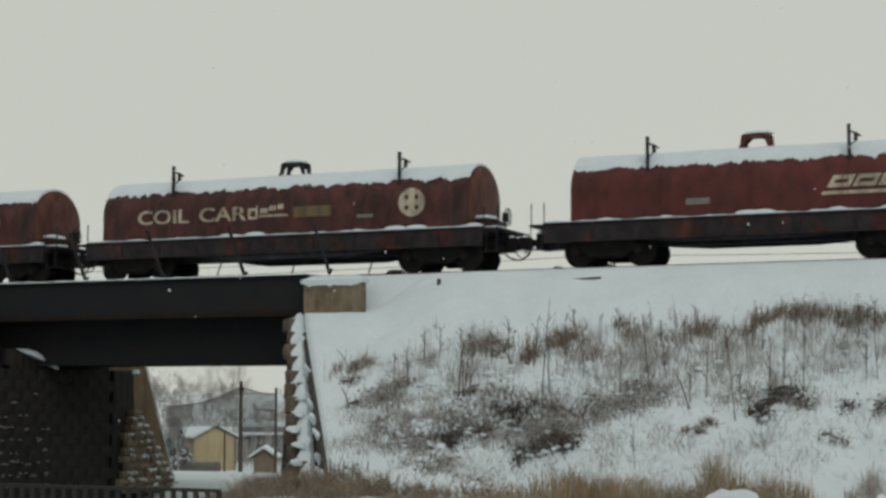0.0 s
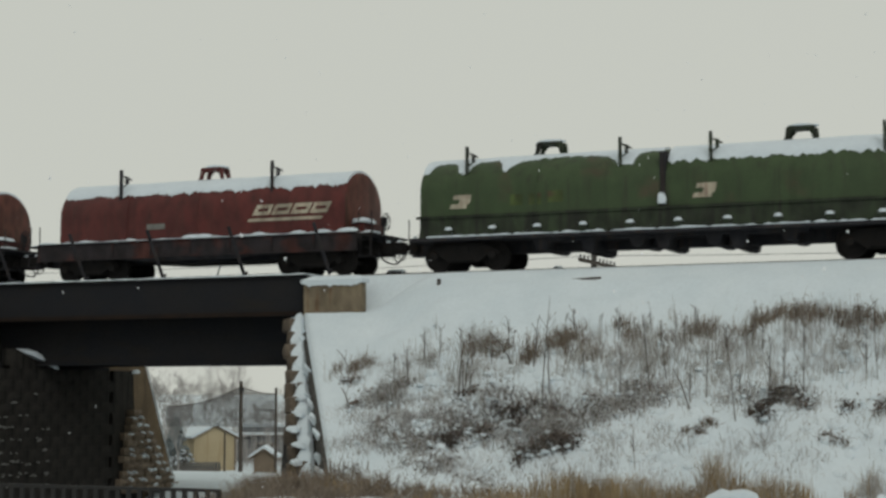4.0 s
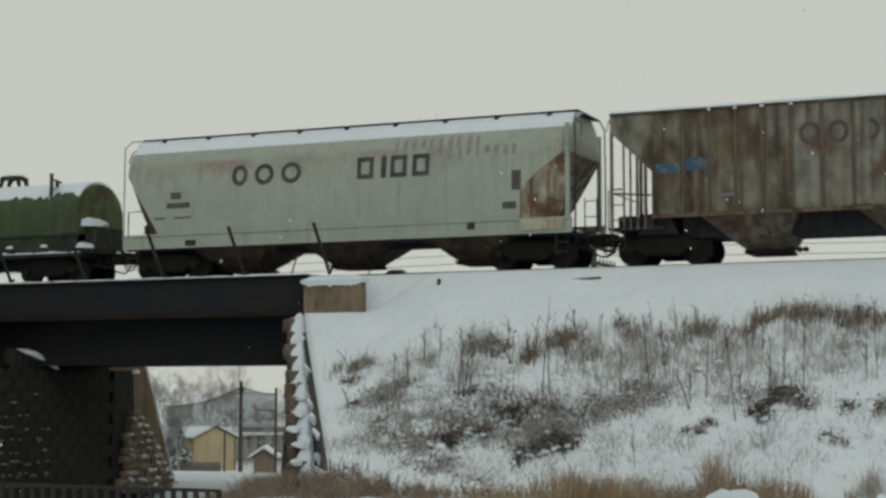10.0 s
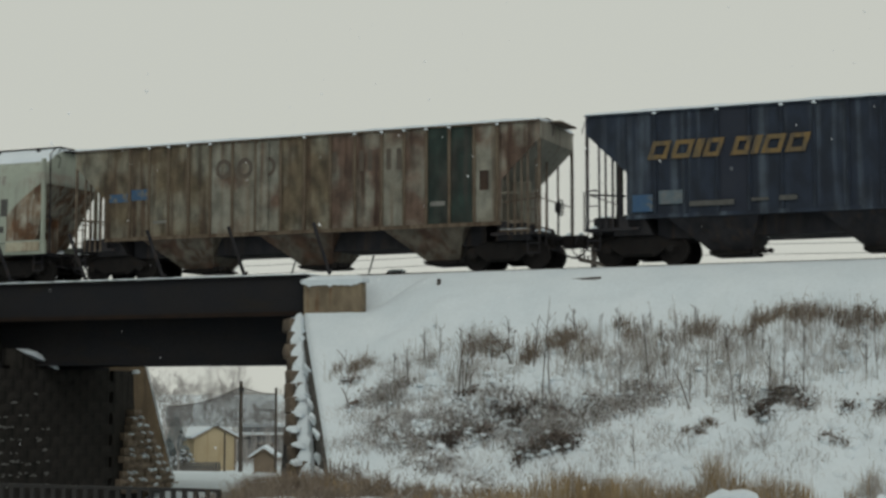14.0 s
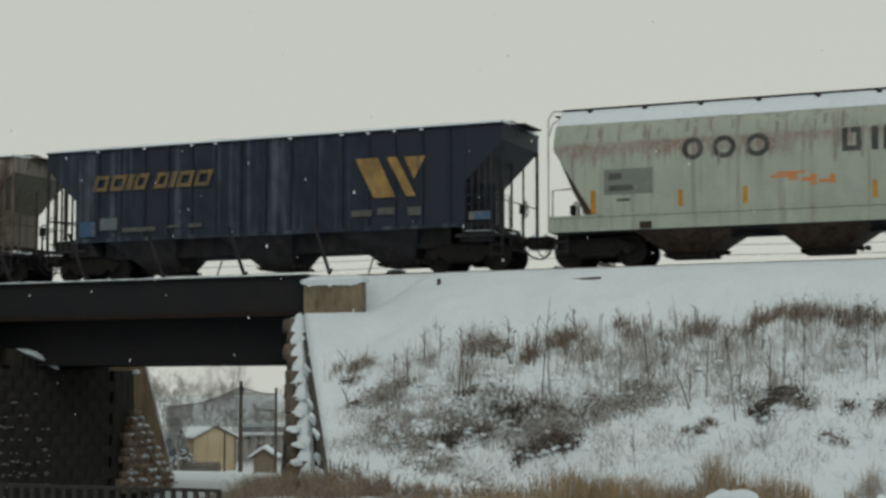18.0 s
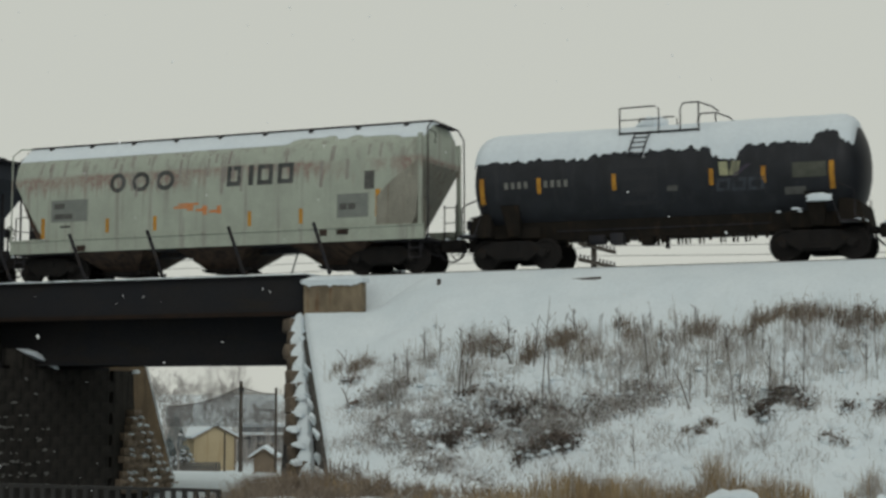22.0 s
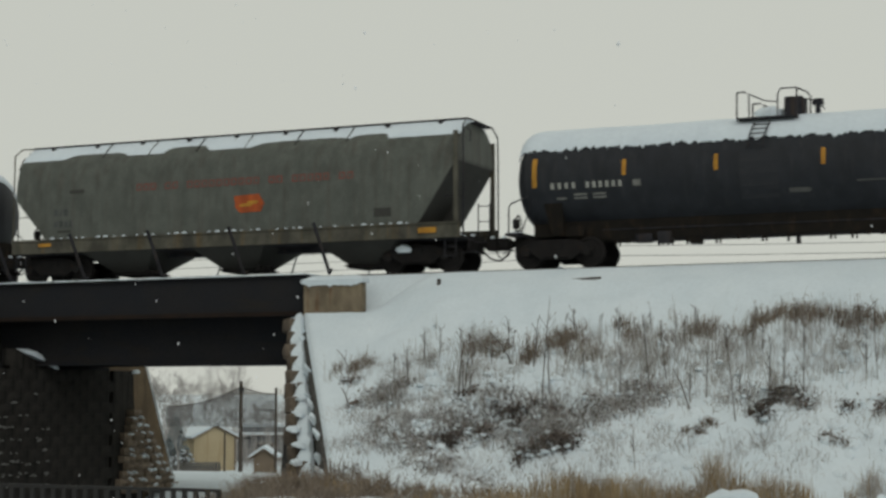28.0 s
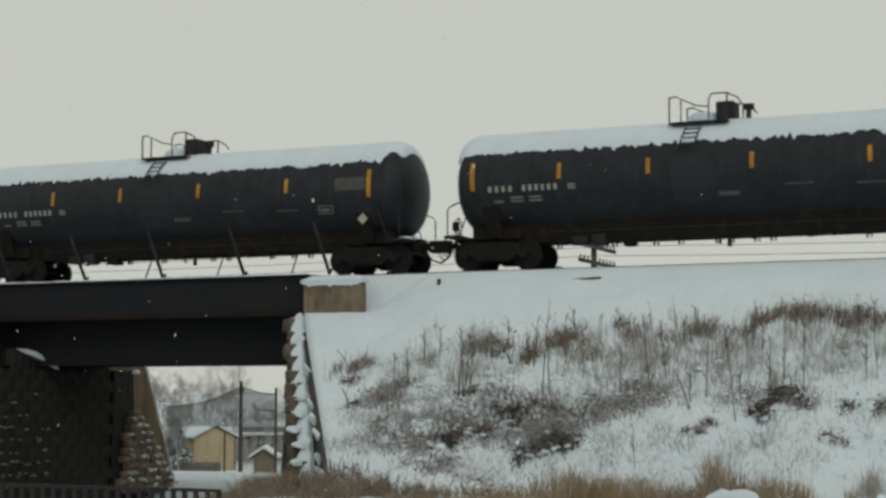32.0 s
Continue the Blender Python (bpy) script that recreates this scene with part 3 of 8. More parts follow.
def boulder(w, d, h, seed):
    """A weathered block with rounded corners and an uneven face."""
    rnd = random.Random(seed)
    rings = []
    for i in range(7):
        v = -math.pi / 2 + math.pi * i / 6
        cz_, q = math.copysign(abs(math.sin(v)) ** 0.35, math.sin(v)), max(abs(math.cos(v)) ** 0.28, 0.45)
        ring = []
        for j in range(12):
            t = 2 * math.pi * j / 12
            bulge = q * (1 + 0.07 * rnd.uniform(-1, 1))
            ring.append((0.5 * w * bulge * math.copysign(abs(math.cos(t)) ** 0.55, math.cos(t)), 0.5 * d * bulge * math.copysign(abs(math.sin(t)) ** 0.55, math.sin(t)), 0.5 * h * cz_))
        rings.append(ring)
    return Shape().loft(rings).mesh("stone", smooth=True)


step_rocks = [boulder(0.42 + 0.04 * i, 0.9, 0.43 + 0.03 * (i % 3), 40 + i) for i in range(5)]
lumps = [snow_lump(0.34 + 0.06 * i, 0.6, 0.11, 70 + i) for i in range(4)]
re_ = random.Random(9)


def wing_at(along, off, z):
    c = W0 + DW * along + NW * off
    return c.x, c.y, z


for k in range(12):
    z, end = -1.72 - 0.40 * k, 0.30 + 0.80 * k
    base = -0.08 + 0.020 * k
    wide = 0.42 + 0.024 * k
    for off in (0.27, 0.72):
        c = wing_at(end - 0.42 + re_.uniform(-0.10, 0.10), base + off * wide + re_.uniform(-0.03, 0.03), z + re_.uniform(-0.03, 0.03))
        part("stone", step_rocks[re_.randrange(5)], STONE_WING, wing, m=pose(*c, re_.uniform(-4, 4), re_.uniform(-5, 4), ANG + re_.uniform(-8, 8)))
    c = wing_at(end - 0.30, base + 0.42 * wide, z + 0.15)
    part("ledge_snow", lumps[re_.randrange(4)], SNOW, wing, m=pose(*c, re_.uniform(0, 10), 12 + re_.uniform(-4, 8), ANG + re_.uniform(-12, 12)))
    if k > 5:
        c = wing_at(end - 0.05, base + re_.uniform(0.3, 0.8) * wide, z + 0.17)
        part("ledge_snow", lumps[re_.randrange(2)], SNOW, wing, m=pose(*c, 8, 4, ANG + re_.uniform(-30, 30)))
# snow drifted down the inner side of the steps, scalloped at every course
drift_rings = []
for i in range(113):
    a = 0.05 + 10.6 * i / 112
    saw = (a / 0.80) % 1.0
    zc = -1.36 - 0.50 * a - 0.10 * saw + 0.05 * fbm(a * 2.0, 4.0)
    o = -0.08 + 0.022 * a
    w = 0.30 + 0.16 * saw + 0.10 * fbm(a * 2.2, 8.0)
    drift_rings.append([wing_at(a, o, zc - 0.55), wing_at(a, o - 0.01, zc), wing_at(a, o + 0.30 * w, zc + 0.10), wing_at(a, o + 0.7 * w, zc + 0.02), wing_at(a, o + w, zc - 0.16), wing_at(a, o + 0.8 * w, zc - 0.42)])
part("drifted_snow", Shape().loft(drift_rings), SNOW, wing, "scalloped drift of snow down the steps", smooth=True)
core = Shape()
for k in range(12):
    e, zt = max(0.1, 0.80 * k - 0.25), -1.62 - 0.40 * k
    quad = [wing_at(d, o, 0)[:2] for d, o in ((0, 0.0), (0, 0.24 + 0.03 * k), (e, 0.24 + 0.03 * k), (e, 0.0))]
    core.hexa([(*q, -8.6) for q in quad], [(*q, zt) for q in quad])
part("wall_core", core, MORTAR, wing)
back = Shape()
a0, a1, b0, b1 = W0 + NW * 0.02, W0 - NW * 0.30, W0 + DW * 11.4 + NW * 0.02, W0 + DW * 11.4 - NW * 0.34
back.hexa([(a0.x, a0.y, -8.6), (a1.x, a1.y, -8.6), (b1.x, b1.y, -8.6), (b0.x, b0.y, -8.6)],
          [(a0.x, a0.y, -1.50), (a1.x, a1.y, -1.55), (b1.x, b1.y, -5.92), (b0.x, b0.y, -5.88)])
part("backing_wall", back, STONE_GREY, wing, "dark grey backing stones")
for k in range(16):
    a = 1.2 + 0.62 * k + re_.uniform(-0.2, 0.2)
    c = wing_at(a, 0.03, -1.62 - 0.385 * a - re_.uniform(0.0, 0.5))
    part("wall_snow", lumps[re_.randrange(4)], SNOW_GREY, wing, m=pose(*c, 60, 0, ANG + 90 + re_.uniform(-20, 20)))

east = thing("abutment_east", "stone bridge abutment buried in the embankment", "abutment", kind="structure")
part("wall_core", Shape().box(-24.1, -22.5, -2.9, 2.9, -7.3, -2.93).box(-23.4, -22.5, -1.9, 1.9, -2.93, -0.7), MORTAR, east)

# abutment across the street: stone face darkened for the bridge's shade, with a lit stepped wing beyond
west = thing("abutment_west", "shade-darkened rock-faced stone abutment under the bridge", "abutment", kind="structure")
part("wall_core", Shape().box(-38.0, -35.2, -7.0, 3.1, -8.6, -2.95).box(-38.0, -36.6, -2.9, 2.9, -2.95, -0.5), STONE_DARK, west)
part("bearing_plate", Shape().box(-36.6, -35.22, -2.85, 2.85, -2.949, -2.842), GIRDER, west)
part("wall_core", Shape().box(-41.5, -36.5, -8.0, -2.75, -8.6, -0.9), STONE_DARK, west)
dark_rocks = [rock(0.825, 0.4, 0.395, 10 + i, 0.035) for i in range(5)]
edge_rocks = [rock(0.825, 0.4, 0.395, 16 + i, 0.035) for i in range(3)]
FACE_X = -35.12
for k in range(14):
    z = -3.14 - 0.39 * k
    off = 0.41 if k % 2 else 0.0
    for j in range(12):
        y = -6.2 + 0.82 * j + off
        if y > 2.75:
            continue
        if y < 1.3:
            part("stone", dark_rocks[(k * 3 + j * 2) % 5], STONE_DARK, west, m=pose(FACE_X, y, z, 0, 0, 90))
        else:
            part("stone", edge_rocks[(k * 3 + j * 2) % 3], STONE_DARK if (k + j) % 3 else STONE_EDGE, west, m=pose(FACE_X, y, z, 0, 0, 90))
seat = snow_lump(0.62, 2.2, 0.22, 5)
part("seat_stone", Shape().prism_x([(-2.85, -3.05), (-0.55, -3.05), (-0.55, -3.0), (-2.85, -2.28)], -35.55, -34.98), STONE_DARK, west, bevel=0.03)
part("seat_snow", seat, SNOW, west, "snow drifted on the bridge seat", m=pose(-35.12, -1.45, -2.69, -17.4, 4, 0))
ledges = [snow_lump(0.12, 0.12 + 0.08 * i, 0.05 + 0.012 * i, 20 + i) for i in range(4)]
rl = random.Random(300)
for k in range(2, 11):
    for j in range(22):
        y = -6.2 + 0.25 * (j + rl.random())
        if rl.random() < (0.14 + 0.07 * k) * (1.0 - step(-3.2, 1.6, y)):
            part("ledge_snow", ledges[min(rl.randrange(4), rl.randrange(4))], SNOW_GREY, west, m=pose(FACE_X + rl.uniform(0.19, 0.25), y, -3.14 - 0.39 * k + 0.175 + rl.uniform(-0.10, 0.04), rl.uniform(-18, 18)))
wing_w = thing("wing_wall_west", "stepped brown stone wing wall dusted with snow", "wall", kind="structure")
cop = Shape()
cop.add([(-35.3, 2.9, -2.7), (-35.3, 5.3, -2.7), (-35.3, 7.45, -7.3), (-35.3, 2.9, -8.6), (-36.2, 2.9, -2.7), (-36.2, 5.3, -2.7), (-36.2, 7.45, -7.3), (-36.2, 2.9, -8.6)],
        [(0, 1, 2, 3), (7, 6, 5, 4), (0, 4, 5, 1), (1, 5, 6, 2), (2, 6, 7, 3), (3, 7, 4, 0)])
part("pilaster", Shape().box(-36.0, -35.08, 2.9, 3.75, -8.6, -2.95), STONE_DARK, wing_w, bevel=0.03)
# Dark panel added to darken the coping, placed to fit the camera's view.
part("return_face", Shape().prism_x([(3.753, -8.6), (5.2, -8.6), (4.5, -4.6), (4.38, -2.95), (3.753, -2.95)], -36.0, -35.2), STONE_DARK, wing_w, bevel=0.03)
part("sloping_coping", cop, EARTH_CONCRETE, wing_w, "smooth brown sloping coping", bevel=0.03)
line = Shape().tube([(-35.28, 5.31, -2.7), (-35.28, 7.44, -7.25)], 0.03, 6)
part("coping_snow", line, SNOW, wing_w)
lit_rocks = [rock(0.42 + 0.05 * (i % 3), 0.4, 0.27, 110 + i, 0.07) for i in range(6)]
small_lumps = [snow_lump(0.16 + 0.05 * i, 0.13 + 0.08 * (3 - i), 0.06 + 0.02 * (i % 2), 130 + i) for i in range(4)]
rs = random.Random(21)
for k in range(11):
    z = -4.52 - 0.28 * k
    y_end = 4.42 + 0.25 * k + rs.uniform(-0.06, 0.06)
    y = y_end - 0.2
    while y > 3.78 - 0.05 * k:
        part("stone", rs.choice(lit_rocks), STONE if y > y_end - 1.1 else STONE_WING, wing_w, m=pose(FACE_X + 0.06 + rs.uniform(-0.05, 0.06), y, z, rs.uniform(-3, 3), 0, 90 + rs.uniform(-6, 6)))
        if rs.random() < (0.95 if y > y_end - 0.3 else 0.5):
            part("ledge_snow", rs.choice(small_lumps), SNOW, wing_w, m=pose(FACE_X + 0.27, y + rs.uniform(-0.14, 0.14), z + rs.uniform(0.04, 0.12), rs.uniform(-26, 26), rs.uniform(0, 30), 0))
        y -= 0.44
part("ledge_snow", snow_lump(0.3, 0.45, 0.14, 140), SNOW, wing_w, m=pose(-35.2, 4.5, -3.05))

# street railing in front of the bridge
railing = thing("street_railing", "low dark picket railing along the snowy street", "railing")
part("kerb_wall", Shape().box(-31.6, -20.6, -13.35, -13.05, -8.6, -7.1), CONCRETE, railing, "low concrete kerb wall")
part("top_rail", Shape().box(-31.5, -20.75, -13.26, -13.14, -6.13, -6.05), IRON, railing)
part("bottom_rail", Shape().box(-31.5, -20.75, -13.24, -13.16, -6.95, -6.89), IRON, railing)
picket = Shape().box(-0.06, 0.06, -0.03, 0.03, -7.12, -6.13).mesh("picket")
for i in range(34):
    part("picket", picket, IRON, railing, m=pose(-31.4 + 0.322 * i, -13.2, 0))
# ---- freight cars ----
CARS, WHEELSETS = [], []
WHEEL_R = 0.457


def wheelset_mesh():
    s = Shape().tube([(0, -1.08, 0), (0, 1.08, 0)], 0.075, 10)
    for sgn in (-1, 1):
        y = 0.755 * sgn
        prof = [(0.09, y - 0.09 * sgn), (0.13, y - 0.09 * sgn), (0.16, y - 0.03 * sgn), (0.36, y - 0.0 * sgn), (0.39, y - 0.07 * sgn), (0.485, y - 0.07 * sgn), (0.48, y - 0.045 * sgn), (0.457, y - 0.03 * sgn),
                (0.455, y + 0.065 * sgn), (0.39, y + 0.065 * sgn), (0.36, y + 0.03 * sgn), (0.16, y + 0.06 * sgn), (0.13, y + 0.1 * sgn), (0.09, y + 0.1 * sgn)]
        s.lathe_y(prof, 0, 0, 28)
        for k in range(3):
            t = 2 * math.pi * k / 3
            s.tube([(0.25 * math.cos(t), y + 0.04 * sgn, 0.25 * math.sin(t)), (0.25 * math.cos(t), y + 0.085 * sgn, 0.25 * math.sin(t))], 0.03, 6)
    return s.mesh("wheelset", smooth=True)


def side_frame_mesh(sgn):
    s = Shape()
    o = [(-1.20, 0.50), (-1.18, 0.60), (-1.02, 0.68), (-0.55, 0.84), (0.55, 0.84), (1.02, 0.68), (1.18, 0.60), (1.20, 0.50), (1.05, 0.42), (0.78, 0.44), (0.48, 0.24), (-0.48, 0.24), (-0.78, 0.44), (-1.05, 0.42)]
    s.prism_y(o, sgn * 1.02 - 0.07, sgn * 1.02 + 0.07)
    s.prism_y([(-0.40, 0.30), (0.40, 0.30), (0.36, 0.36), (-0.36, 0.36)], sgn * 1.12 - 0.06, sgn * 1.12 + 0.06)
    for x in (-0.96, 0.96):
        s.lathe_y([(0.02, sgn * 1.19), (0.12, sgn * 1.19), (0.14, sgn * 1.14), (0.14, sgn * 1.0), (0.02, sgn * 1.0)], x, 0.46, 12)
    return s.mesh("side_frame", bevel=0.015)


def spring_mesh():
    s = Shape()
    for x in (-0.22, 0, 0.22):
        pts = [(x + 0.07 * math.cos(t), 0.07 * math.sin(t), 0.36 + 0.25 * t / (8 * math.pi)) for t in [i * math.pi / 3 for i in range(25)]]
        s.tube(pts, 0.016, 4)
    return s.mesh("spring_group", smooth=True)


ME_WHEEL, ME_SIDE = wheelset_mesh(), {sg: side_frame_mesh(sg) for sg in (-1, 1)}
ME_SPRING = spring_mesh()
ME_BOLSTER = Shape().hexa([(-0.2, -1.1, 0.55), (0.2, -1.1, 0.55), (0.2, 1.1, 0.55), (-0.2, 1.1, 0.55)], [(-0.17, -1.15, 0.74), (0.17, -1.15, 0.74), (0.17, 1.15, 0.74), (-0.17, 1.15, 0.74)]).box(-0.25, 0.25, -0.25, 0.25, 0.74, 0.98).mesh("truck")
ME_BEAM = Shape().box(-0.05, 0.05, -0.85, 0.85, 0.38, 0.46).box(-0.12, 0.12, -0.8, -0.7, 0.3, 0.6).box(-0.12, 0.12, 0.7, 0.8, 0.3, 0.6).mesh("brake_beam")
ME_RIM_SNOW = snow_lump(0.16, 0.12, 0.08, 44)


def add_truck(car, x, snow=False):
    tk = part("truck", ME_BOLSTER, TRUCK, car, m=pose(x, 0, 0))
    for sg in (-1, 1):
        part("side_frame", ME_SIDE[sg], TRUCK, tk)
        part("spring_group", ME_SPRING, TRUCK, tk, m=pose(0, sg * 1.02, 0))
    for dx in (-0.96, 0.96):
        w = part("wheelset", ME_WHEEL, WHEEL, tk, m=pose(dx, 0, WHEEL_R))
        WHEELSETS.append((w, dx))
        part("brake_beam", ME_BEAM, TRUCK, tk, m=pose(dx * 0.42, 0, 0))
    return tk


def add_couplers(car, xl, xr, inset=0.95):
    """Couplers with hanging air hoses, out to the coupling lines xl and xr."""
    for x, sg in ((xl, -1), (xr, 1)):
        c = Shape().box(min(x, x - sg * inset), max(x, x - sg * inset), -0.09, 0.09, 0.76, 0.96)
        c.box(min(x - sg * 0.02, x - sg * 0.36), max(x - sg * 0.02, x - sg * 0.36), -0.2, 0.2, 0.66, 1.04)
        c.box(x - sg * inset - 0.06, x - sg * inset + 0.06, -0.35, 0.35, 0.68, 1.06)
        c.tube([(x - sg * 0.35, -0.2, 0.72), (x - sg * 0.35, -0.5, 0.74), (x - sg * 0.45, -1.3, 0.84)], 0.018, 5)
        cp = part("coupler", c, TRUCK, car, bevel=0.02)
        h = Shape().tube([(x - sg * 0.5, -0.22, 0.82), (x - sg * 0.42, -0.24, 0.62), (x - sg * 0.28, -0.2, 0.44), (x - sg * 0.1, -0.08, 0.36), (x + sg * 0.02, 0.0, 0.35)], 0.028, 6)
        part("air_hose", h, BLACK, cp)
        part("coupler_snow", ME_RIM_SNOW, SNOW_CAR, cp, m=pose(x - sg * 0.2, -0.1, 1.035))
        part("angle_cock", Shape().box(x - sg * 0.5 - 0.06, x - sg * 0.5 + 0.06, -0.34, -0.2, 0.72, 0.9).tube([(x - sg * 0.5, -0.34, 0.84), (x - sg * 0.42, -0.42, 0.92)], 0.018, 5), TRUCK, cp)
        part("draft_pocket", Shape().box(min(x - sg * inset, x - sg * (inset - 0.28)), max(x - sg * inset, x - sg * (inset - 0.28)), -0.42, 0.42, 0.62, 1.12), TRUCK, cp, bevel=0.02)
        part("brake_rod", Shape().tube([(x - sg * (inset + 0.1), -0.8, 0.56), (x - sg * 0.55, -0.7, 0.62), (x - sg * 0.32, -0.5, 0.5)], 0.02, 5), BLACK, cp)
        part("air_hose", Shape().tube([(x - sg * 0.3, 0.3, 0.8), (x - sg * 0.16, 0.32, 0.52), (x - sg * 0.02, 0.2, 0.44)], 0.022, 5), BLACK, cp)
        part("coupler_snow", ME_RIM_SNOW, SNOW_CAR, cp, m=pose(x - sg * (inset - 0.14), -0.25, 1.12))


def profile_fn(pts):
    zs, yy = [p[0] for p in pts], [p[1] for p in pts]
    return lambda z: float(np.interp(z, zs, yy))


def decal(shape, x0, z0, x1, z1, surf, slant=0.0, out=0.008, n=4):
    """A thin raised patch on the near side, following the side's curve."""
    rings = []
    for i in range(n + 1):
        z = z0 + (z1 - z0) * i / n
        y = -surf(z)
        dx = slant * (z - z0)
        rings.append([(x0 + dx, y - out, z), (x1 + dx, y - out, z), (x1 + dx, y + 0.02, z), (x0 + dx, y + 0.02, z)])
    shape.loft(rings)
    return shape


def frame_mark(shape, x0, z0, x1, z1, stroke, surf, slant=0.0):
    """One plain outlined block of lettering size."""
    decal(shape, x0, z0, x1, z0 + stroke, surf, slant, n=1)
    w = slant * (z1 - stroke - z0)
    decal(shape, x0 + w, z1 - stroke, x1 + w, z1, surf, slant, n=1)
    s1 = slant * stroke
    decal(shape, x0 + s1, z0 + stroke, x0 + stroke + s1, z1 - stroke, surf, slant)
    decal(shape, x1 - stroke + s1, z0 + stroke, x1 + s1, z1 - stroke, surf, slant)


def ring_mark(shape, x0, z0, x1, z1, stroke, surf, slant=0.0):
    """One plain oval ring of lettering size."""
    n, cx, cz, a, b = 20, (x0 + x1) / 2, (z0 + z1) / 2, (x1 - x0) / 2, (z1 - z0) / 2
    rings = []
    for j in range(n + 1):
        t = 2 * math.pi * j / n
        q = []
        for k, o in ((1, 0.008), (0, 0.008), (0, -0.02), (1, -0.02)):
            z = cz + (b - k * stroke) * math.sin(t)
            q.append((cx + (a - k * stroke) * math.cos(t) + slant * (z - z0), -surf(z) - o, z))
        rings.append(q)
    shape.loft(rings, caps=False)


def word_marks(name, car, mat, surf, x0, x1, z0, z1, widths, stroke, slant=0.0, label=""):
    """A row of plain blocks, one for each character; a negative width is a gap."""
    total = sum(abs(w) for w in widths)
    k, x = (x1 - x0) / total, x0
    for w in widths:
        if w > 0:
            s = Shape()
            frame_mark(s, x + 0.09 * w * k, z0, x + 0.91 * w * k, z1, stroke, surf, slant)
            part(name, s, mat, car, label)
        x += abs(w) * k


def bar_marks(name, car, mat, surf, bars, label=""):
    for b in bars:
        part(name, decal(Shape(), *b, surf), mat, car, label)


def text_mesh(body, x0, x1, z0, z1, y):
    """Raised letters fitted to a rectangle on the near side."""
    cu = bpy.data.curves.new("lettering", "FONT")
    cu.body, cu.extrude, cu.offset = body, 0.01, 0.016
    tmp = new("lettering", cu)
    bpy.context.view_layer.update()
    me = bpy.data.meshes.new_from_object(tmp)
    bpy.data.objects.remove(tmp)
    xs = [v.co.x for v in me.vertices]
    zz = [v.co.y for v in me.vertices]
    for v in me.vertices:
        u, w, d = (v.co.x - min(xs)) / (max(xs) - min(xs)), (v.co.y - min(zz)) / (max(zz) - min(zz)), v.co.z
        v.co = (x0 + u * (x1 - x0), y - d, z0 + w * (z1 - z0))
    return me


def ledge_snow(x0, x1, y0, y1, z, t, seed, gaps=()):
    """A strip of uneven snow lying on a ledge."""
    s, n = Shape(), max(6, int((x1 - x0) / 0.14))
    rings = []
    for i in range(n + 1):
        x = x0 + (x1 - x0) * i / n
        h = max(0.012, t * (0.75 + 0.7 * fbm(x * 1.9, seed) + 0.35 * fbm(x * 7, seed + 4)))
        if any(a < x < b for a, b in gaps):
            h = 0.004
        rings.append([(x, y0, z), (x, y0 - 0.01, z + h * 0.6), (x, y0 * 0.7 + y1 * 0.3, z + h), (x, y1, z + h), (x, y1, z)])
    return s.loft(rings)


def round_snow(x0, x1, b, zs, h, a_near, a_far, seed, lump=4.0, t=0.07, round_ends=0.0, bare=()):
    """A ragged-edged snow cover over a rounded top: half width b, springing zs, rise h; angles from the top in degrees."""
    s, n = Shape(), int((x1 - x0) / 0.05)
    rings = []
    for i in range(n + 1):
        x = x0 + (x1 - x0) * i / n
        an = a_near + lump * (1.1 * fbm(x * 1.1, seed) + 1.4 * fbm(x * 4.5, seed + 9)) + 0.9 * lump * noise.noise(Vector((x * 9, seed, 2))) - 1.5 * lump * max(0.0, noise.noise(Vector((x * 17, seed, 5))))
        for c, w, drop in bare:
            an -= drop * max(0.0, 1 - ((x - c) / w) ** 4)
        e = 1.0
        if round_ends:
            d = min(x - x0, x1 - x)
            e = math.sqrt(max(0.0, 1 - max(0.0, 1 - d / round_ends) ** 2)) * 0.25 + 0.75
        ring = []
        m = 12
        for j in range(m + 1):
            th = radians(-max(an, 4.0) + (max(an, 4.0) + a_far) * j / m)
            edge = min(1.0, min(j, m - j) / 1.6)
            k = t * (0.25 + 0.75 * edge) * (1 + 0.2 * fbm(x * 0.8, th * 2, seed))
            ring.append((x, (b * e + k) * math.sin(th), zs + (h * e + k) * math.cos(th)))
        for j in reversed(range(m + 1)):
            th = radians(-max(an, 4.0) + (max(an, 4.0) + a_far) * j / m)
            ring.append((x, (b * e - 0.03) * math.sin(th), zs + (h * e - 0.03) * math.cos(th)))
        rings.append(ring)
    return s.loft(rings)


def new_car(name, label, category, xc):
    car = thing(name, label, category, "freight train")
    CARS.append((car, xc))
    return car


def grab_post(car, x, y, z0, z1, name="hand_rail"):
    return part(name, Shape().tube([(x, y, z0), (x, y, z1)], 0.02, 6), BLACK, car)


def brake_wheel(car, x, y, z, r=0.27):
    s = Shape()
    s.tube([(x, y + r * math.cos(t), z + r * math.sin(t)) for t in [i * math.pi / 8 for i in range(17)]], 0.022, 5)
    for k in range(4):
        t = k * math.pi / 4
        s.tube([(x, y - r * math.cos(t), z - r * math.sin(t)), (x, y + r * math.cos(t), z + r * math.sin(t))], 0.014, 4)
    s.box(x - 0.16, x - 0.02, y - 0.10, y + 0.10, z - 0.14, z + 0.14)
    s.tube([(x - 0.09, y, z - 0.12), (x - 0.09, y, 0.98)], 0.035, 6)
    return part("hand_brake", s, BLACK, car)


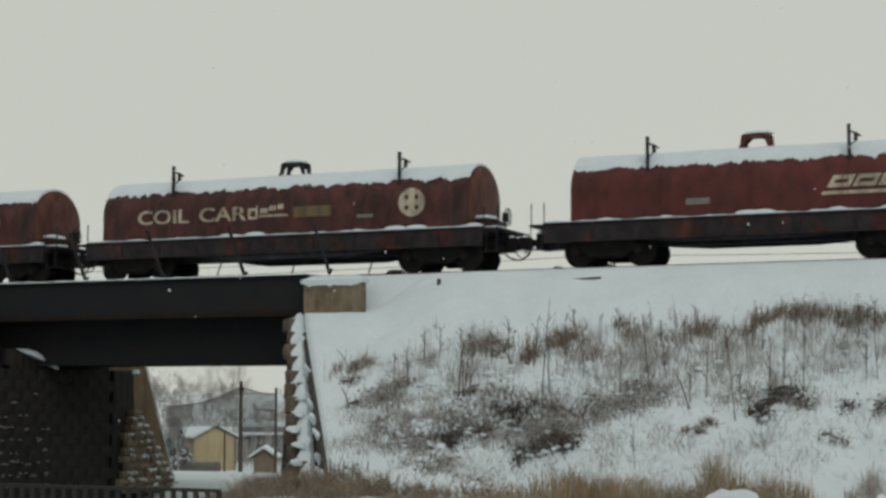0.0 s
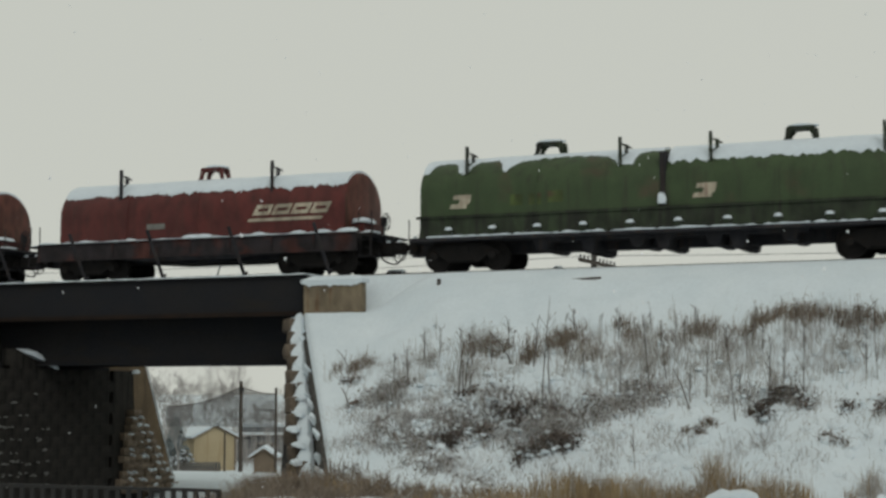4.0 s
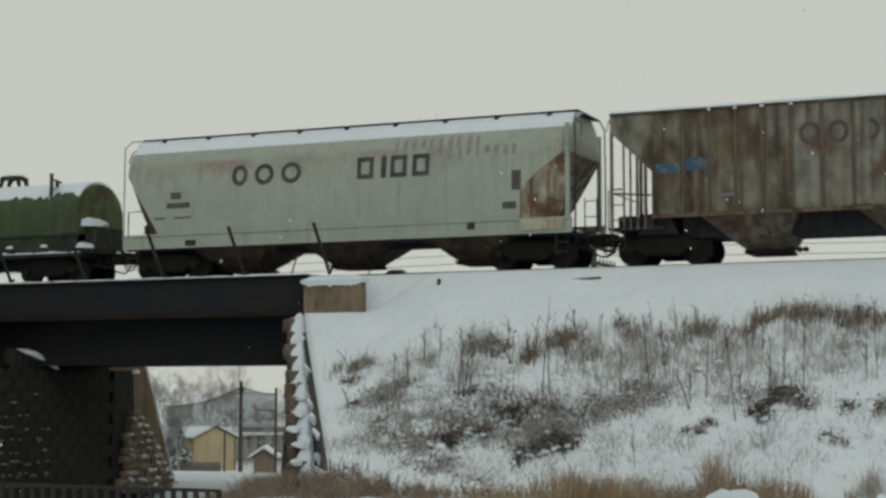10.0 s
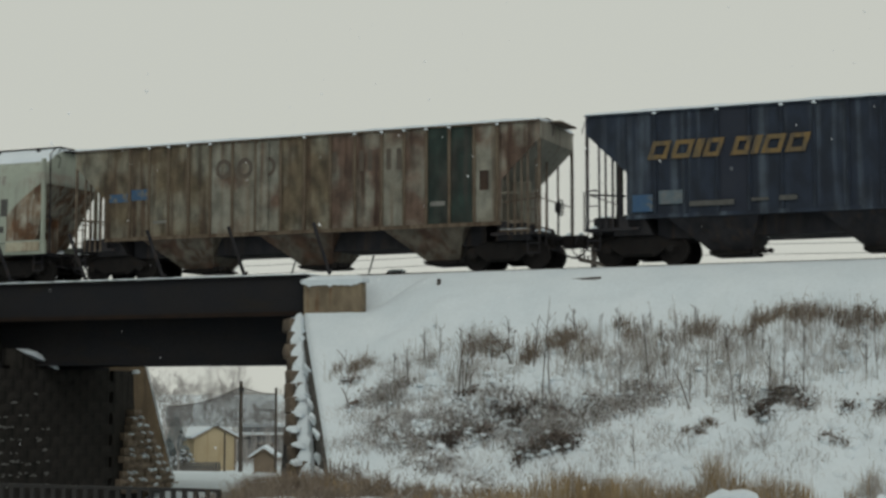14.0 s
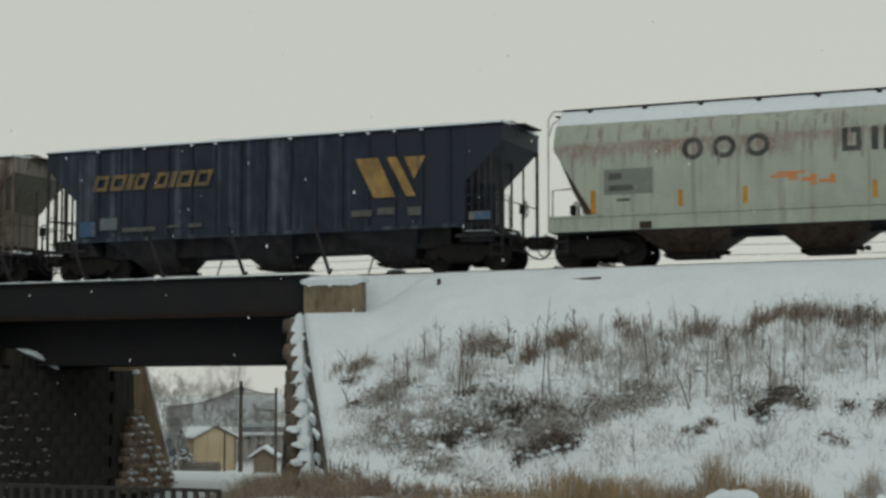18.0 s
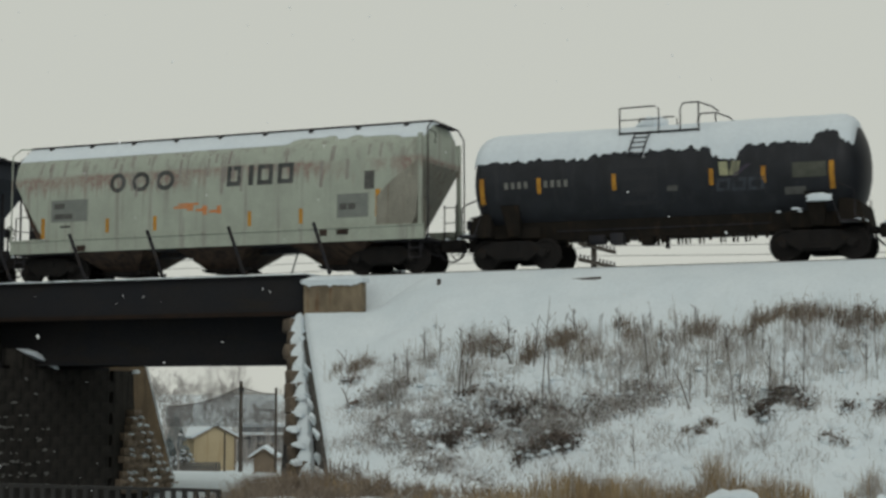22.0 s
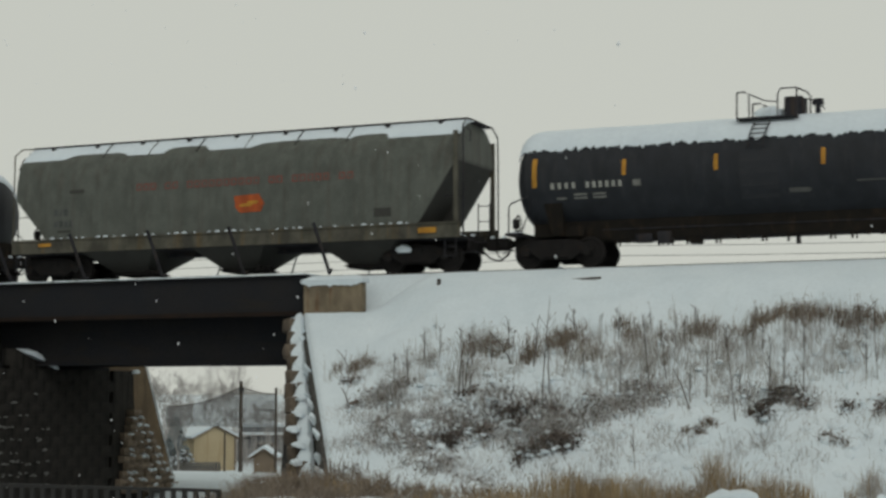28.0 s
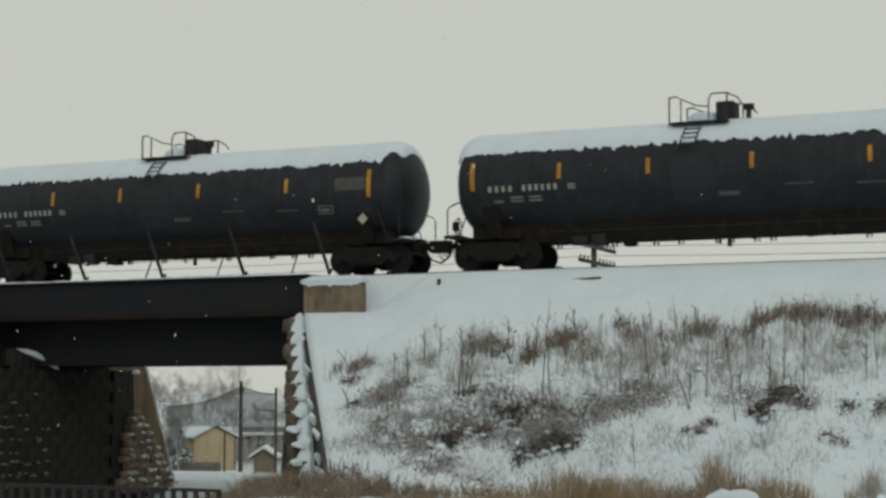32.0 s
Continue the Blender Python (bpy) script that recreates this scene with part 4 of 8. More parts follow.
def end_dress(car, xl, xr, x0, x1, deck):
    """Snow, cut levers, steps and air reservoir round the open ends of a hopper."""
    rnd = random.Random(int(abs(x0 * 31 + x1 * 17)))
    bits = [snow_lump(0.14 + 0.08 * i, 0.2, 0.05 + 0.02 * i, 160 + i) for i in range(3)]
    for sg, xe in ((-1, x0), (1, x1)):
        for _ in range(5):
            part("snow_bit", rnd.choice(bits), SNOW_CAR, car, m=pose(xe - sg * rnd.uniform(-0.05, 1.1), rnd.choice((-1.4, -1.1, -0.6)), deck - 0.005))
        st = Shape()
        for dx in (0.04, 0.42):
            st.tube([(xe - sg * dx, -1.5, 1.02), (xe - sg * dx, -1.52, 0.42)], 0.02, 5)
        for z in (0.43, 0.72):
            st.tube([(xe - sg * 0.04, -1.52, z), (xe - sg * 0.42, -1.52, z)], 0.022, 5)
        part("sill_step", st, BLACK, car)
        xk = xl if sg < 0 else xr
        part("cut_lever", Shape().tube([(xk - sg * 0.35, -0.05, 0.98), (xk - sg * 0.42, -0.5, 0.88), (xk - sg * 0.5, -1.3, 0.92), (xk - sg * 0.46, -1.42, 0.66)], 0.016, 5), BLACK, car)
        part("roof_grab", Shape().tube([(xe + sg * 0.02, -0.9, 4.5), (xe + sg * 0.22, -0.95, 4.36), (xe + sg * 0.26, -1.1, 4.0)], 0.018, 5), BLACK, car)
    part("air_reservoir", Shape().tube([(x0 + 0.7, -0.75, deck + 0.24), (x0 + 1.15, -0.75, deck + 0.24)], 0.2, 12), TRUCK, car)


# -- coil cars --
def coil_hood(car, x0, x1, b, z0, zs, zt, paint, end_paint, name="hood"):
    def section(x, k=1.0):
        pts = [(x, -b * k, z0), (x, -b * k, (z0 + zs) / 2)]
        pts += [(x, -b * k * math.cos(t), zs + (zt - zs) * k * math.sin(t)) for t in [math.pi * i / 20 for i in range(21)]]
        return pts + [(x, b * k, (z0 + zs) / 2), (x, b * k, z0)]
    s = Shape().loft([section(x0, 0.985), section(x0 + 0.04), section(x1 - 0.04), section(x1, 0.985)])
    hood = part(name, s, paint, car, smooth=True)
    for x, sg in ((x0, -1), (x1, 1)):
        e = Shape().loft([[(x + sg * 0.004, p[1] * 0.965, p[2] * 0.99 + 0.015) for p in section(x)], [(x + sg * 0.04, p[1] * 0.9, p[2] * 0.97 + 0.05) for p in section(x)]])
        part("hood_end", e, end_paint, hood, smooth=True)
    n = int((x1 - x0) / 2.6)
    for i in range(1, n):
        x = x0 + (x1 - x0) * i / n
        part("hood_seam", Shape().loft([[(q, p[1] * 1.008, p[2] * 1.004) for p in section(x)] for q in (x - 0.03, x + 0.03)]), paint, hood)
    return hood


def guide_post(car, x, b, zs, zt, top, paint, seed):
    """A crane guide post on the hood's near shoulder, with a small arm."""
    y = -b * 0.84
    z = zs + (zt - zs) * math.sqrt(1 - 0.84 ** 2)
    s = Shape().box(x - 0.045, x + 0.045, y - 0.06, y + 0.03, z - 0.12, top)
    s.tube([(x, y, top - 0.20), (x + 0.16, y + 0.08, top - 0.24), (x + 0.30, y + 0.16, top - 0.34)], 0.03, 5)
    s.box(x + 0.12, x + 0.22, y + 0.04, y + 0.12, top - 0.48, top - 0.24)
    s.tube([(x, y, top - 0.62), (x + 0.2, y + 0.1, top - 0.44)], 0.02, 5)
    part("guide_post", s, paint, car)


def lifting_bracket(car, x, zt, paint):
    s = Shape()
    for dx in (-0.45, 0.45):
        for y in (-0.22, 0.22):
            s.tube([(x + dx * 1.02, y, zt - 0.06), (x + dx * 0.86, y, zt + 0.10), (x + dx * 0.80, y, zt + 0.36)], 0.075, 6)
            s.tube([(x + dx * 0.80, y, zt + 0.18), (x + dx * 0.45, y, zt + 0.34)], 0.05, 5)
    s.box(x - 0.37, x + 0.37, -0.28, 0.28, zt + 0.31, zt + 0.40)
    br = part("lifting_bracket", s, paint, car)
    part("snow_cap", snow_lump(0.86, 0.6, 0.10, int(x * 10) % 97), SNOW_CAR, br, m=pose(x, 0, zt + 0.40))


def i_beam(s, x0, x1, y, web, flange, z0, z1, t):
    """A rolled beam along x: half widths of web and flange."""
    half = [(flange, z0), (flange, z0 + t), (web, z0 + t), (web, z1 - t), (flange, z1 - t), (flange, z1)]
    return s.prism_x([(y + a, z) for a, z in half] + [(y - a, z) for a, z in reversed(half)], x0, x1)


def coil_body(car, xl, xr, sill_l, sill_r, tr, deck, low, deep, belly):
    """Underframe of a coil car: side sills, centre sill, end platforms, snow along the sill."""
    for sg in (-1, 1):
        s = i_beam(Shape(), sill_l, sill_r, sg * 1.42, 0.04, 0.09, low, deck - 0.01, 0.05)
        part("side_sill", s, SILL, car)
    part("floor_plate", Shape().box(sill_l, sill_r, -1.38, 1.38, deck - 0.2, deck - 0.02), BLACK, car)
    s = Shape().box(xl + 0.7, xr - 0.7, -0.25, 0.25, 0.62, deck - 0.1)
    part("centre_sill", s, BLACK, car)
    if belly:
        a, b = belly
        for sg in (-1, 1):
            part("belly_plate", Shape().prism_y([(a - 0.5, low), (a + 0.9, deep), (b - 0.9, deep), (b + 0.5, low)], sg * 1.36 - 0.04, sg * 1.36 + 0.04), BLACK, car)
    st = Shape().box(-0.03, 0.03, -1.5, -1.44, low + 0.05, deck - 0.05).mesh("sill_rib")
    n = int((sill_r - sill_l) / 1.45)
    for i in range(1, n):
        part("sill_rib", st, SILL, car, m=pose(sill_l + (sill_r - sill_l) * i / n, 0, 0))
    part("sill_snow", ledge_snow(sill_l + 0.1, sill_r - 0.1, -1.55, -1.30, deck - 0.01, 0.06, sill_l), SNOW_CAR, car)
    rnd = random.Random(int(sill_l * 10))
    bumps = [snow_lump(0.26 + 0.14 * i, 0.24, 0.05 + 0.025 * i, 210 + i) for i in range(4)]
    for i in range(int((sill_r - sill_l) / 1.3)):
        part("snow_clump", rnd.choice(bumps), SNOW_CAR, car, m=pose(rnd.uniform(sill_l + 0.2, sill_r - 0.2), -1.45, deck - 0.005))
    for x, sg in ((sill_l, -1), (sill_r, 1)):
        e = Shape().box(min(x, x + sg * 0.5), max(x, x + sg * 0.5), -1.35, 1.35, deck - 0.1, deck - 0.04)
        e.tube([(x + sg * 0.45, -1.35, deck - 0.05), (x + sg * 0.45, -1.37, 0.55), (x + sg * 0.1, -1.37, 0.55), (x + sg * 0.1, -1.35, deck - 0.05)], 0.02, 5)
        part("end_platform", e, BLACK, car)
        part("platform_snow", ledge_snow(min(x, x + sg * 0.48), max(x, x + sg * 0.48), -1.3, -0.7, deck - 0.04, 0.07, x), SNOW_CAR, car)
        grab_post(car, x + sg * 0.45, -1.3, deck - 0.05, deck + 0.62)
        grab_post(car, x + sg * 0.02, -1.36, deck - 0.05, deck + 0.62)
    for x in tr:
        add_truck(car, x)
    add_couplers(car, xl, xr)


FLAT = profile_fn([(0, 1.36), (5, 1.36)])


def coil_car_long(xl, paint_label):
    xc = xl + 8.15
    car = new_car("coil_car", paint_label, "freight car", xc)
    x = lambda s: s + 26.2
    coil_body(car, -8.15, 8.15, x(-33.2), x(-18.7), (x(-31.56), x(-20.4)), 1.31, 0.72, 0.54, (x(-28.6), x(-22.3)))
    coil_hood(car, x(-32.62), x(-19.2), 1.35, 1.34, 2.2, 3.36, RED_B, RED_END)
    part("snow_cover", round_snow(x(-32.60), x(-19.25), 1.35, 2.2, 1.16, 55, 50, 3.0 + xl, 4.5), SNOW_CAR, car, "ragged-edged snow cover", smooth=True)
    for s in (-29.96, -21.62):
        guide_post(car, x(s), 1.35, 2.2, 3.36, 3.8, BLACK, 1)
    lifting_bracket(car, x(-25.95), 3.42, BLACK)
    brake_wheel(car, x(-18.45), 0.1, 1.72)
    part("end_box", Shape().box(x(-19.1), x(-18.7), -0.9, 0.6, 1.3, 1.6), RED_B, car)
    part("platform_snow", snow_lump(0.8, 0.9, 0.12, 9), SNOW_CAR, car, m=pose(x(-18.95), -0.6, 1.6))
    for word, a, b in (("COIL", -31.2, -29.22), ("CAR", -28.8, -27.02)):
        me = text_mesh(word, x(a), x(b), 1.84, 2.31, -1.362)
        me.materials.append(CREAM_INK)
        part("lettering", me, CREAM_INK, car, "bold cream word")
    s = Shape()
    frame_mark(s, x(-26.95), 1.86, x(-26.6), 2.22, 0.08, FLAT)
    for a, z, w in ((-26.5, 2.04, 0.3), (-26.15, 2.12, 0.22), (-25.85, 2.16, 0.2)):
        decal(s, x(a), z, x(a) + w, z + 0.16, FLAT)
    decal(s, x(-26.55), 1.92, x(-25.5), 1.99, FLAT)
    part("lettering", s, CREAM_INK, car)
    bar_marks("stencil_panel", car, GOLD_DIM, FLAT, [(x(-25.3), 1.86, x(-23.9), 2.2)], "faded gold stencil block")
    bar_marks("stencil_panel", car, GREY_INK, FLAT, [(x(-23.0), 1.75, x(-22.45), 1.86)])
    disc = Shape().lathe_y([(0.02, -1.36), (0.45, -1.36), (0.45, -1.372), (0.02, -1.372)], x(-21.1), 2.16, 32)
    ring = part("round_emblem", disc, CREAM_INK, car, "round cream emblem")
    for dx in (-0.17, 0.17):
        for dz in (-0.16, 0.16):
            part("emblem_mark", Shape().lathe_y([(0.01, -1.37), (0.075, -1.37), (0.075, -1.38), (0.01, -1.38)], x(-21.1) + dx, 2.16 + dz, 10), RED_B, ring)
    return car


def coil_car_short():
    xc = -11.1
    car = new_car("coil_car", "dark red coil car with a snow-topped rounded hood", "freight car", xc - 1.035)
    x = lambda s: s - xc
    coil_body(car, x(-17.95), x(-3.75), x(-16.65), x(-4.42), (x(-14.8), x(-6.17)), 1.32, 0.72, 0.62, (x(-13.2), x(-8.1)))
    coil_hood(car, x(-15.84), x(-4.9), 1.35, 1.36, 2.2, 3.36, RED, RED_END)
    part("snow_cover", round_snow(x(-15.82), x(-4.95), 1.35, 2.2, 1.16, 55, 50, 8.0, 4.5), SNOW_CAR, car, "ragged-edged snow cover", smooth=True)
    for s in (-13.5, -7.65):
        guide_post(car, x(s), 1.35, 2.2, 3.36, 3.78, BLACK, 1)
    lifting_bracket(car, x(-10.5), 3.42, RED)
    brake_wheel(car, x(-4.12), 0.1, 1.75)
    part("end_box", Shape().box(x(-4.8), x(-4.44), -0.9, 0.6, 1.3, 1.65), RED, car)
    part("platform_snow", snow_lump(0.8, 0.9, 0.16, 9), SNOW_CAR, car, m=pose(x(-4.64), -0.6, 1.65))
    for i in range(4):
        a, s = x(-8.25) + 0.70 * i, Shape()
        frame_mark(s, a, 1.98, a + 0.62, 2.32, 0.12, FLAT, 0.55)
        part("emblem_block", s, CREAM_INK, car, "slanted cream emblem block")
    part("emblem_bar", decal(Shape(), x(-8.42), 1.78, x(-5.72), 1.88, FLAT, 0.5, n=1), CREAM_INK, car, "slanted cream emblem bar")
    bar_marks("stencil_panel", car, GREY_INK, FLAT, [(x(-12.3), 1.68, x(-11.6), 1.86)])


def coil_car_green():
    xc = 4.45
    car = new_car("coil_car", "faded green coil car with two snow-topped hoods", "freight car", xc)
    x = lambda s: s - xc
    xl, xr = x(-4.785), x(13.1)
    for a, b, seed, bare in ((-3.3, 4.36, 21.0, ((x(-2.6), 0.5, 30), (x(-1.2), 0.55, 30), (x(1.3), 1.8, 30), (x(4.0), 0.5, 32))), (4.56, 12.05, 27.0, ((x(11.3), 0.5, 10),))):
        coil_hood(car, x(a), x(b), 1.36, 1.68, 2.4, 3.52, GREEN, GREEN_END)
        part("snow_cover", round_snow(x(a) + 0.02, x(b) - 0.05, 1.36, 2.4, 1.12, 58, 52, seed, 4.0, bare=bare), SNOW_CAR, car, "broken snow cover", smooth=True)
    part("hood_gap", Shape().box(x(4.36), x(4.56), -1.3, 1.3, 1.66, 3.3), BLACK, car)
    part("snow_clump", snow_lump(0.25, 0.2, 0.3, 3), SNOW_CAR, car, m=pose(x(4.45), -1.42, 1.75))
    for sg in (-1, 1):
        part("side_panel", Shape().box(x(-3.3), x(12.05), sg * 1.33 - 0.03, sg * 1.33 + 0.03, 1.0, 1.62), GREEN_LOW, car)
        part("top_rail", Shape().box(x(-3.4), x(12.15), sg * 1.36 - 0.06, sg * 1.36 + 0.06, 1.60, 1.68), GREEN_LOW, car)
    part("walkway", Shape().box(x(-3.6), x(12.3), -1.55, 1.55, 0.90, 1.0), BLACK, car)
    part("floor_plate", Shape().box(x(-3.4), x(12.2), -1.2, 1.2, 1.0, 1.2), BLACK, car)
    part("centre_sill", Shape().box(xl + 0.7, xr - 0.7, -0.25, 0.25, 0.55, 0.9), BLACK, car)
    part("trough_floor", Shape().box(x(0.3), x(8.6), -1.1, 1.1, 0.80, 0.9), BLACK, car)
    part("walkway_snow", ledge_snow(x(-3.0), x(12.2), -1.56, -1.36, 0.995, 0.075, 31, tuple((x(-0.25 + 1.5 * i), x(-0.05 + 1.5 * i)) for i in range(9))), SNOW_CAR, car)
    for i, a in enumerate((0.6, 2.1, 3.6, 4.4, 5.9, 6.6, 8.1)):
        a, deep = x(a), (0.52, 0.40, 0.56, 0.46)[i % 4]
        part("trough", Shape().prism_y([(a - 0.26, 0.82), (a + 0.26, 0.82), (a + 0.17, deep + 0.05), (a + 0.05, deep), (a - 0.15, deep + 0.02)], -1.1, 1.1), BLACK, car)
    brk = Shape().hexa([(-0.08, -1.45, 1.0), (0.08, -1.45, 1.0), (0.08, -1.36, 1.0), (-0.08, -1.36, 1.0)], [(-0.12, -1.5, 1.22), (0.12, -1.5, 1.22), (0.12, -1.36, 1.22), (-0.12, -1.36, 1.22)]).mesh("bracket")
    lump = snow_lump(0.27, 0.2, 0.10, 12)
    for i in range(11):
        bx = x(-2.3 + 1.45 * i)
        if bx < x(12.0):
            b = part("bracket", brk, GREEN_LOW, car, m=pose(bx, 0, 0))
            part("snow_cap", lump, SNOW_CAR, b, m=pose(0, -1.43, 1.22))
    for s_ in (-1.8, 3.12, 5.86, 10.8):
        guide_post(car, x(s_), 1.36, 2.4, 3.52, 3.82, GREEN_LOW, 2)
    for s_ in (0.56, 8.28):
        lifting_bracket(car, x(s_), 3.56, GREEN_LOW)
    for a in (-2.3, 5.35):
        s = Shape()
        decal(s, x(a), 1.88, x(a) + 0.55, 2.02, FLAT, 0.4, 0.016)
        decal(s, x(a) + 0.3, 2.02, x(a) + 0.66, 2.16, FLAT, 0.3, 0.016)
        decal(s, x(a) + 0.12, 2.16, x(a) + 0.70, 2.30, FLAT, 0.2, 0.016)
        part("emblem_blocks", s, CREAM_INK, car, "small cream emblem blocks")
    bar_marks("faint_stencil", car, GREEN_END, profile_fn([(0, 1.362), (5, 1.362)]), [(x(-0.3), 1.9, x(0.1), 2.25), (x(0.3), 1.9, x(0.7), 2.25), (x(0.9), 1.95, x(1.4), 2.3)])
    part("end_shelf", Shape().box(x(12.05), x(12.7), -1.3, 1.2, 1.0, 1.15), BLACK, car)
    part("end_snow", snow_lump(0.8, 1.2, 0.28, 4), SNOW_CAR, car, m=pose(x(12.2), -0.6, 1.95))
    part("end_snow", snow_lump(0.6, 0.9, 0.18, 6), SNOW_CAR, car, m=pose(x(12.15), -1.0, 1.18))
    part("end_box", Shape().box(x(12.08), x(12.5), -0.9, 0.8, 1.15, 1.95), GREEN_LOW, car)
    brake_wheel(car, x(-3.7), 0.2, 1.5)
    grab_post(car, x(-3.7), -1.3, 1.0, 1.6)
    for t in (-1.95, 10.73):
        add_truck(car, x(t))
    add_couplers(car, xl, xr)


# -- covered hoppers --
CURVE = profile_fn([(0.9, 1.55), (1.5, 1.60), (2.3, 1.60), (3.0, 1.585), (3.6, 1.52), (4.0, 1.40), (4.22, 1.26)])


def bay(x0, x1, b0, b1, z1, z0, mat, car, y1=1.45, y0=0.55):
    s = Shape().hexa([(b0, -y0, z0), (b1, -y0, z0), (b1, y0, z0), (b0, y0, z0)], [(x0, -y1, z1), (x1, -y1, z1), (x1, y1, z1), (x0, y1, z1)])
    h = part("hopper_bay", s, mat, car)
    g = Shape().box(b0 - 0.05, b1 + 0.05, -y0 - 0.1, y0 + 0.1, z0 - 0.09, z0 + 0.02)
    for x in (b0, b1):
        g.tube([(x, -y0 - 0.3, z0 - 0.02), (x, y0 + 0.3, z0 - 0.02)], 0.035, 6)
    g.box(b1 + 0.05, b1 + 0.62, -y0 - 0.2, -y0 - 0.12, z0 - 0.05, z0 + 0.01)
    for k, r in ((0.2, 0.11), (0.42, 0.085), (0.6, 0.075)):
        g.tube([(b1 + k, -y0 - 0.28, z0 - 0.02), (b1 + k, -y0 - 0.06, z0 - 0.02)], r, 6)
    part("outlet_gate", g, TRUCK, h)
    return h


def smooth_hopper(name_label, xc, xl, xr, x0, x1, trucks, paint, sill_paint, slope_paint, bay_paint, snow_bare=(), gusset=True, z_end=3.5, z_left=3.5):
    """Covered hopper with curved plain sides, sloping ends, roof walkway and three bays, in the car's own space."""
    car = new_car("covered_hopper", name_label, "freight car", xc)
    stations = [x0, x0 + 0.06, x0 + 0.4, x0 + 0.8, x0 + 1.25, x0 + 1.4, (x0 + x1) / 2, x1 - 1.4, x1 - 1.25, x1 - 0.8, x1 - 0.4, x1 - 0.06, x1]
    rings = []
    for x in stations:
        d = min(x - x0, x1 - x)
        zs = z_left if x < (x0 + x1) / 2 else z_end
        zmin = 1.46 if d > 1.3 else zs - (zs - 1.52) * d / 1.25
        zz = [zmin + (4.22 - zmin) * i / 12 for i in range(13)]
        k = 0.985 if d < 0.03 else 1.0
        left = [(x, -CURVE(z) * k, z) for z in zz] + [(x, -0.98 * k, 4.47), (x, -0.6 * k, 4.66), (x, 0, 4.70)]
        rings.append(left + [(x, -p[1], p[2]) for p in reversed(left[:-1])])
    part("body", Shape().loft(rings), paint, car, smooth=True)
    for sg, xe, zs in ((1, x0, z_left), (-1, x1, z_end)):
        s = Shape().hexa([(xe + sg * 0.02, -1.50, zs - 0.06), (xe + sg * 0.02, 1.50, zs - 0.06), (xe + sg * 1.3, 1.56, 1.42), (xe + sg * 1.3, -1.56, 1.42)],
                         [(xe + sg * 0.03, -1.50, zs - 0.02), (xe + sg * 0.03, 1.50, zs - 0.02), (xe + sg * 1.31, 1.56, 1.46), (xe + sg * 1.31, -1.56, 1.46)])
        part("slope_sheet", s, slope_paint, car)
    for sg in (-1, 1):
        part("side_sill", Shape().prism_x([(sg * 1.51, 1.0), (sg * 1.61, 1.0), (sg * 1.61, 1.40), (sg * 1.65, 1.42), (sg * 1.65, 1.475), (sg * 1.51, 1.475)], x0 - 0.1, x1 + 0.1), sill_paint, car)
    for a in (x0 - 0.1, x1 - 1.4):
        part("end_platform", Shape().box(a, a + 1.5, -1.5, 1.5, 0.98, 1.06), BLACK, car)
    part("centre_sill", Shape().box(xl + 0.7, xr - 0.7, -0.25, 0.25, 0.82, 0.976), BLACK, car)
    part("underframe", Shape().box(x0 + 1.42, x1 - 1.42, -1.2, 1.2, 0.98, 1.44), BLACK, car)
    # end structure: shear plate, corner posts, hand rails, ladders
    part("end_panel", Shape().box(x1 - 1.35, x1 - 0.55, -0.04, 0.04, 1.06, 2.4), slope_paint, car)
    for y in (-1.52, 1.52):
        part("corner_post", Shape().box(x1 - 0.10, x1 + 0.02, y - 0.06, y + 0.06, 1.47, 4.3), sill_paint, car)
    if gusset:
        tri = [(x1 - 0.10, 3.50), (x1 - 1.0, 2.86), (x1 - 1.52, 2.37), (x1 - 1.52, 1.90), (x1 - 1.52, 1.48), (x1 - 0.30, 1.48), (x1 - 0.16, 1.70), (x1 - 0.10, 2.45)]
        g = Shape().add([(a, -CURVE(z) - 0.014, z) for a, z in tri] + [(a, -CURVE(z) + 0.01, z) for a, z in tri], [tuple(range(8)), tuple(reversed(range(8, 16)))] + [(i, (i + 1) % 8, (i + 1) % 8 + 8, i + 8) for i in range(8)])
        part("end_gusset", g, slope_paint, car, "weathered triangular end gusset")
        tri = [(x0 + 0.16, 3.28), (x0 + 1.28, 1.50), (x0 + 1.02, 1.48), (x0 + 0.62, 2.25)]
        g = Shape().add([(a, -CURVE(z) + 0.01, z) for a, z in tri] + [(a, -CURVE(z) + 0.04, z) for a, z in tri], [(0, 1, 2, 3), (7, 6, 5, 4)] + [(i, (i + 1) % 4, (i + 1) % 4 + 4, i + 4) for i in range(4)])
        part("end_gusset", g, HOPPER_RUST, car, "narrow rusted gusset along the sloping end")
    part("corner_post", Shape().tube([(x0 + 0.2, 1.45, 1.0), (x0 + 0.2, 1.45, 3.3)], 0.035, 6), BLACK, car)
    for sg, xe in ((-1, x0), (1, x1)):
        for y in (-1.45, 1.45):
            h = Shape().tube([(xe, y * 0.4, 4.80), (xe + sg * 0.12, y * 0.75, 4.74), (xe + sg * 0.17, y, 4.45), (xe + sg * 0.18, y, 3.6), (xe + sg * 0.18, y, 1.0)], 0.026, 6)
            part("hand_rail", h, BLACK if sg > 0 else sill_paint, car)
        lad = Shape()
        yb = 1.3 if sg > 0 else 1.1
        for dx in (0.05, 0.45):
            lad.tube([(xe - sg * dx, yb, 1.0), (xe - sg * dx, yb, 2.35)], 0.022, 5)
        for i in range(3):
            lad.tube([(xe - sg * 0.05, yb, 1.25 + 0.5 * i), (xe - sg * 0.45, yb, 1.25 + 0.5 * i)], 0.016, 5)
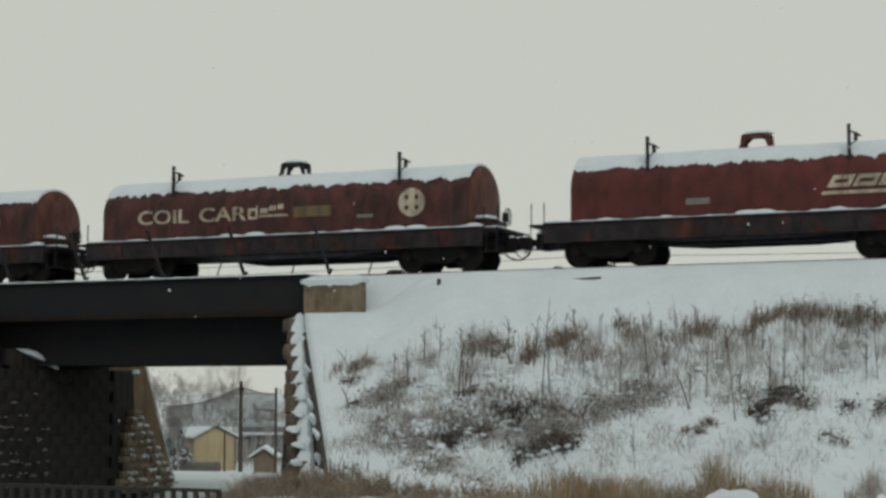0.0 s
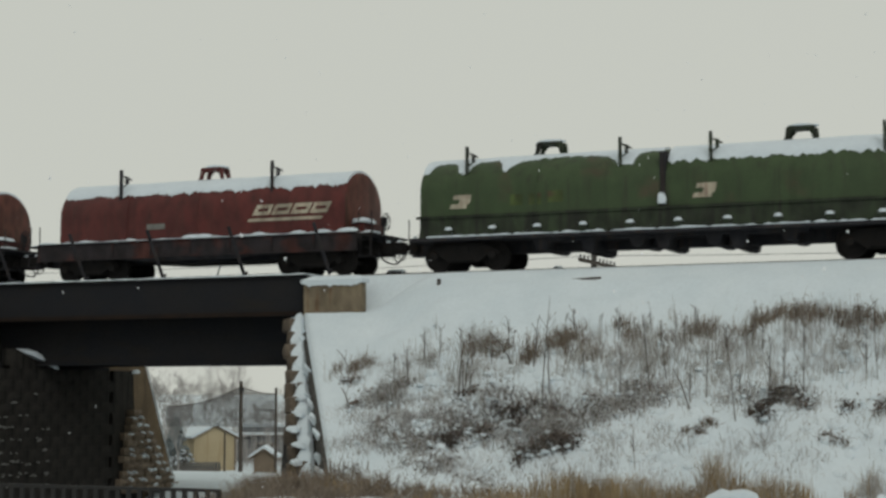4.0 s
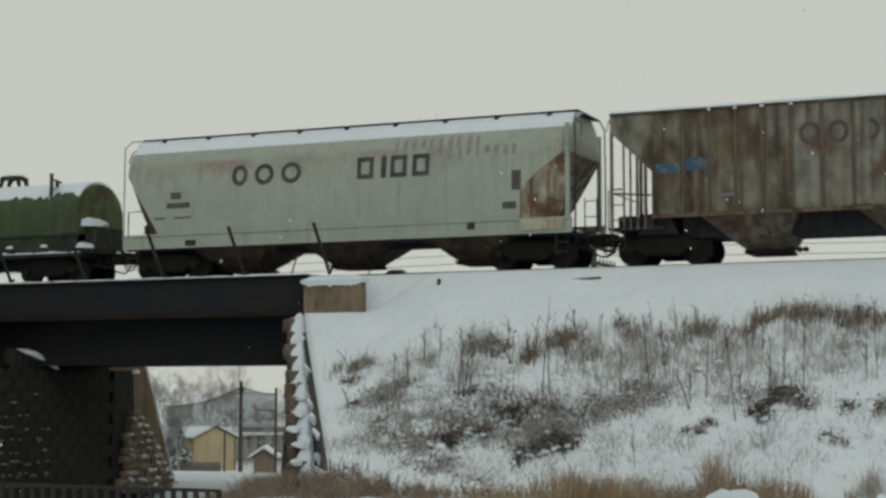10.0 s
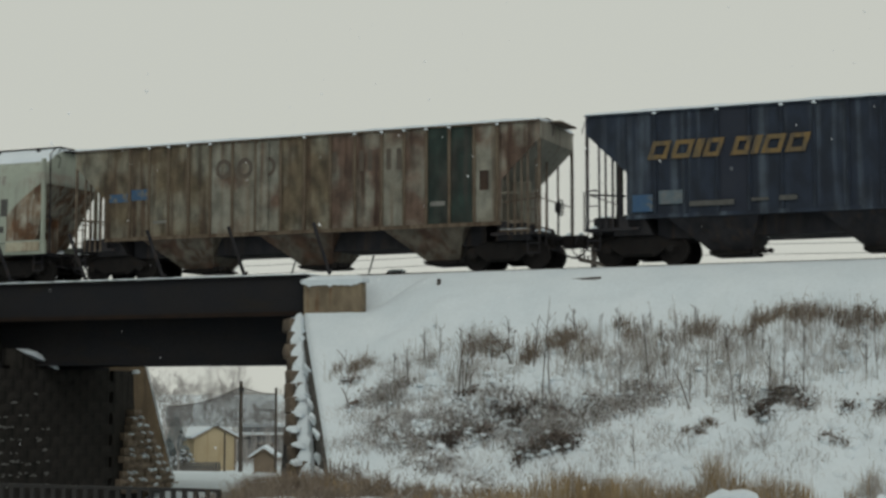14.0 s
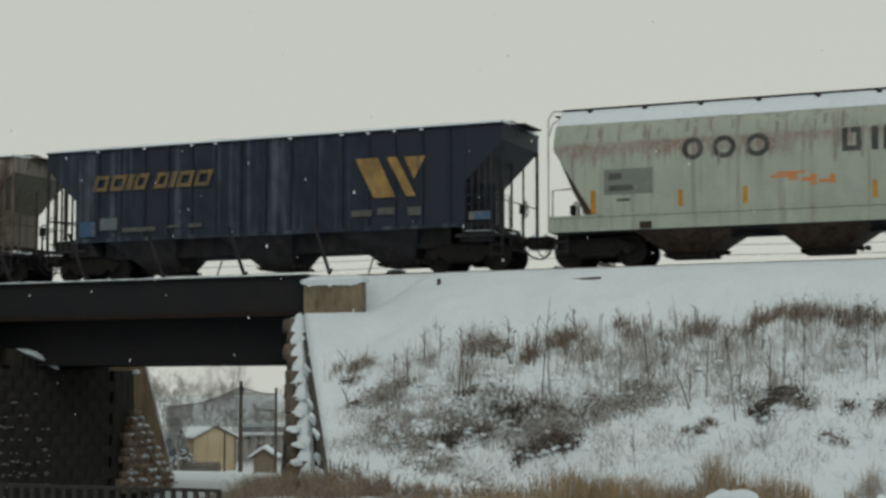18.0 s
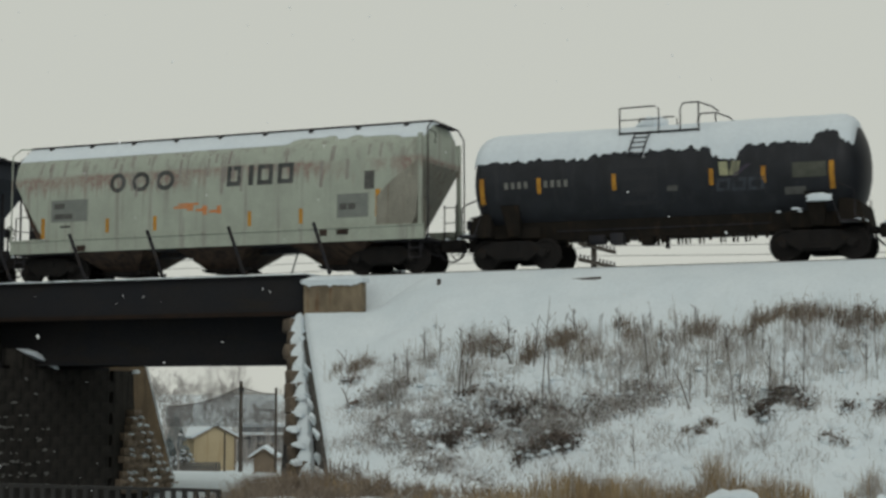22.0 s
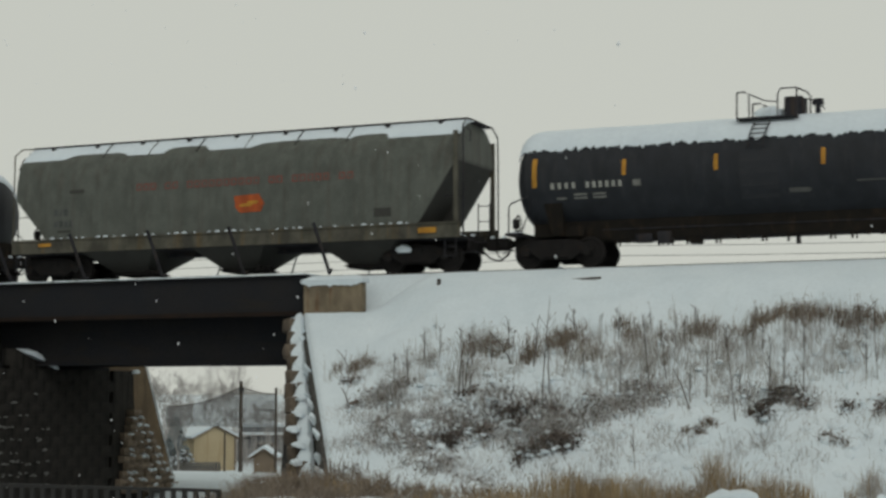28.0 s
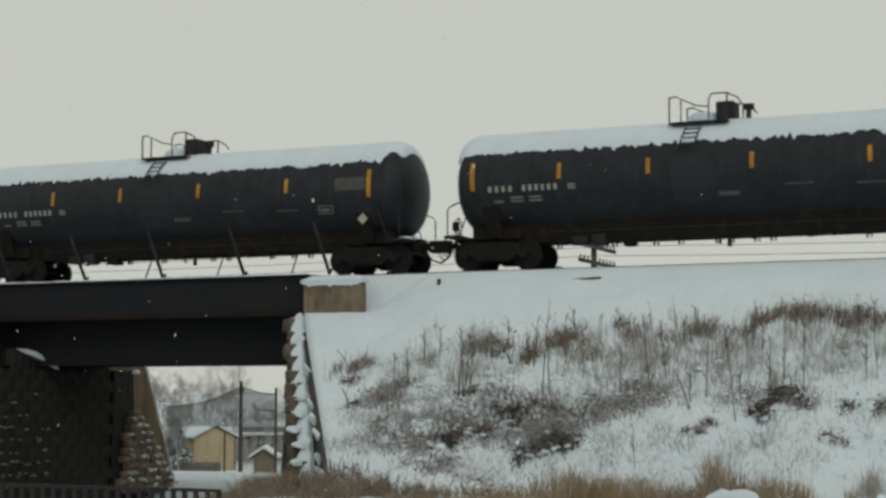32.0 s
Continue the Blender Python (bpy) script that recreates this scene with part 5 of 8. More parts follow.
        part("end_ladder", lad, BLACK, car)
        part("grab_rail", Shape().tube([(xe + sg * 0.1, -1.3, 1.0), (xe + sg * 0.1, -1.3, 2.3), (xe - sg * 0.5, -1.3, 2.32)], 0.024, 5), BLACK, car)
        part("roof_step", Shape().box(min(xe, xe + sg * 0.3), max(xe, xe + sg * 0.22), -0.5, 0.8, 4.67, 4.70), BLACK, car)
    brake_wheel(car, x0 + 0.5, -0.9, 1.72, 0.25)
    end_dress(car, xl, xr, x0, x1, 1.065)
    # roof walkway and brackets
    w = Shape().box(x0, x1, -0.66, 0.66, 4.805, 4.838)
    wk = part("roof_walkway", w, BLACK, car)
    br = Shape().hexa([(-0.03, -0.78, 4.67), (0.07, -0.78, 4.67), (0.07, -0.66, 4.67), (-0.03, -0.66, 4.67)], [(-0.11, -0.70, 4.805), (0.09, -0.70, 4.805), (0.09, -0.55, 4.805), (-0.11, -0.55, 4.805)]).mesh("bracket")
    for i in range(9):
        part("bracket", br, BLACK, wk, m=pose(x0 + 0.9 + (x1 - x0 - 1.8) * i / 8, 0, 0))
    part("roof_hatch", Shape().box(x0 + 0.8, x1 - 0.8, -0.25, 0.25, 4.68, 4.77), paint, car)
    # roof snow
    s, n = Shape(), 150
    rr = []
    for i in range(n + 1):
        x = x0 + 0.02 + (x1 - x0 - 0.04) * i / n
        low = 4.24 + 0.012 * fbm(x * 3, xc)
        for c, wd, up in snow_bare:
            low += up * max(0.0, 1 - ((x - c) / wd) ** 6) * (1 + 0.1 * fbm(x * 4, xc + 1))
        yl = float(np.interp(low, [4.22, 4.47, 4.66], [1.27, 0.98, 0.6]))
        tk = 0.05
        rr.append([(x, -yl - 0.01, low), (x, -yl + 0.02, low + tk), (x, -0.8 * yl, float(np.interp(0.8 * yl, [0.6, 0.98, 1.27], [4.66, 4.47, 4.22])) + tk), (x, -0.62, 4.735 + tk), (x, -0.3, 4.745 + tk), (x, 0.6, 4.70 + tk), (x, 1.2, 4.32 + tk), (x, 1.25, 4.2), (x, 0, 4.6)])
    s.loft(rr)
    part("roof_snow", s, SNOW_CAR, car, "snow on the sloping roof")
    L = x1 - x0
    mid = (x0 + x1) / 2
    for c, half in ((mid - 0.252 * L, 1.42), (mid + 0.006 * L, 1.38), (mid + 0.287 * L, 1.42)):
        bay(c - half, c + half, c - 0.62, c + 0.62, 1.0, 0.32, bay_paint, car)
    for x in trucks:
        add_truck(car, x)
    add_couplers(car, xl, xr)
    return car


def hopper_pale():
    xc = 21.8
    x = lambda s: s - xc
    car = smooth_hopper("pale grey-green covered hopper with rust-stained ends", xc, x(13.1), x(30.5), x(14.2), x(29.85), (x(15.60), x(28.4)), PALE, PALE, PALE_RUST, HOPPER_RUST)
    s = Shape()
    for a, b in ((18.27, 18.86), (19.12, 19.82), (20.09, 20.83), (22.82, 23.4), (23.66, 23.84), (23.98, 24.55), (24.74, 25.32)):
        s = Shape()
        if a < 22:
            ring_mark(s, x(a), 2.94, x(b), 3.64, 0.15, CURVE)
            part("letter_block", s, DARK_INK, car, "charcoal oval lettering shape")
            continue
        if b - a > 0.3:
            frame_mark(s, x(a), 2.94, x(b), 3.64, 0.15, CURVE)
        else:
            decal(s, x(a), 2.94, x(b), 3.64, CURVE)
        part("letter_block", s, DARK_INK, car, "charcoal lettering block")
    bar_marks("stencil_panel", car, FAINT_INK, CURVE, [(x(15.95), 2.62, x(16.35), 2.85), (x(15.8), 2.32, x(16.7), 2.5), (x(15.3), 1.97, x(15.75), 2.03), (x(16.1), 1.97, x(16.75), 2.03)])
    bar_marks("stencil_panel", car, FAINT_INK, CURVE, [(x(28.05), 2.35, x(28.35), 2.95), (x(27.75), 1.78, x(28.2), 2.0)])
    r = random.Random(40)
    for start, n, top, drop in ((24.1, 10, 4.13, 0.42), (25.65, 9, 3.78, 0.34)):
        for i in range(n):
            a = x(start) + 0.30 * i + r.uniform(-0.03, 0.03)
            bar_marks("drip_stain", car, COMB, CURVE, [(a, top - drop * r.uniform(0.7, 1.2), a + r.uniform(0.09, 0.15), top)], "faint mauve drip stain")
    bar_marks("sill_patch", car, CREAM_SILL, profile_fn([(0, 1.655), (5, 1.655)]), [(x(28.35), 1.1, x(29.75), 1.42)], "cream repainted end of the sill")
    bar_marks("door_plate", car, HOPPER_RUST, profile_fn([(0, 1.62), (5, 1.62)]), [(x(16.55), 1.06, x(16.95), 1.25), (x(26.6), 1.2, x(26.85), 1.42)])


def hopper_streaked():
    xc = 75.4
    x = lambda s: s - xc
    car = smooth_hopper("streaked grey covered hopper with charcoal block lettering", xc, x(66.95), x(83.85), x(67.9), x(83.4), (x(69.10), x(81.9)), PALE_DIRTY, PALE_DIRTY, SLOPE_SMOOTH, HOPPER_RUST,
                        snow_bare=((x(79.4), 0.9, 0.20), (x(81.6), 1.0, 0.12), (x(80.5), 0.7, 0.1)))
    s = Shape()
    for a, b in ((71.87, 72.5), (72.75, 73.45), (73.7, 74.43), (76.44, 76.98), (77.25, 77.43), (77.58, 78.15), (78.33, 78.91)):
        s = Shape()
        if a < 75:
            ring_mark(s, x(a), 2.95, x(b), 3.62, 0.15, CURVE)
            part("letter_block", s, DARK_INK, car, "charcoal oval lettering shape")
            continue
        if b - a > 0.3:
            frame_mark(s, x(a), 2.95, x(b), 3.62, 0.15, CURVE)
        else:
            decal(s, x(a), 2.95, x(b), 3.62, CURVE)
        part("letter_block", s, DARK_INK, car, "charcoal lettering block")
    rd = random.Random(71)
    for i in range(34):
        a, top = rd.uniform(68.6, 82.0), rd.choice((4.16, 4.1, 3.62))
        bar_marks("drip_stain", car, COMB, CURVE, [(x(a), top - rd.uniform(0.25, 0.95), x(a) + rd.uniform(0.04, 0.11), top)], "grey drip stain")
    for a in (71.75, 73.64, 77.26, 79.14):
        bar_marks("reflector_stripe", car, YELLOW, CURVE, [(x(a), 1.62, x(a) + 0.13, 2.1)])
    bar_marks("reflector_stripe", car, YELLOW, CURVE, [(x(69.1), 1.5, x(69.25), 2.2)])
    bar_marks("reflector_stripe", car, YELLOW, CURVE, [(x(81.85), 1.75, x(82.02), 2.6)])
    bar_marks("spray_mark", car, SPRAY_ORANGE, CURVE, [(x(74.45), 2.30, x(75.0), 2.38), (x(74.6), 2.40, x(75.4), 2.47), (x(74.95), 2.22, x(75.2), 2.46), (x(75.3), 2.18, x(75.65), 2.27), (x(75.55), 2.06, x(75.72), 2.36), (x(75.8), 2.12, x(76.2), 2.20), (x(76.1), 2.08, x(76.25), 2.34)], "orange spray-painted scrawl")
    bar_marks("stencil_panel", car, SLATE_PANEL, CURVE, [(x(69.5), 2.05, x(71.0), 2.8)], "slate-grey repaint patch")
    bar_marks("stencil_panel", car, FAINT_INK, profile_fn([(0, 1.61), (5, 1.61)]), [(x(69.65), 2.5, x(70.05), 2.68), (x(69.65), 2.15, x(70.4), 2.32), (x(69.9), 1.85, x(70.3), 1.92)])
    bar_marks("stencil_panel", car, SLATE_PANEL, CURVE, [(x(80.5), 1.75, x(81.6), 2.5)])
    bar_marks("stencil_panel", car, FAINT_INK, profile_fn([(0, 1.61), (5, 1.61)]), [(x(80.6), 2.0, x(80.85), 2.2), (x(80.9), 2.0, x(81.15), 2.2)])
    bar_marks("stencil_panel", car, FAINT_INK, CURVE, [(x(81.45), 2.62, x(81.8), 3.2)])
    bar_marks("door_plate", car, HOPPER_RUST, profile_fn([(0, 1.63), (5, 1.63)]), [(x(70.6), 1.02, x(70.95), 1.22), (x(79.9), 1.2, x(80.15), 1.4), (x(80.5), 1.22, x(80.9), 1.38)])


def hopper_olive():
    xc = 106.67
    x = lambda s: s - xc
    # sloping ends and bays get the olive that carries their shade
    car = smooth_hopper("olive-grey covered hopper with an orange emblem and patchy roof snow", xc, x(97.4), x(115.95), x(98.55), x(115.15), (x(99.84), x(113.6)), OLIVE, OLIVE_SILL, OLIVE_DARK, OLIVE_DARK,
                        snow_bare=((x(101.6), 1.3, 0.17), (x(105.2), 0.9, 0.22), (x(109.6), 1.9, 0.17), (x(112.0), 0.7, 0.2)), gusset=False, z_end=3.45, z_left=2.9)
    s = Shape()
    r = random.Random(8)
    a = 103.5
    while a < 111.5:
        w = 0.22
        mark = Shape()
        frame_mark(mark, x(a), 2.98, x(a + w), 3.22, 0.055, CURVE)
        part("red_letter", mark, RED_INK, car)
        a += w + (0.06 if r.random() > 0.16 else 0.35)
    emb = Shape()
    outline = [(x(107.30), 2.62), (x(107.36), 2.22), (x(107.55), 2.06), (x(108.30), 2.08), (x(108.42), 2.34), (x(108.22), 2.66)]
    emb.add([(a, -CURVE(z) - 0.012, z) for a, z in outline] + [(a, -CURVE(z) + 0.02, z) for a, z in outline], [tuple(range(6)), tuple(reversed(range(6, 12)))] + [(i, (i + 1) % 6, (i + 1) % 6 + 6, i + 6) for i in range(6)])
    e = part("orange_emblem", emb, ORANGE, car, "orange-red emblem panel")
    mk = Shape()
    decal(mk, x(107.5), 2.26, x(107.95), 2.36, CURVE, 0.8, 0.018, 1)
    decal(mk, x(107.75), 2.34, x(108.15), 2.44, CURVE, 0.8, 0.018, 1)
    part("emblem_stripe", mk, YELLOW, e)
    bar_marks("stencil_panel", car, DARK_INK, CURVE, [(x(100.2), 2.26, x(100.36), 2.48), (x(100.43), 2.26, x(100.5), 2.48), (x(100.57), 2.26, x(100.75), 2.48)])
    bar_marks("stencil_panel", car, DARK_INK, CURVE, [(x(100.2) + 0.21 * i, 1.86, x(100.35) + 0.21 * i, 2.08) for i in range(4)])
    bar_marks("stencil_panel", car, OLIVE_DARK, CURVE, [(x(100.35), 1.68, x(100.9), 1.76), (x(100.8), 3.0, x(101.4), 3.14)])
    bar_marks("stencil_panel", car, OLIVE_DARK, CURVE, [(x(112.35), 1.72, x(112.95), 2.0)])
    bar_marks("sill_marks", car, YELLOW, profile_fn([(0, 1.66), (5, 1.66)]), [(x(99.6), 1.22, x(100.1), 1.33), (x(113.9), 1.15, x(114.5), 1.32)])
    for i in range(6):
        a = x(101.9) + 1.86 * i
        part("walkway_support", Shape().tube([(a, -1.27, 4.24), (a, -1.0, 4.50), (a, -0.64, 4.80)], 0.02, 5), OLIVE_DARK, car)
    dots = [snow_lump(0.09 + 0.03 * i, 0.08, 0.028 + 0.008 * i, 3 + i) for i in range(4)]
    for i in range(44):
        if r.random() < 0.82:
            part("snow_dot", r.choice(dots), SNOW_CAR, car, m=pose(x(100.2) + 0.31 * i + r.uniform(-0.06, 0.06), -1.625, 1.475))
    part("truck_snow", snow_lump(0.5, 0.2, 0.22, 8), SNOW_CAR, car, m=pose(x(113.2), -1.15, 0.62))
    return car


def ribbed_hopper(label, xc, xl, xr, x0, x1, trucks, ribs, panels, rib_paint, slope_paint, bay_paint, cage_paint, bays):
    """Covered hopper with flat ribbed sides; panels: a material for each field between the ribs."""
    car = new_car("covered_hopper", label, "freight car", xc)
    zb, zt = 1.42, 4.40
    s = Shape().box(x0 + 1.25, x1 - 1.25, -1.50, 1.50, zb, zt)
    s.prism_y([(x0, zt), (x0, 3.9), (x0 + 1.25, 2.7), (x0 + 1.25, zt)], -1.5, 1.5)
    s.prism_y([(x1, zt), (x1, 3.9), (x1 - 1.25, 2.7), (x1 - 1.25, zt)], -1.5, 1.5)
    part("body", s, slope_paint, car)
    edges = [x0 + 1.25] + [r for r in ribs if x0 + 1.3 < r < x1 - 1.3] + [x1 - 1.25]
    for i in range(len(edges) - 1):
        for sg in (-1, 1):
            p = Shape().box(edges[i] + 0.004, edges[i + 1] - 0.004, sg * 1.525 - 0.02, sg * 1.525 + 0.02, zb, zt)
            part("side_panel", p, panels[i % len(panels)], car)
    for sg in (-1, 1):
        for a, b in ((x0, x0 + 1.246), (x1, x1 - 1.246)):
            e = Shape().prism_y([(a, zt), (a, 3.9), (b, 2.7), (b, zt)], sg * 1.525 - 0.02, sg * 1.525 + 0.02)
            part("side_panel", e, panels[0] if a < b else panels[-1], car)
    rm = Shape().box(-0.045, 0.045, -1.61, -1.545, zb, zt)
    rm = rm.mesh("rib", bevel=0.012)
    rf = Shape().box(-0.045, 0.045, 1.545, 1.61, zb, zt).mesh("rib")
    notch = snow_lump(0.11, 0.08, 0.08, 15)
    for r in ribs:
        if x0 + 1.2 < r < x1 - 1.2:
            part("rib", rm, rib_paint, car, m=pose(r, 0, 0))
            part("rib", rf, rib_paint, car, m=pose(r, 0, 0))
            if int(r * 37) % 3:
                part("rib_snow", notch, SNOW_CAR, car, m=pose(r, -1.60, zt - 0.04))
    s = Shape()
    for sg in (-1, 1):
        s.box(x0, x1, sg * 1.57 - 0.05, sg * 1.57 + 0.05, zt, zt + 0.06)
        s.box(x0 + 1.25, x1 - 1.25, sg * 1.57 - 0.04, sg * 1.57 + 0.04, zb - 0.12, zb)
    part("top_chord", s, rib_paint, car)
    part("roof", Shape().prism_x([(-1.52, zt + 0.02), (0, zt + 0.16), (1.52, zt + 0.02)], x0 + 0.02, x1 - 0.02), slope_paint, car)
    n, rr = 140, []
    for i in range(n + 1):
        x = x0 + 0.03 + (x1 - x0 - 0.06) * i / n
        t = 0.06 + 0.03 * fbm(x * 1.3, xc)
        rr.append([(x, -1.64, zt + 0.05), (x, -1.60, zt + 0.06 + t), (x, 0, zt + 0.17 + t), (x, 1.60, zt + 0.06 + t), (x, 1.64, zt + 0.05), (x, 0, zt + 0.12)])
    part("roof_snow", Shape().loft(rr), SNOW_CAR, car, "even snow layer on the roof")
    part("roof_walkway", Shape().box(x0 + 0.2, x1 - 0.2, -0.25, 0.25, zt + 0.26, zt + 0.30), BLACK, car)
    part("roof_step", Shape().box(x1, x1 + 0.35, -0.6, 0.9, zt + 0.10, zt + 0.14), cage_paint, car)
    part("roof_step", Shape().box(x0 - 0.2, x0, -0.6, 0.6, zt + 0.10, zt + 0.14), cage_paint, car)
    # underframe and bays
    part("underframe", Shape().box(x0 + 2.0, x1 - 2.0, -0.9, 0.9, 0.76, zb), BLACK, car)
    for a, b, c in ((x0 - 0.05, xl + 0.7, x0 + 1.0), (x1 - 1.6, x1 - 1.996, x1 - 1.3)):
        part("end_platform", Shape().box(a, a + 1.65, -1.5, 1.5, 1.0, 1.08), BLACK, car)
        part("stub_sill", Shape().box(b, (x0 + 1.996) if b < 0 else xr - 0.7, -0.25, 0.25, 0.66, 0.996), BLACK, car)
        part("bolster_web", Shape().box(c, c + 0.3, -1.5, 1.5, 1.084, zb), BLACK, car)
        # Black box added to fill the gap above the truck with shade.
        part("bolster_housing", Shape().hexa([(c - 0.25, -1.25, 0.86), (c + 0.95, -1.25, 0.86), (c + 0.95, 1.25, 0.86), (c - 0.25, 1.25, 0.86)], [(c - 0.1, -1.4, zb - 0.02), (c + 0.7, -1.4, zb - 0.02), (c + 0.7, 1.4, zb - 0.02), (c - 0.1, 1.4, zb - 0.02)]), BLACK, car)
    for a, b, c, d in bays:
        bay(a, b, c, d, zb - 0.02, 0.34, bay_paint, car, 1.5, 0.6)
    # end cages of posts and ladders
    for sg, xe in ((-1, x0), (1, x1)):
        for y in (-1.5, 1.5):
            for dx in (0.03, 0.40, 0.60, 0.82, 1.04) if y < 0 else (0.03, 0.5):
                top = 3.9 - max(0.0, dx - 0.03) * 0.96
                w = 0.045 if dx < 0.1 else 0.026
                part("end_post", Shape().box(xe - sg * dx - w, xe - sg * dx + w, y - 0.03, y + 0.03, 1.0, top + 0.02), cage_paint, car)
        for y in (-0.5, 0.45):
            part("end_post", Shape().box(xe - sg * 0.5 - 0.03, xe - sg * 0.5 + 0.03, y - 0.03, y + 0.03, 1.0, 3.45), cage_paint, car)
        lad = Shape()
        for i in range(3):
            lad.tube([(xe - sg * 0.03, -1.5, 1.3 + 0.45 * i), (xe - sg * 0.40, -1.5, 1.3 + 0.45 * i)], 0.018, 5)
        lad.tube([(xe - sg * 0.05, -1.5, 2.1), (xe - sg * 0.05, 1.5, 2.1)], 0.02, 5)
        part("end_ladder", lad, cage_paint, car)
        part("grab_rail", Shape().tube([(xe + sg * 0.12, -1.35, 1.0), (xe + sg * 0.12, -1.35, 2.2), (xe - sg * 0.25, -1.35, 2.25)], 0.024, 5), cage_paint, car)
        part("slope_brace", Shape().tube([(xe - sg * 0.1, -1.45, 2.1), (xe - sg * 1.2, -1.45, 2.0)], 0.03, 5), cage_paint, car)
    part("end_panel", Shape().box(x1 - 1.3, x1 - 0.35, -1.48, -1.44, 1.35, 1.45).box(x1 - 1.3, x1 - 0.35, -1.48, -1.44, 2.25, 2.32).box(x1 - 1.25, x1 - 0.6, -0.7, -0.66, 1.08, 2.7), panels[-2], car)
    brake_wheel(car, x1 + 0.05, 0.2, 1.95, 0.25)
    part("brake_box", Shape().box(x0 + 0.15, x0 + 0.75, -1.3, -0.8, 1.084, 1.42), BLACK, car, bevel=0.03)
    part("box_snow", snow_lump(0.5, 0.4, 0.05, 33), SNOW_CAR, car, m=pose(x0 + 0.45, -1.05, 1.42))
    part("side_platform", Shape().box(x1 - 1.3, x1 - 0.4, -1.56, -1.2, 1.10, 1.16), CAGE_RUST if cage_paint is not BLACK else BLACK, car)
    part("platform_snow", ledge_snow(x1 - 1.28, x1 - 0.42, -1.55, -1.25, 1.16, 0.04, 3.0), SNOW_CAR, car)
    end_dress(car, xl, xr, x0, x1, 1.085)
    for x in trucks:
        add_truck(car, x)
    add_couplers(car, xl, xr)
    return car


SIDE = profile_fn([(0, 1.546), (5, 1.546)])
SIDE_OUT = profile_fn([(0, 1.612), (5, 1.612)])


def hopper_rusty():
    xc = 39.55
    x = lambda s: s - xc
    ribs = [x(r) for r in (33.37, 34.14, 34.90, 35.67, 36.51, 37.35, 38.23, 39.14, 40.01, 40.94, 41.81, 42.75, 43.52, 44.28, 45.05, 45.88, 46.64)]
    pans = [RUST, RUST, RUST, RUST, RUST, RUST_PALE, RUST_PALE, RUST_PALE, RUST, RUST, RUST_RED, RUST_RED, RUST_PALE, RUST_RED, TEAL, TEAL, RUST_PALE, RUST_RED]
    car = ribbed_hopper("rust-stained ribbed covered hopper with ghosted lettering", xc, x(30.5), x(48.6), x(31.15), x(48.0), (x(32.56), x(46.6)), ribs, pans, RUST_RIB, SLOPE_SMOOTH, RUST_BAY, CAGE_RUST,
                        ((x(33.73), x(36.6), x(34.98), x(36.1)), (x(38.2), x(41.0), x(39.45), x(40.55)), (x(42.65), x(45.5), x(43.9), x(45.0))))
    s = Shape()
    for a, w in ((36.7, 0.62), (37.5, 0.6), (38.35, 0.6)):
        s = Shape()
        ring_mark(s, x(a), 3.2, x(a) + w, 3.86, 0.13, SIDE)
        part("ghost_letter", s, GHOST_INK, car, "ghosted dark oval")
    bar_marks("ghost_letter", car, GHOST_INK, SIDE, [(x(a), 3.2, x(a) + 0.16, 3.86) for a in (41.0, 41.95, 42.25, 42.9, 43.25)], "ghosted dark lettering bar")
    bar_marks("spray_mark", car, BLUE_INK, SIDE, [(x(32.55), 2.62, x(33.3), 2.9), (x(33.42), 2.66, x(34.08), 3.02)], "blue sprayed patch")
    bar_marks("dark_plate", car, HOPPER_RUST, SIDE, [(x(46.05), 2.4, x(46.35), 3.0)])
    bar_marks("pale_patch", car, RUST_PALE, SIDE_OUT, [(x(38.28), 1.45, x(38.7), 4.3)], "pale grey strip of bare paint")
    bar_marks("stencil_panel", car, GREY_INK, SIDE, [(x(34.3), 1.85, x(34.85), 1.95), (x(44.4), 1.98, x(44.9), 2.12)])


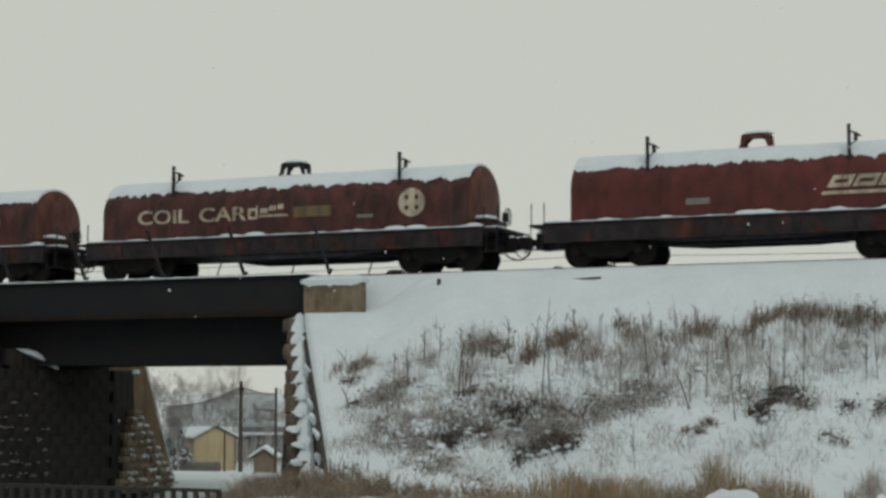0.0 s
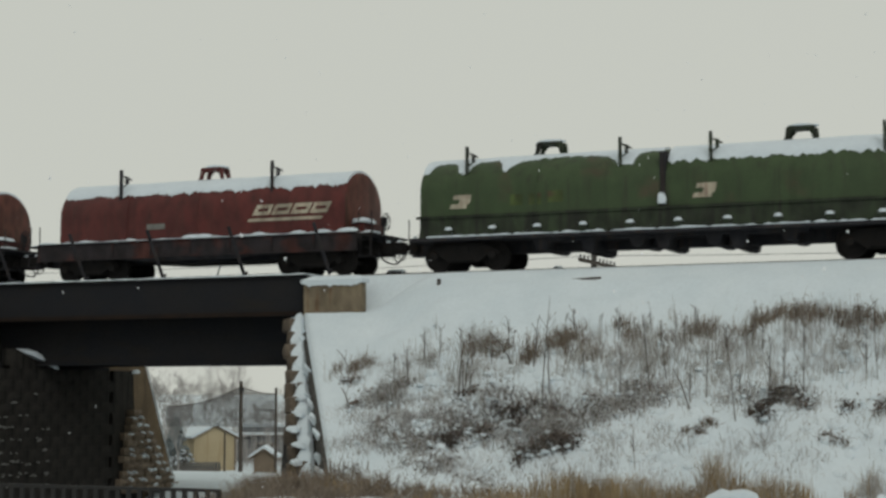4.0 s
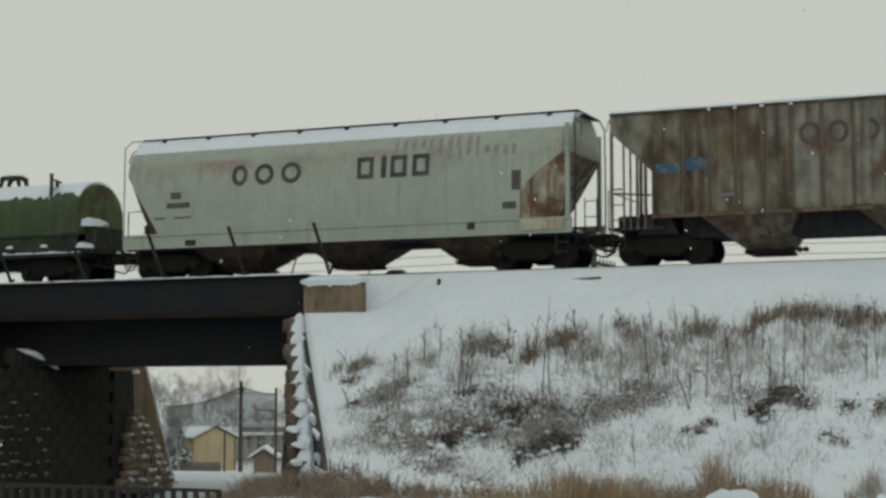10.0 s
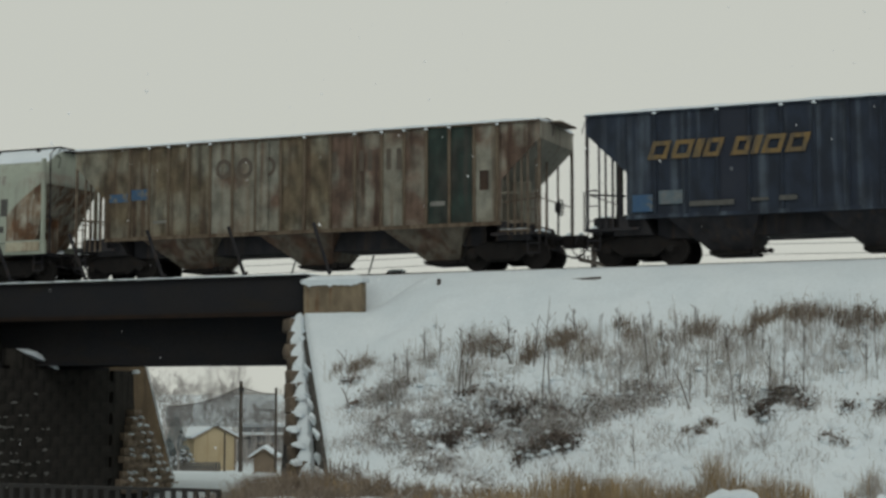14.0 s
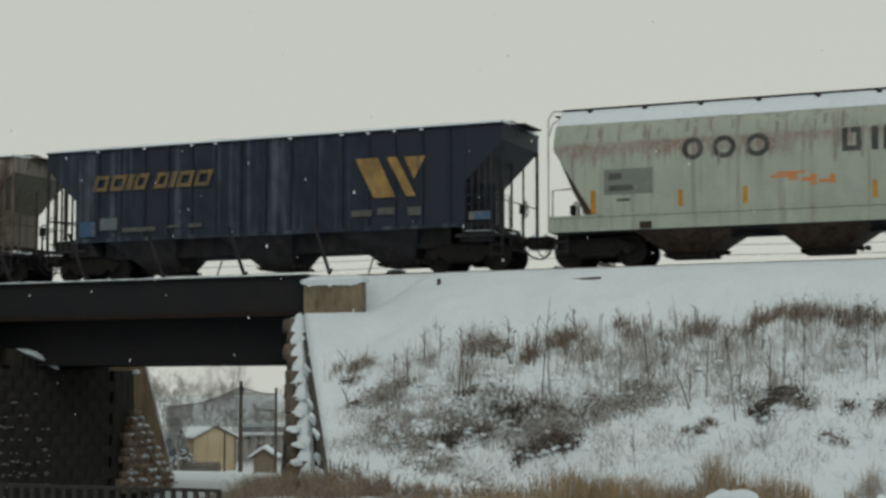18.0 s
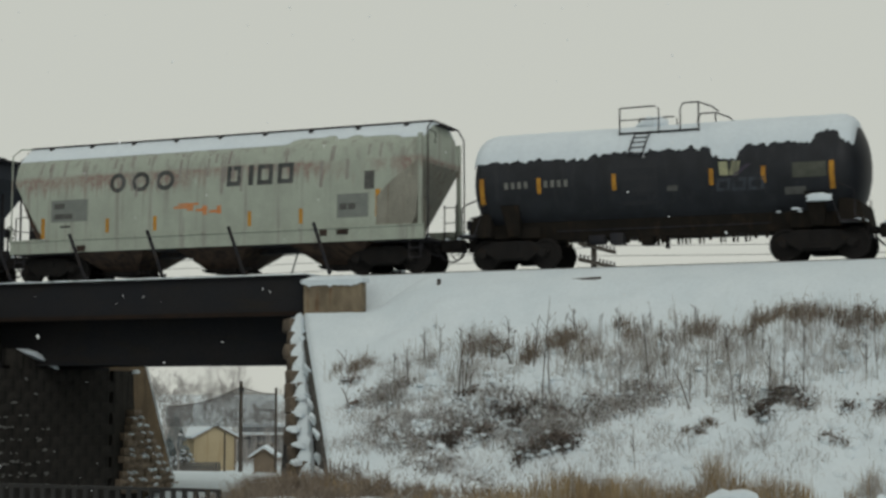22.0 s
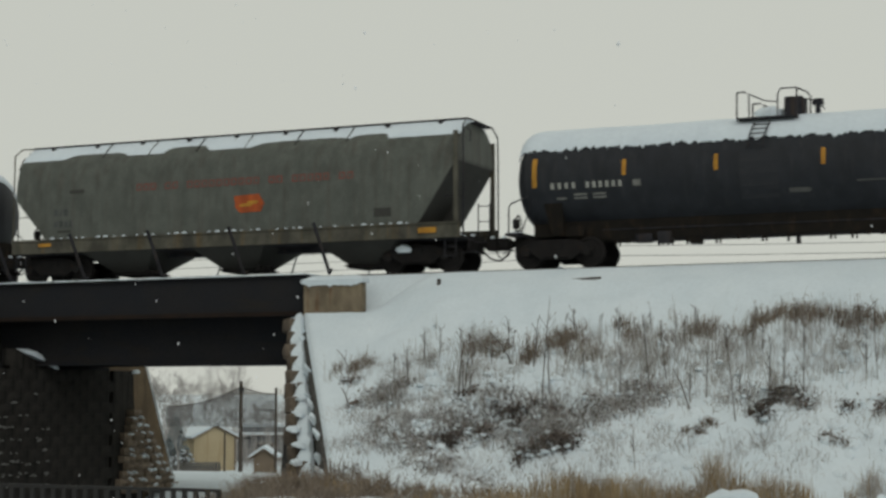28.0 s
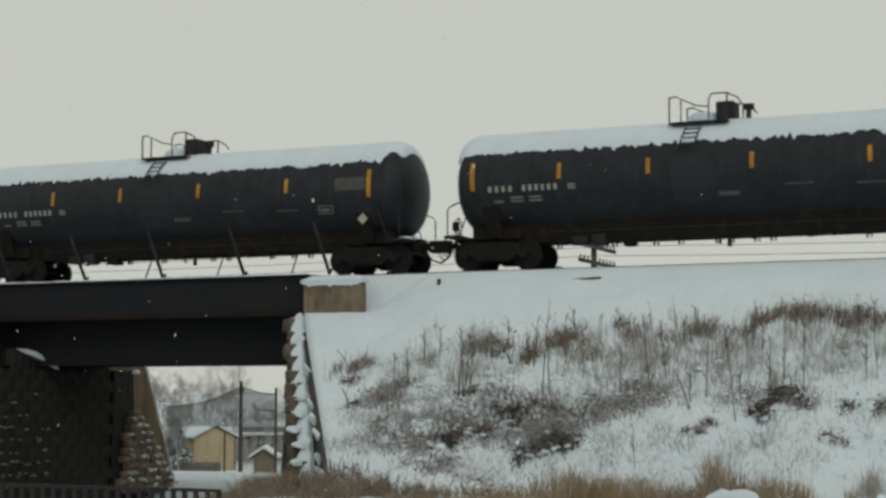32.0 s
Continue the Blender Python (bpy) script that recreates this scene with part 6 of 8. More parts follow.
def hopper_navy():
    xc = 57.78
    x = lambda s: s - xc
    ribs = [x(50.65 + 0.925 * i) for i in range(17)]
    pans = [NAVY, NAVY, NAVY, NAVY_DARK, NAVY, NAVY, NAVY, NAVY, NAVY, NAVY, NAVY, NAVY, NAVY_DARK, NAVY_DARK, NAVY_DARK, NAVY_DARK]
    car = ribbed_hopper("dark navy ribbed covered hopper with gold emblem", xc, x(48.6), x(66.95), x(49.45), x(66.3), (x(50.93), x(64.8)), ribs, pans, NAVY, NAVY_DARK, BLACK, BLACK,
                        ((x(51.8), x(54.6), x(53.0), x(54.15)), (x(56.2), x(59.0), x(57.4), x(58.55)), (x(60.5), x(63.4), x(61.75), x(62.95))))
    word_marks("gold_lettering", car, GOLD_DIM, SIDE_OUT, x(51.3), x(56.0), 3.02, 3.55, (1, 1, 0.4, 0.85, -0.35, 0.85, 0.4, 1, 1), 0.13, 0.35, "weathered gold slanted lettering shapes")
    e = Shape().prism_y([(x(61.32), 3.58), (x(62.12), 3.58), (x(62.72), 2.32), (x(61.98), 2.32)], -1.622, -1.60)
    part("gold_emblem", e, GOLD, car, "gold slanted emblem bars")
    e = Shape().prism_y([(x(62.42), 3.58), (x(62.75), 3.58), (x(63.42), 2.32), (x(63.1), 2.32)], -1.622, -1.60)
    part("gold_emblem", e, GOLD, car)
    e = Shape().prism_y([(x(63.02), 3.56), (x(63.75), 3.56), (x(63.36), 2.85)], -1.622, -1.60)
    part("gold_emblem", e, GOLD, car)
    bar_marks("stencil_panel", car, FAINT_INK, SIDE_OUT, [(x(61.2), 1.75, x(61.9), 1.95), (x(62.1), 1.78, x(62.7), 2.0)])
    bar_marks("stencil_panel", car, FAINT_INK, SIDE_OUT, [(x(63.15), 1.72, x(63.6), 1.98), (x(52.6), 1.6, x(53.9), 1.75), (x(54.4), 1.68, x(54.9), 1.76), (x(55.2), 1.66, x(55.7), 1.8)])
    bar_marks("spray_mark", car, BLUE_INK, SIDE_OUT, [(x(50.9), 1.5, x(51.5), 2.0), (x(65.2), 1.5, x(65.9), 1.75)])
    bar_marks("pale_patch", car, SLATE_BLUE, SIDE_OUT, [(x(51.7), 1.7, x(52.4), 2.1)])


# -- tank cars --
def tank_car(label, xc, xl, xr, sl, sr, R, cz, trucks, a_snow, seed, plat, box, stripes, end_stripes, bare=(), drop=0.0):
    car = new_car("tank_car", label, "freight car", xc)
    n = 40

    def ring(x, k):
        return [(x, R * k * math.sin(2 * math.pi * j / n), cz + R * k * math.cos(2 * math.pi * j / n)) for j in range(n)]
    head = [(math.sin(t), math.cos(t)) for t in [math.pi / 2 * i / 8 for i in range(9)]]
    d = R / 2
    rings = [ring(sl - d * c, max(s, 0.02)) for s, c in head] + [ring(sr + d * c, max(s, 0.02)) for s, c in reversed(head)]
    tank = part("tank", Shape().loft(rings), TANK, car, smooth=True)
    for x in (sl, sr, sl + (sr - sl) * 0.33, sl + (sr - sl) * 0.66):
        part("weld_band", Shape().loft([ring(x - 0.03, 1.004), ring(x + 0.03, 1.004)]), TANK, tank, smooth=True)
    part("snow_cover", round_snow(sl - d * 0.72, sr + d * 0.62, R, cz, R, a_snow, a_snow, seed, 3.4, 0.08, d * 0.8, bare), SNOW_CAR, car, "ragged-edged snow cover", smooth=True)
    # jacket saddle below the manway, platform, ladder, hand rails
    p0, p1 = plat
    ztop = cz + R
    zp = ztop - 0.06 - 0.4 * drop
    for sg in (-1, 1):
        pf = part("platform", Shape().box(p0, p1, min(sg * 0.6, sg * 1.05), max(sg * 0.6, sg * 1.05), zp - 0.05, zp), BLACK, car)
        g, y = Shape(), sg * 1.02
        g.tube([(p0, y, zp - 0.1), (p0, y, zp + 0.72), (p0 + 0.04, y, zp + 0.74)], 0.028, 6)
        w = 0.35 if box else 1.2
        g.tube([(p0 + w, y, zp - 0.1), (p0 + w, y, zp + 0.66), (p0 + w - 0.12, y, zp + 0.75), (p0, y, zp + 0.74)], 0.024, 6)
        g.tube([(p1, y, zp - 0.1), (p1, y, zp + 0.75)], 0.028, 6)
        g.tube([(p1 - 0.55, y, zp - 0.05), (p1 - 0.55, y, zp + 0.62), (p1 - 0.45, y, zp + 0.78), (p1, y, zp + 0.78), (p1 + (0.3 if box else 0.4), y, zp + 0.62), (p1 + (0.42 if box else 0.6), y, zp + 0.45)], 0.024, 6)
        if box:
            g.tube([(p0 + 0.35, y, zp + 0.68), (p0 + 0.8, y, zp + 0.46), (p0 + 1.2, y, zp + 0.40)], 0.02, 5)
        else:
            g.tube([(p0, y, zp + 0.38), (p0 + 1.2, y, zp + 0.36)], 0.018, 5)
        part("hand_rail", g, BLACK, pf)
    pl = p0 + 0.72
    part("manway", Shape().tube([(pl, 0, ztop - 0.05), (pl, 0, ztop + 0.16)], 0.26, 16), TANK_DULL, car)
    part("manway_snow", snow_lump(0.95, 0.95, 0.34, int(seed)), SNOW_CAR, car, m=pose(pl, 0, ztop + 0.0))
    if box:
        b = Shape().box(box - 0.28, box + 0.28, -0.35, 0.35, ztop - 0.05, ztop + 0.60)
        vb = part("valve_housing", b, BLACK, car, bevel=0.04)
        v = Shape().tube([(box + 0.7, -0.3, ztop - 0.1), (box + 0.7, -0.3, ztop + 0.3)], 0.08, 8).tube([(box + 0.7, -0.3, ztop + 0.3), (box + 0.7, -0.3, ztop + 0.46)], 0.17, 8)
        part("relief_valve", v, BLACK, vb)
    lad = Shape()
    for dx in (-0.22, 0.22):
        lad.tube([(pl + dx - 0.12 * i / 6, -(R + 0.1) * math.sin(radians(36 + 7 * i)), cz + (R + 0.1) * math.cos(radians(36 + 7 * i))) for i in range(6)], 0.024, 5)
    for i in range(5):
        a = radians(40 + 7 * i)
        lad.tube([(pl - 0.24 - 0.016 * i, -(R + 0.1) * math.sin(a), cz + (R + 0.1) * math.cos(a)), (pl + 0.22 - 0.016 * i, -(R + 0.1) * math.sin(a), cz + (R + 0.1) * math.cos(a))], 0.018, 5)
    part("side_ladder", lad, BLACK, car)
    surf = lambda z: math.sqrt(max(0.05, R * R - (z - cz) ** 2))
    bar_marks("jacket_patch", car, TANK_DULL, surf, [(pl - 0.55, cz - 0.9, pl + 0.55, cz + 0.5)], "dull black jacket patch under the ladder")
    for a in stripes:
        bar_marks("reflector_stripe", car, YELLOW, surf, [(a - 0.06, cz - 0.05 - drop, a + 0.06, cz + 0.42 - drop)])
    for a in end_stripes:
        bar_marks("reflector_stripe", car, YELLOW, surf, [(a - 0.07, cz - 0.30 - drop, a + 0.07, cz + 0.58 - 1.25 * drop)])
    # stub sills, saddles, running gear
    for a, b in ((xl + 0.7, sl + 1.6), (sr - 1.6, xr - 0.7)):
        part("stub_sill", Shape().box(a, b, -0.28, 0.28, 0.66, 1.06), BLACK, car)
    for a in (xl + 0.75, xr - 1.25):
        part("end_platform", Shape().box(a, a + 0.5, -1.45, 1.45, 0.98, 1.06), BLACK, car)
    for x in trucks:
        sad = Shape().hexa([(x - 0.18, -0.9, 0.98), (x + 0.18, -0.9, 0.98), (x + 0.18, 0.9, 0.98), (x - 0.18, 0.9, 0.98)], [(x - 0.3, -1.35, cz - 0.75), (x + 0.3, -1.35, cz - 0.75), (x + 0.3, 1.35, cz - 0.75), (x - 0.3, 1.35, cz - 0.75)])
        sad.hexa([(x - 0.8, -0.8, 0.95), (x + 0.8, -0.8, 0.95), (x + 0.8, 0.8, 0.95), (x - 0.8, 0.8, 0.95)], [(x - 0.8, -0.8, cz - 1.2), (x + 0.8, -0.8, cz - 1.2), (x + 0.8, 0.8, cz - 1.2), (x - 0.8, 0.8, cz - 1.2)])
        part("saddle", sad, TANK_GRIME, car)
    for sg, xe in ((-1, xl + 0.85), (1, xr - 0.85)):
        for y in (-1.4, 1.4):
            h = Shape()
            h.tube([(xe, y, 1.02), (xe, y, 1.85), (xe - sg * 0.08, y, 1.95), (xe - sg * 0.75, y, 2.2)], 0.024, 6)
            h.tube([(xe - sg * 0.4, y, 1.02), (xe - sg * 0.75, y, 2.0)], 0.02, 5)
            part("end_hand_rail", h, BLACK, car)
        part("platform_snow", snow_lump(0.5, 0.8, 0.08, int(abs(xe) * 7)), SNOW_CAR, car, m=pose(xe, -0.8, 1.06))
    brake_wheel(car, xl + 0.75, -0.3, 1.45, 0.26)
    gear = Shape().tube([((sl + sr) / 2 - 0.0, 0, cz - R + 0.1), ((sl + sr) / 2, 0, cz - R - 0.18)], 0.45, 14).tube([((sl + sr) / 2, 0, cz - R - 0.1), ((sl + sr) / 2, 0, 0.55)], 0.07, 8)
    gear.tube([((sl + sr) / 2 - 0.25, -0.2, cz - R - 0.05), ((sl + sr) / 2 - 0.25, -0.2, 0.62)], 0.04, 6)
    part("bottom_outlet", gear, BLACK, car)
    pipe = Shape().tube([(sl + 2.0, -0.5, cz - R - 0.08), (sr - 2.0, -0.5, cz - R - 0.08)], 0.03, 6).tube([(sl + 2.0, -0.75, cz - R - 0.02), (sr - 2.0, -0.75, cz - R - 0.02)], 0.022, 6)
    part("brake_pipe", pipe, BLACK, car)
    belly = 0.26 if drop else 0.31
    part("belly_skid", Shape().hexa([(sl + 0.9, -0.62, cz - R - belly), (sr - 0.9, -0.62, cz - R - belly), (sr - 0.9, 0.62, cz - R - belly), (sl + 0.9, 0.62, cz - R - belly)],
                                    [(sl + 0.7, -0.88, cz - R + 0.32), (sr - 0.7, -0.88, cz - R + 0.32), (sr - 0.7, 0.88, cz - R + 0.32), (sl + 0.7, 0.88, cz - R + 0.32)]), TANK_GRIME, car)
    hang = Shape().box(-0.03, 0.03, -0.6, -0.54, cz - R - 0.52, cz - R - 0.22).box(0.10, 0.14, -0.6, -0.54, cz - R - 0.52, cz - R - 0.22).mesh("hanger")
    short = Shape().box(-0.04, 0.04, -0.6, -0.52, cz - R - 0.43, cz - R - 0.22).mesh("hanger")
    k, rnd = 19, random.Random(int(seed))
    for i in range(k):
        part("hanger", hang if rnd.random() < 0.5 else short, TANK_GRIME, car, m=pose(sl + 2.3 + (sr - sl - 4.6) * (i + rnd.uniform(-0.75, 0.75)) / (k - 1), 0, 0))
    part("valve_box", Shape().box(sl + 4.6, sl + 4.95, -0.60, -0.2, 0.62, cz - R - 0.2), TANK_GRIME, car, bevel=0.03)
    part("slack_adjuster", Shape().tube([(sr - 5.2, -0.6, 0.9), (sr - 4.0, -0.6, 0.86)], 0.05, 8).box(sr - 5.3, sr - 5.15, -0.60, -0.44, 0.7, cz - R - 0.2), TANK_GRIME, car)
    part("brake_cylinder", Shape().tube([(sl + 3.0, -0.55, 0.85), (sl + 3.5, -0.55, 0.85)], 0.17, 10).box(sl + 3.7, sl + 4.1, -0.8, -0.4, 0.66, 1.0), BLACK, car)
    for x in trucks:
        add_truck(car, x)
    add_couplers(car, xl, xr)
    return car, surf


def tank_short():
    ledge_bits = [snow_lump(0.3, 0.12, 0.06, 71), snow_lump(0.14, 0.1, 0.04, 72)]
    xc = 90.63
    x = lambda s: s - xc
    car, surf = tank_car("black tank car with short body, snow on top and patched paint", xc, x(83.85), x(97.4), x(85.55), x(96.05), 1.52, 2.66, (x(86.24), x(95.43)), 65, 51.0, (x(89.65), x(92.05)), None,
                         [x(87.25), x(89.6), x(92.52), x(94.03)], [x(85.4), x(95.95)], ((x(95.8), 0.4, 16), (x(92.95), 0.5, -14), (x(87.0), 2.6, -4)), 0.41)
    bar_marks("number_bar", car, GREY_INK, surf, [(x(a), 2.38, x(a) + 0.1, 2.58) for a in (86.15, 86.36, 86.57, 86.78, 87.42, 87.63, 87.84, 88.05)])
    bar_marks("stencil_panel", car, PANEL_GREY, surf, [(x(94.85), 2.3, x(95.8), 2.72)], "grey stencil panel")
    bar_marks("stencil_panel", car, FAINT_INK, surf, [(x(94.6), 1.85, x(95.2), 2.05), (x(91.2), 2.1, x(91.5), 2.25)])
    for a, lean in ((92.78, -0.10), (93.06, 0.16)):
        part("emblem_leaf", decal(Shape(), x(a), 2.46, x(a) + 0.25, 2.86, surf, lean), LEAF_INK, car, "faded yellow-green emblem leaf")
    part("emblem_stripe", decal(Shape(), x(93.10), 2.42, x(93.24), 2.76, surf, 1.3), VIOLET_INK, car, "faded violet emblem stripe")
    for a, w in ((92.64, 0.40), (93.10, 0.40), (93.56, 0.46)):
        sh = Shape()
        frame_mark(sh, x(a), 2.02, x(a) + w, 2.38, 0.09, surf, 0.12)
        part("emblem_block", sh, SLATE_INK, car, "washed-out slate emblem block")
    for a, z in ((94.42, 1.34), (94.9, 1.40), (95.02, 1.33)):
        part("shelf_snow", ledge_bits[0 if z > 1.35 else 1], SNOW_CAR, car, m=pose(x(a), -1.36, z))
    for sg, a in ((-1, x(85.55)), (1, x(96.05))):
        part("end_frame", Shape().hexa([(a, -1.15, 0.98), (a + sg * 0.72, -1.15, 0.98), (a + sg * 0.72, 1.15, 0.98), (a, 1.15, 0.98)],
                                       [(a, -1.15, 1.75), (a + sg * 0.60, -1.15, 1.62), (a + sg * 0.60, 1.15, 1.62), (a, 1.15, 1.75)]), TANK_GRIME, car, bevel=0.03)
    part("shelf_snow", snow_lump(0.75, 0.3, 0.2, 61), SNOW_CAR, car, m=pose(x(95.55), -1.42, 1.62))


def tank_long(x_left, label, seed):
    xc = x_left + 9.23
    x = lambda s: s - 125.18
    car, surf = tank_car(label, xc, -9.23, 9.22, x(117.57), x(132.95), 1.55, 2.68, (x(118.2), x(132.25)), 58, seed, (x(123.75), x(125.48)), x(125.25),
                         [x(120.48), x(123.23), x(126.29), x(129.59)], [x(117.68), x(132.54)], ((x(133.35), 0.45, 20),))
    bar_marks("number_bar", car, LETTER_GREY, surf, [(x(a), 2.31, x(a) + 0.10, 2.49) for a in (118.2, 118.42, 118.64, 118.86, 119.3, 119.5, 119.7, 119.9, 120.1, 120.3)])
    bar_marks("stencil_panel", car, GREY_INK, surf, [(x(118.35), 2.0, x(118.65), 2.06), (x(118.9), 2.0, x(119.3), 2.06), (x(119.5), 2.0, x(119.9), 2.06), (x(118.9), 2.1, x(119.3), 2.16), (x(119.5), 2.1, x(119.9), 2.16), (x(120.75), 2.3, x(120.98), 2.48)])
    bar_marks("stencil_panel", car, PANEL_GREY, surf, [(x(131.35), 2.62, x(132.42), 3.02)], "grey stencil panel")
    bar_marks("stencil_panel", car, GREY_INK, surf, [(x(130.75), 1.92, x(131.2), 1.95), (x(130.75), 2.15, x(131.2), 2.18), (x(130.72), 1.92, x(130.75), 2.18), (x(131.2), 1.92, x(131.23), 2.18), (x(130.8), 2.0, x(131.1), 2.08)])
    bar_marks("stencil_panel", car, FAINT_INK, surf, [(x(127.2), 2.12, x(128.0), 2.16), (x(129.2), 2.06, x(130.0), 2.10), (x(125.3), 1.9, x(125.9), 2.02)])
    dm = Shape().prism_y([(x(132.25), 1.8), (x(132.42), 1.62), (x(132.25), 1.44), (x(132.08), 1.62)], -1.40, -1.36)
    part("placard", dm, PLACARD, car, "diamond-shaped placard", m=pose(0, 0.04, 0.1))
    return car


coil_car_long(-51.635, "brown-red coil car with a snow-topped rounded hood")
coil_car_long(-35.335, "brown-red coil car with cream lettering and a snow-topped hood")
coil_car_short()
coil_car_green()
hopper_pale()
hopper_rusty()
hopper_navy()
hopper_streaked()
tank_short()
hopper_olive()
tank_long(115.95, "long black tank car with yellow stripes and snow on top", 61.0)
tank_long(134.34, "long black tank car with yellow stripes and a ragged snow cover", 67.0)


# ---- wayside things ----
wpost = thing("marker_post", "short dark marker post in the trackside snow", "post", m=pose(-19.15, -3.75, ground_z(-19.15, -3.75)))
part("post", Shape().box(-0.045, 0.045, -0.045, 0.045, -0.3, 0.16), TIMBER, wpost, bevel=0.01)
part("snow_cap", snow_lump(0.11, 0.11, 0.05, 2), SNOW, wpost, m=pose(0, 0, 0.16))
for (px, py, ln, rz) in ((-14.6, -3.75, 0.8, 4),):
    t = Shape().box(-ln / 2, ln / 2, -0.11, 0.11, -0.16, -0.01)
    solid("discarded_tie", t, POLE, "old tie half buried in trackside snow", "railway tie", bevel=0.015).matrix_basis = pose(px, py, ground_z(px, py) + 0.03, 0, -3, rz)
for (px, w, h) in ((-23.22, 0.30, 0.22), (-17.5, 0.14, 0.16)):
    b = thing("trackside_box", "small dark box with a snow cap behind the rails", "box", m=pose(px, 2.0, -0.16))
    part("box", Shape().box(-w, w, -0.2, 0.2, 0, h + 0.2), TRUCK, b, bevel=0.04)
    part("snow_cap", snow_lump(2 * w, 0.4, 0.09, 17), SNOW, b, m=pose(0, 0, h + 0.2))

# telegraph poles with cross arms and wires behind the embankment
WIRES_Y = 10.0


def telegraph_pole(x, top, seed):
    p = thing("telegraph_pole", "weathered timber telegraph pole with two cross arms of insulators", "pole", "telegraph line", m=pose(x, WIRES_Y, -6.9))
    part("pole", Shape().tube([(0, 0, -0.3), (0, 0, top + 6.9)], 0.15, 8, 0.11), POLE, p)
    for dz in (-0.42, -1.0):
        z = top + 6.9 + dz
        a = part("cross_arm", Shape().box(0.10, 0.20, -2.1, 2.1, z - 0.06, z + 0.06), POLE, p)
        for k in range(10):
            y = -1.98 + 0.44 * k
            part("insulator", Shape().tube([(0.15, y, z + 0.06), (0.15, y, z + 0.20)], 0.04, 6), WIRE, a)
        for y in (-1.98, 1.54) if dz > -0.5 else (-1.1,):
            w = Shape().tube([(0.15 + 42 * t / 8, y, z + 0.2 - 1.2 * (t / 8) * (1 - t / 8)) for t in range(9)], 0.011, 4)
            part("wire", w, WIRE, p)


for i in range(-4, 5):
    telegraph_pole(-18.93 + 42 * i, 1.98, i)


# ---- beyond the bridge opening ----
def gable_house(name, label, category, m, w, d, eave, peak, wall, n_boards=0):
    """A small gabled building: gable wall along local x, ridge along local y."""
    h = thing(name, label, category, m=m)
    s = Shape().prism_y([(-w / 2, -0.3), (w / 2, -0.3), (w / 2, eave), (0, peak), (-w / 2, eave)], 0, d)
    part("wall", s, wall, h)
    for sg in (-1, 1):
        r = Shape().hexa([(0, -0.25, peak + 0.02), (sg * (w / 2 + 0.25), -0.25, eave - 0.12), (sg * (w / 2 + 0.25), d + 0.25, eave - 0.12), (0, d + 0.25, peak + 0.02)],
                         [(0, -0.25, peak + 0.10), (sg * (w / 2 + 0.25), -0.25, eave - 0.04), (sg * (w / 2 + 0.25), d + 0.25, eave - 0.04), (0, d + 0.25, peak + 0.10)])
        rf = part("roof", r, BROWN_WALL, h)
        sn = Shape().hexa([(0, -0.27, peak + 0.104), (sg * (w / 2 + 0.27), -0.27, eave - 0.036), (sg * (w / 2 + 0.27), d + 0.27, eave - 0.036), (0, d + 0.27, peak + 0.104)],
                          [(0, -0.27, peak + 0.26), (sg * (w / 2 + 0.27), -0.27, eave + 0.10), (sg * (w / 2 + 0.27), d + 0.27, eave + 0.10), (0, d + 0.27, peak + 0.26)])
        part("roof_snow", sn, SNOW, rf)
    for i in range(n_boards):
        z = 0.25 + (eave - 0.3) * i / n_boards
        part("clapboard", Shape().box(-w / 2 - 0.015, w / 2 + 0.015, -0.02, 0.0, z, z + 0.03), wall, h)
    return h


garage = gable_house("garage", "yellow clapboard garage with a snow-covered gable roof", "garage", pose(-59.78, 50.5, -9.15, 0, 0, 54), 3.05, 4.6, 2.28, 3.02, YELLOW_WALL, 10)
part("corner_board", Shape().box(1.43, 1.55, -0.03, 0.08, 0, 2.3), BROWN_WALL, garage)
house = thing("long_house", "low blue-grey building with snow on two roof tiers", "house", m=pose(-66.2, 64.4, -9.6, 0, 0, 24))
part("wall", Shape().box(0, 14, 0, 8, -0.3, 2.45), GREY_WALL, house)
part("roof", Shape().box(-0.4, 14.4, -0.5, 8.4, 2.45, 2.5), BROWN_WALL, house)
part("roof_snow", Shape().box(-0.42, 14.42, -0.52, 8.42, 2.504, 2.68), SNOW, house)
part("wall", Shape().box(0.2, 13.8, 1.2, 7.4, 2.68, 3.12), GREY_WALL, house)
part("roof_snow", Shape().box(-0.1, 14.1, 0.9, 7.7, 3.12, 3.32), SNOW, house)
for i in range(4):
    wd = part("window", Shape().box(1.4 + 3.2 * i, 2.8 + 3.2 * i, -0.06, 0.02, 0.9, 1.9), BROWN_WALL, house)
    part("pane", Shape().box(1.5 + 3.2 * i, 2.7 + 3.2 * i, -0.075, -0.062, 1.0, 1.8), WINDOW_DARK, wd)
gable_house("shed", "small brown board shed with a snowy roof", "shed", pose(-50.25, 40.6, -9.1, 0, 0, 23), 1.25, 1.6, 1.4, 1.85, BROWN_WALL)
fence = thing("board_fence", "grey board fence in front of the garage", "fence", m=pose(-60.8, 46.4, -9.2, 0, 0, 30))
brd = Shape().box(-0.09, 0.09, -0.02, 0.02, -0.1, 0.75).mesh("fence_board")
for i in range(16):
    part("fence_board", brd, FENCE_BOARD, fence, m=pose(0.3 + 0.2 * i, 0, 0.02 * (i % 3)))
part("fence_rail", Shape().box(0.2, 3.5, 0.02, 0.07, 0.35, 0.45), FENCE_BOARD, fence)
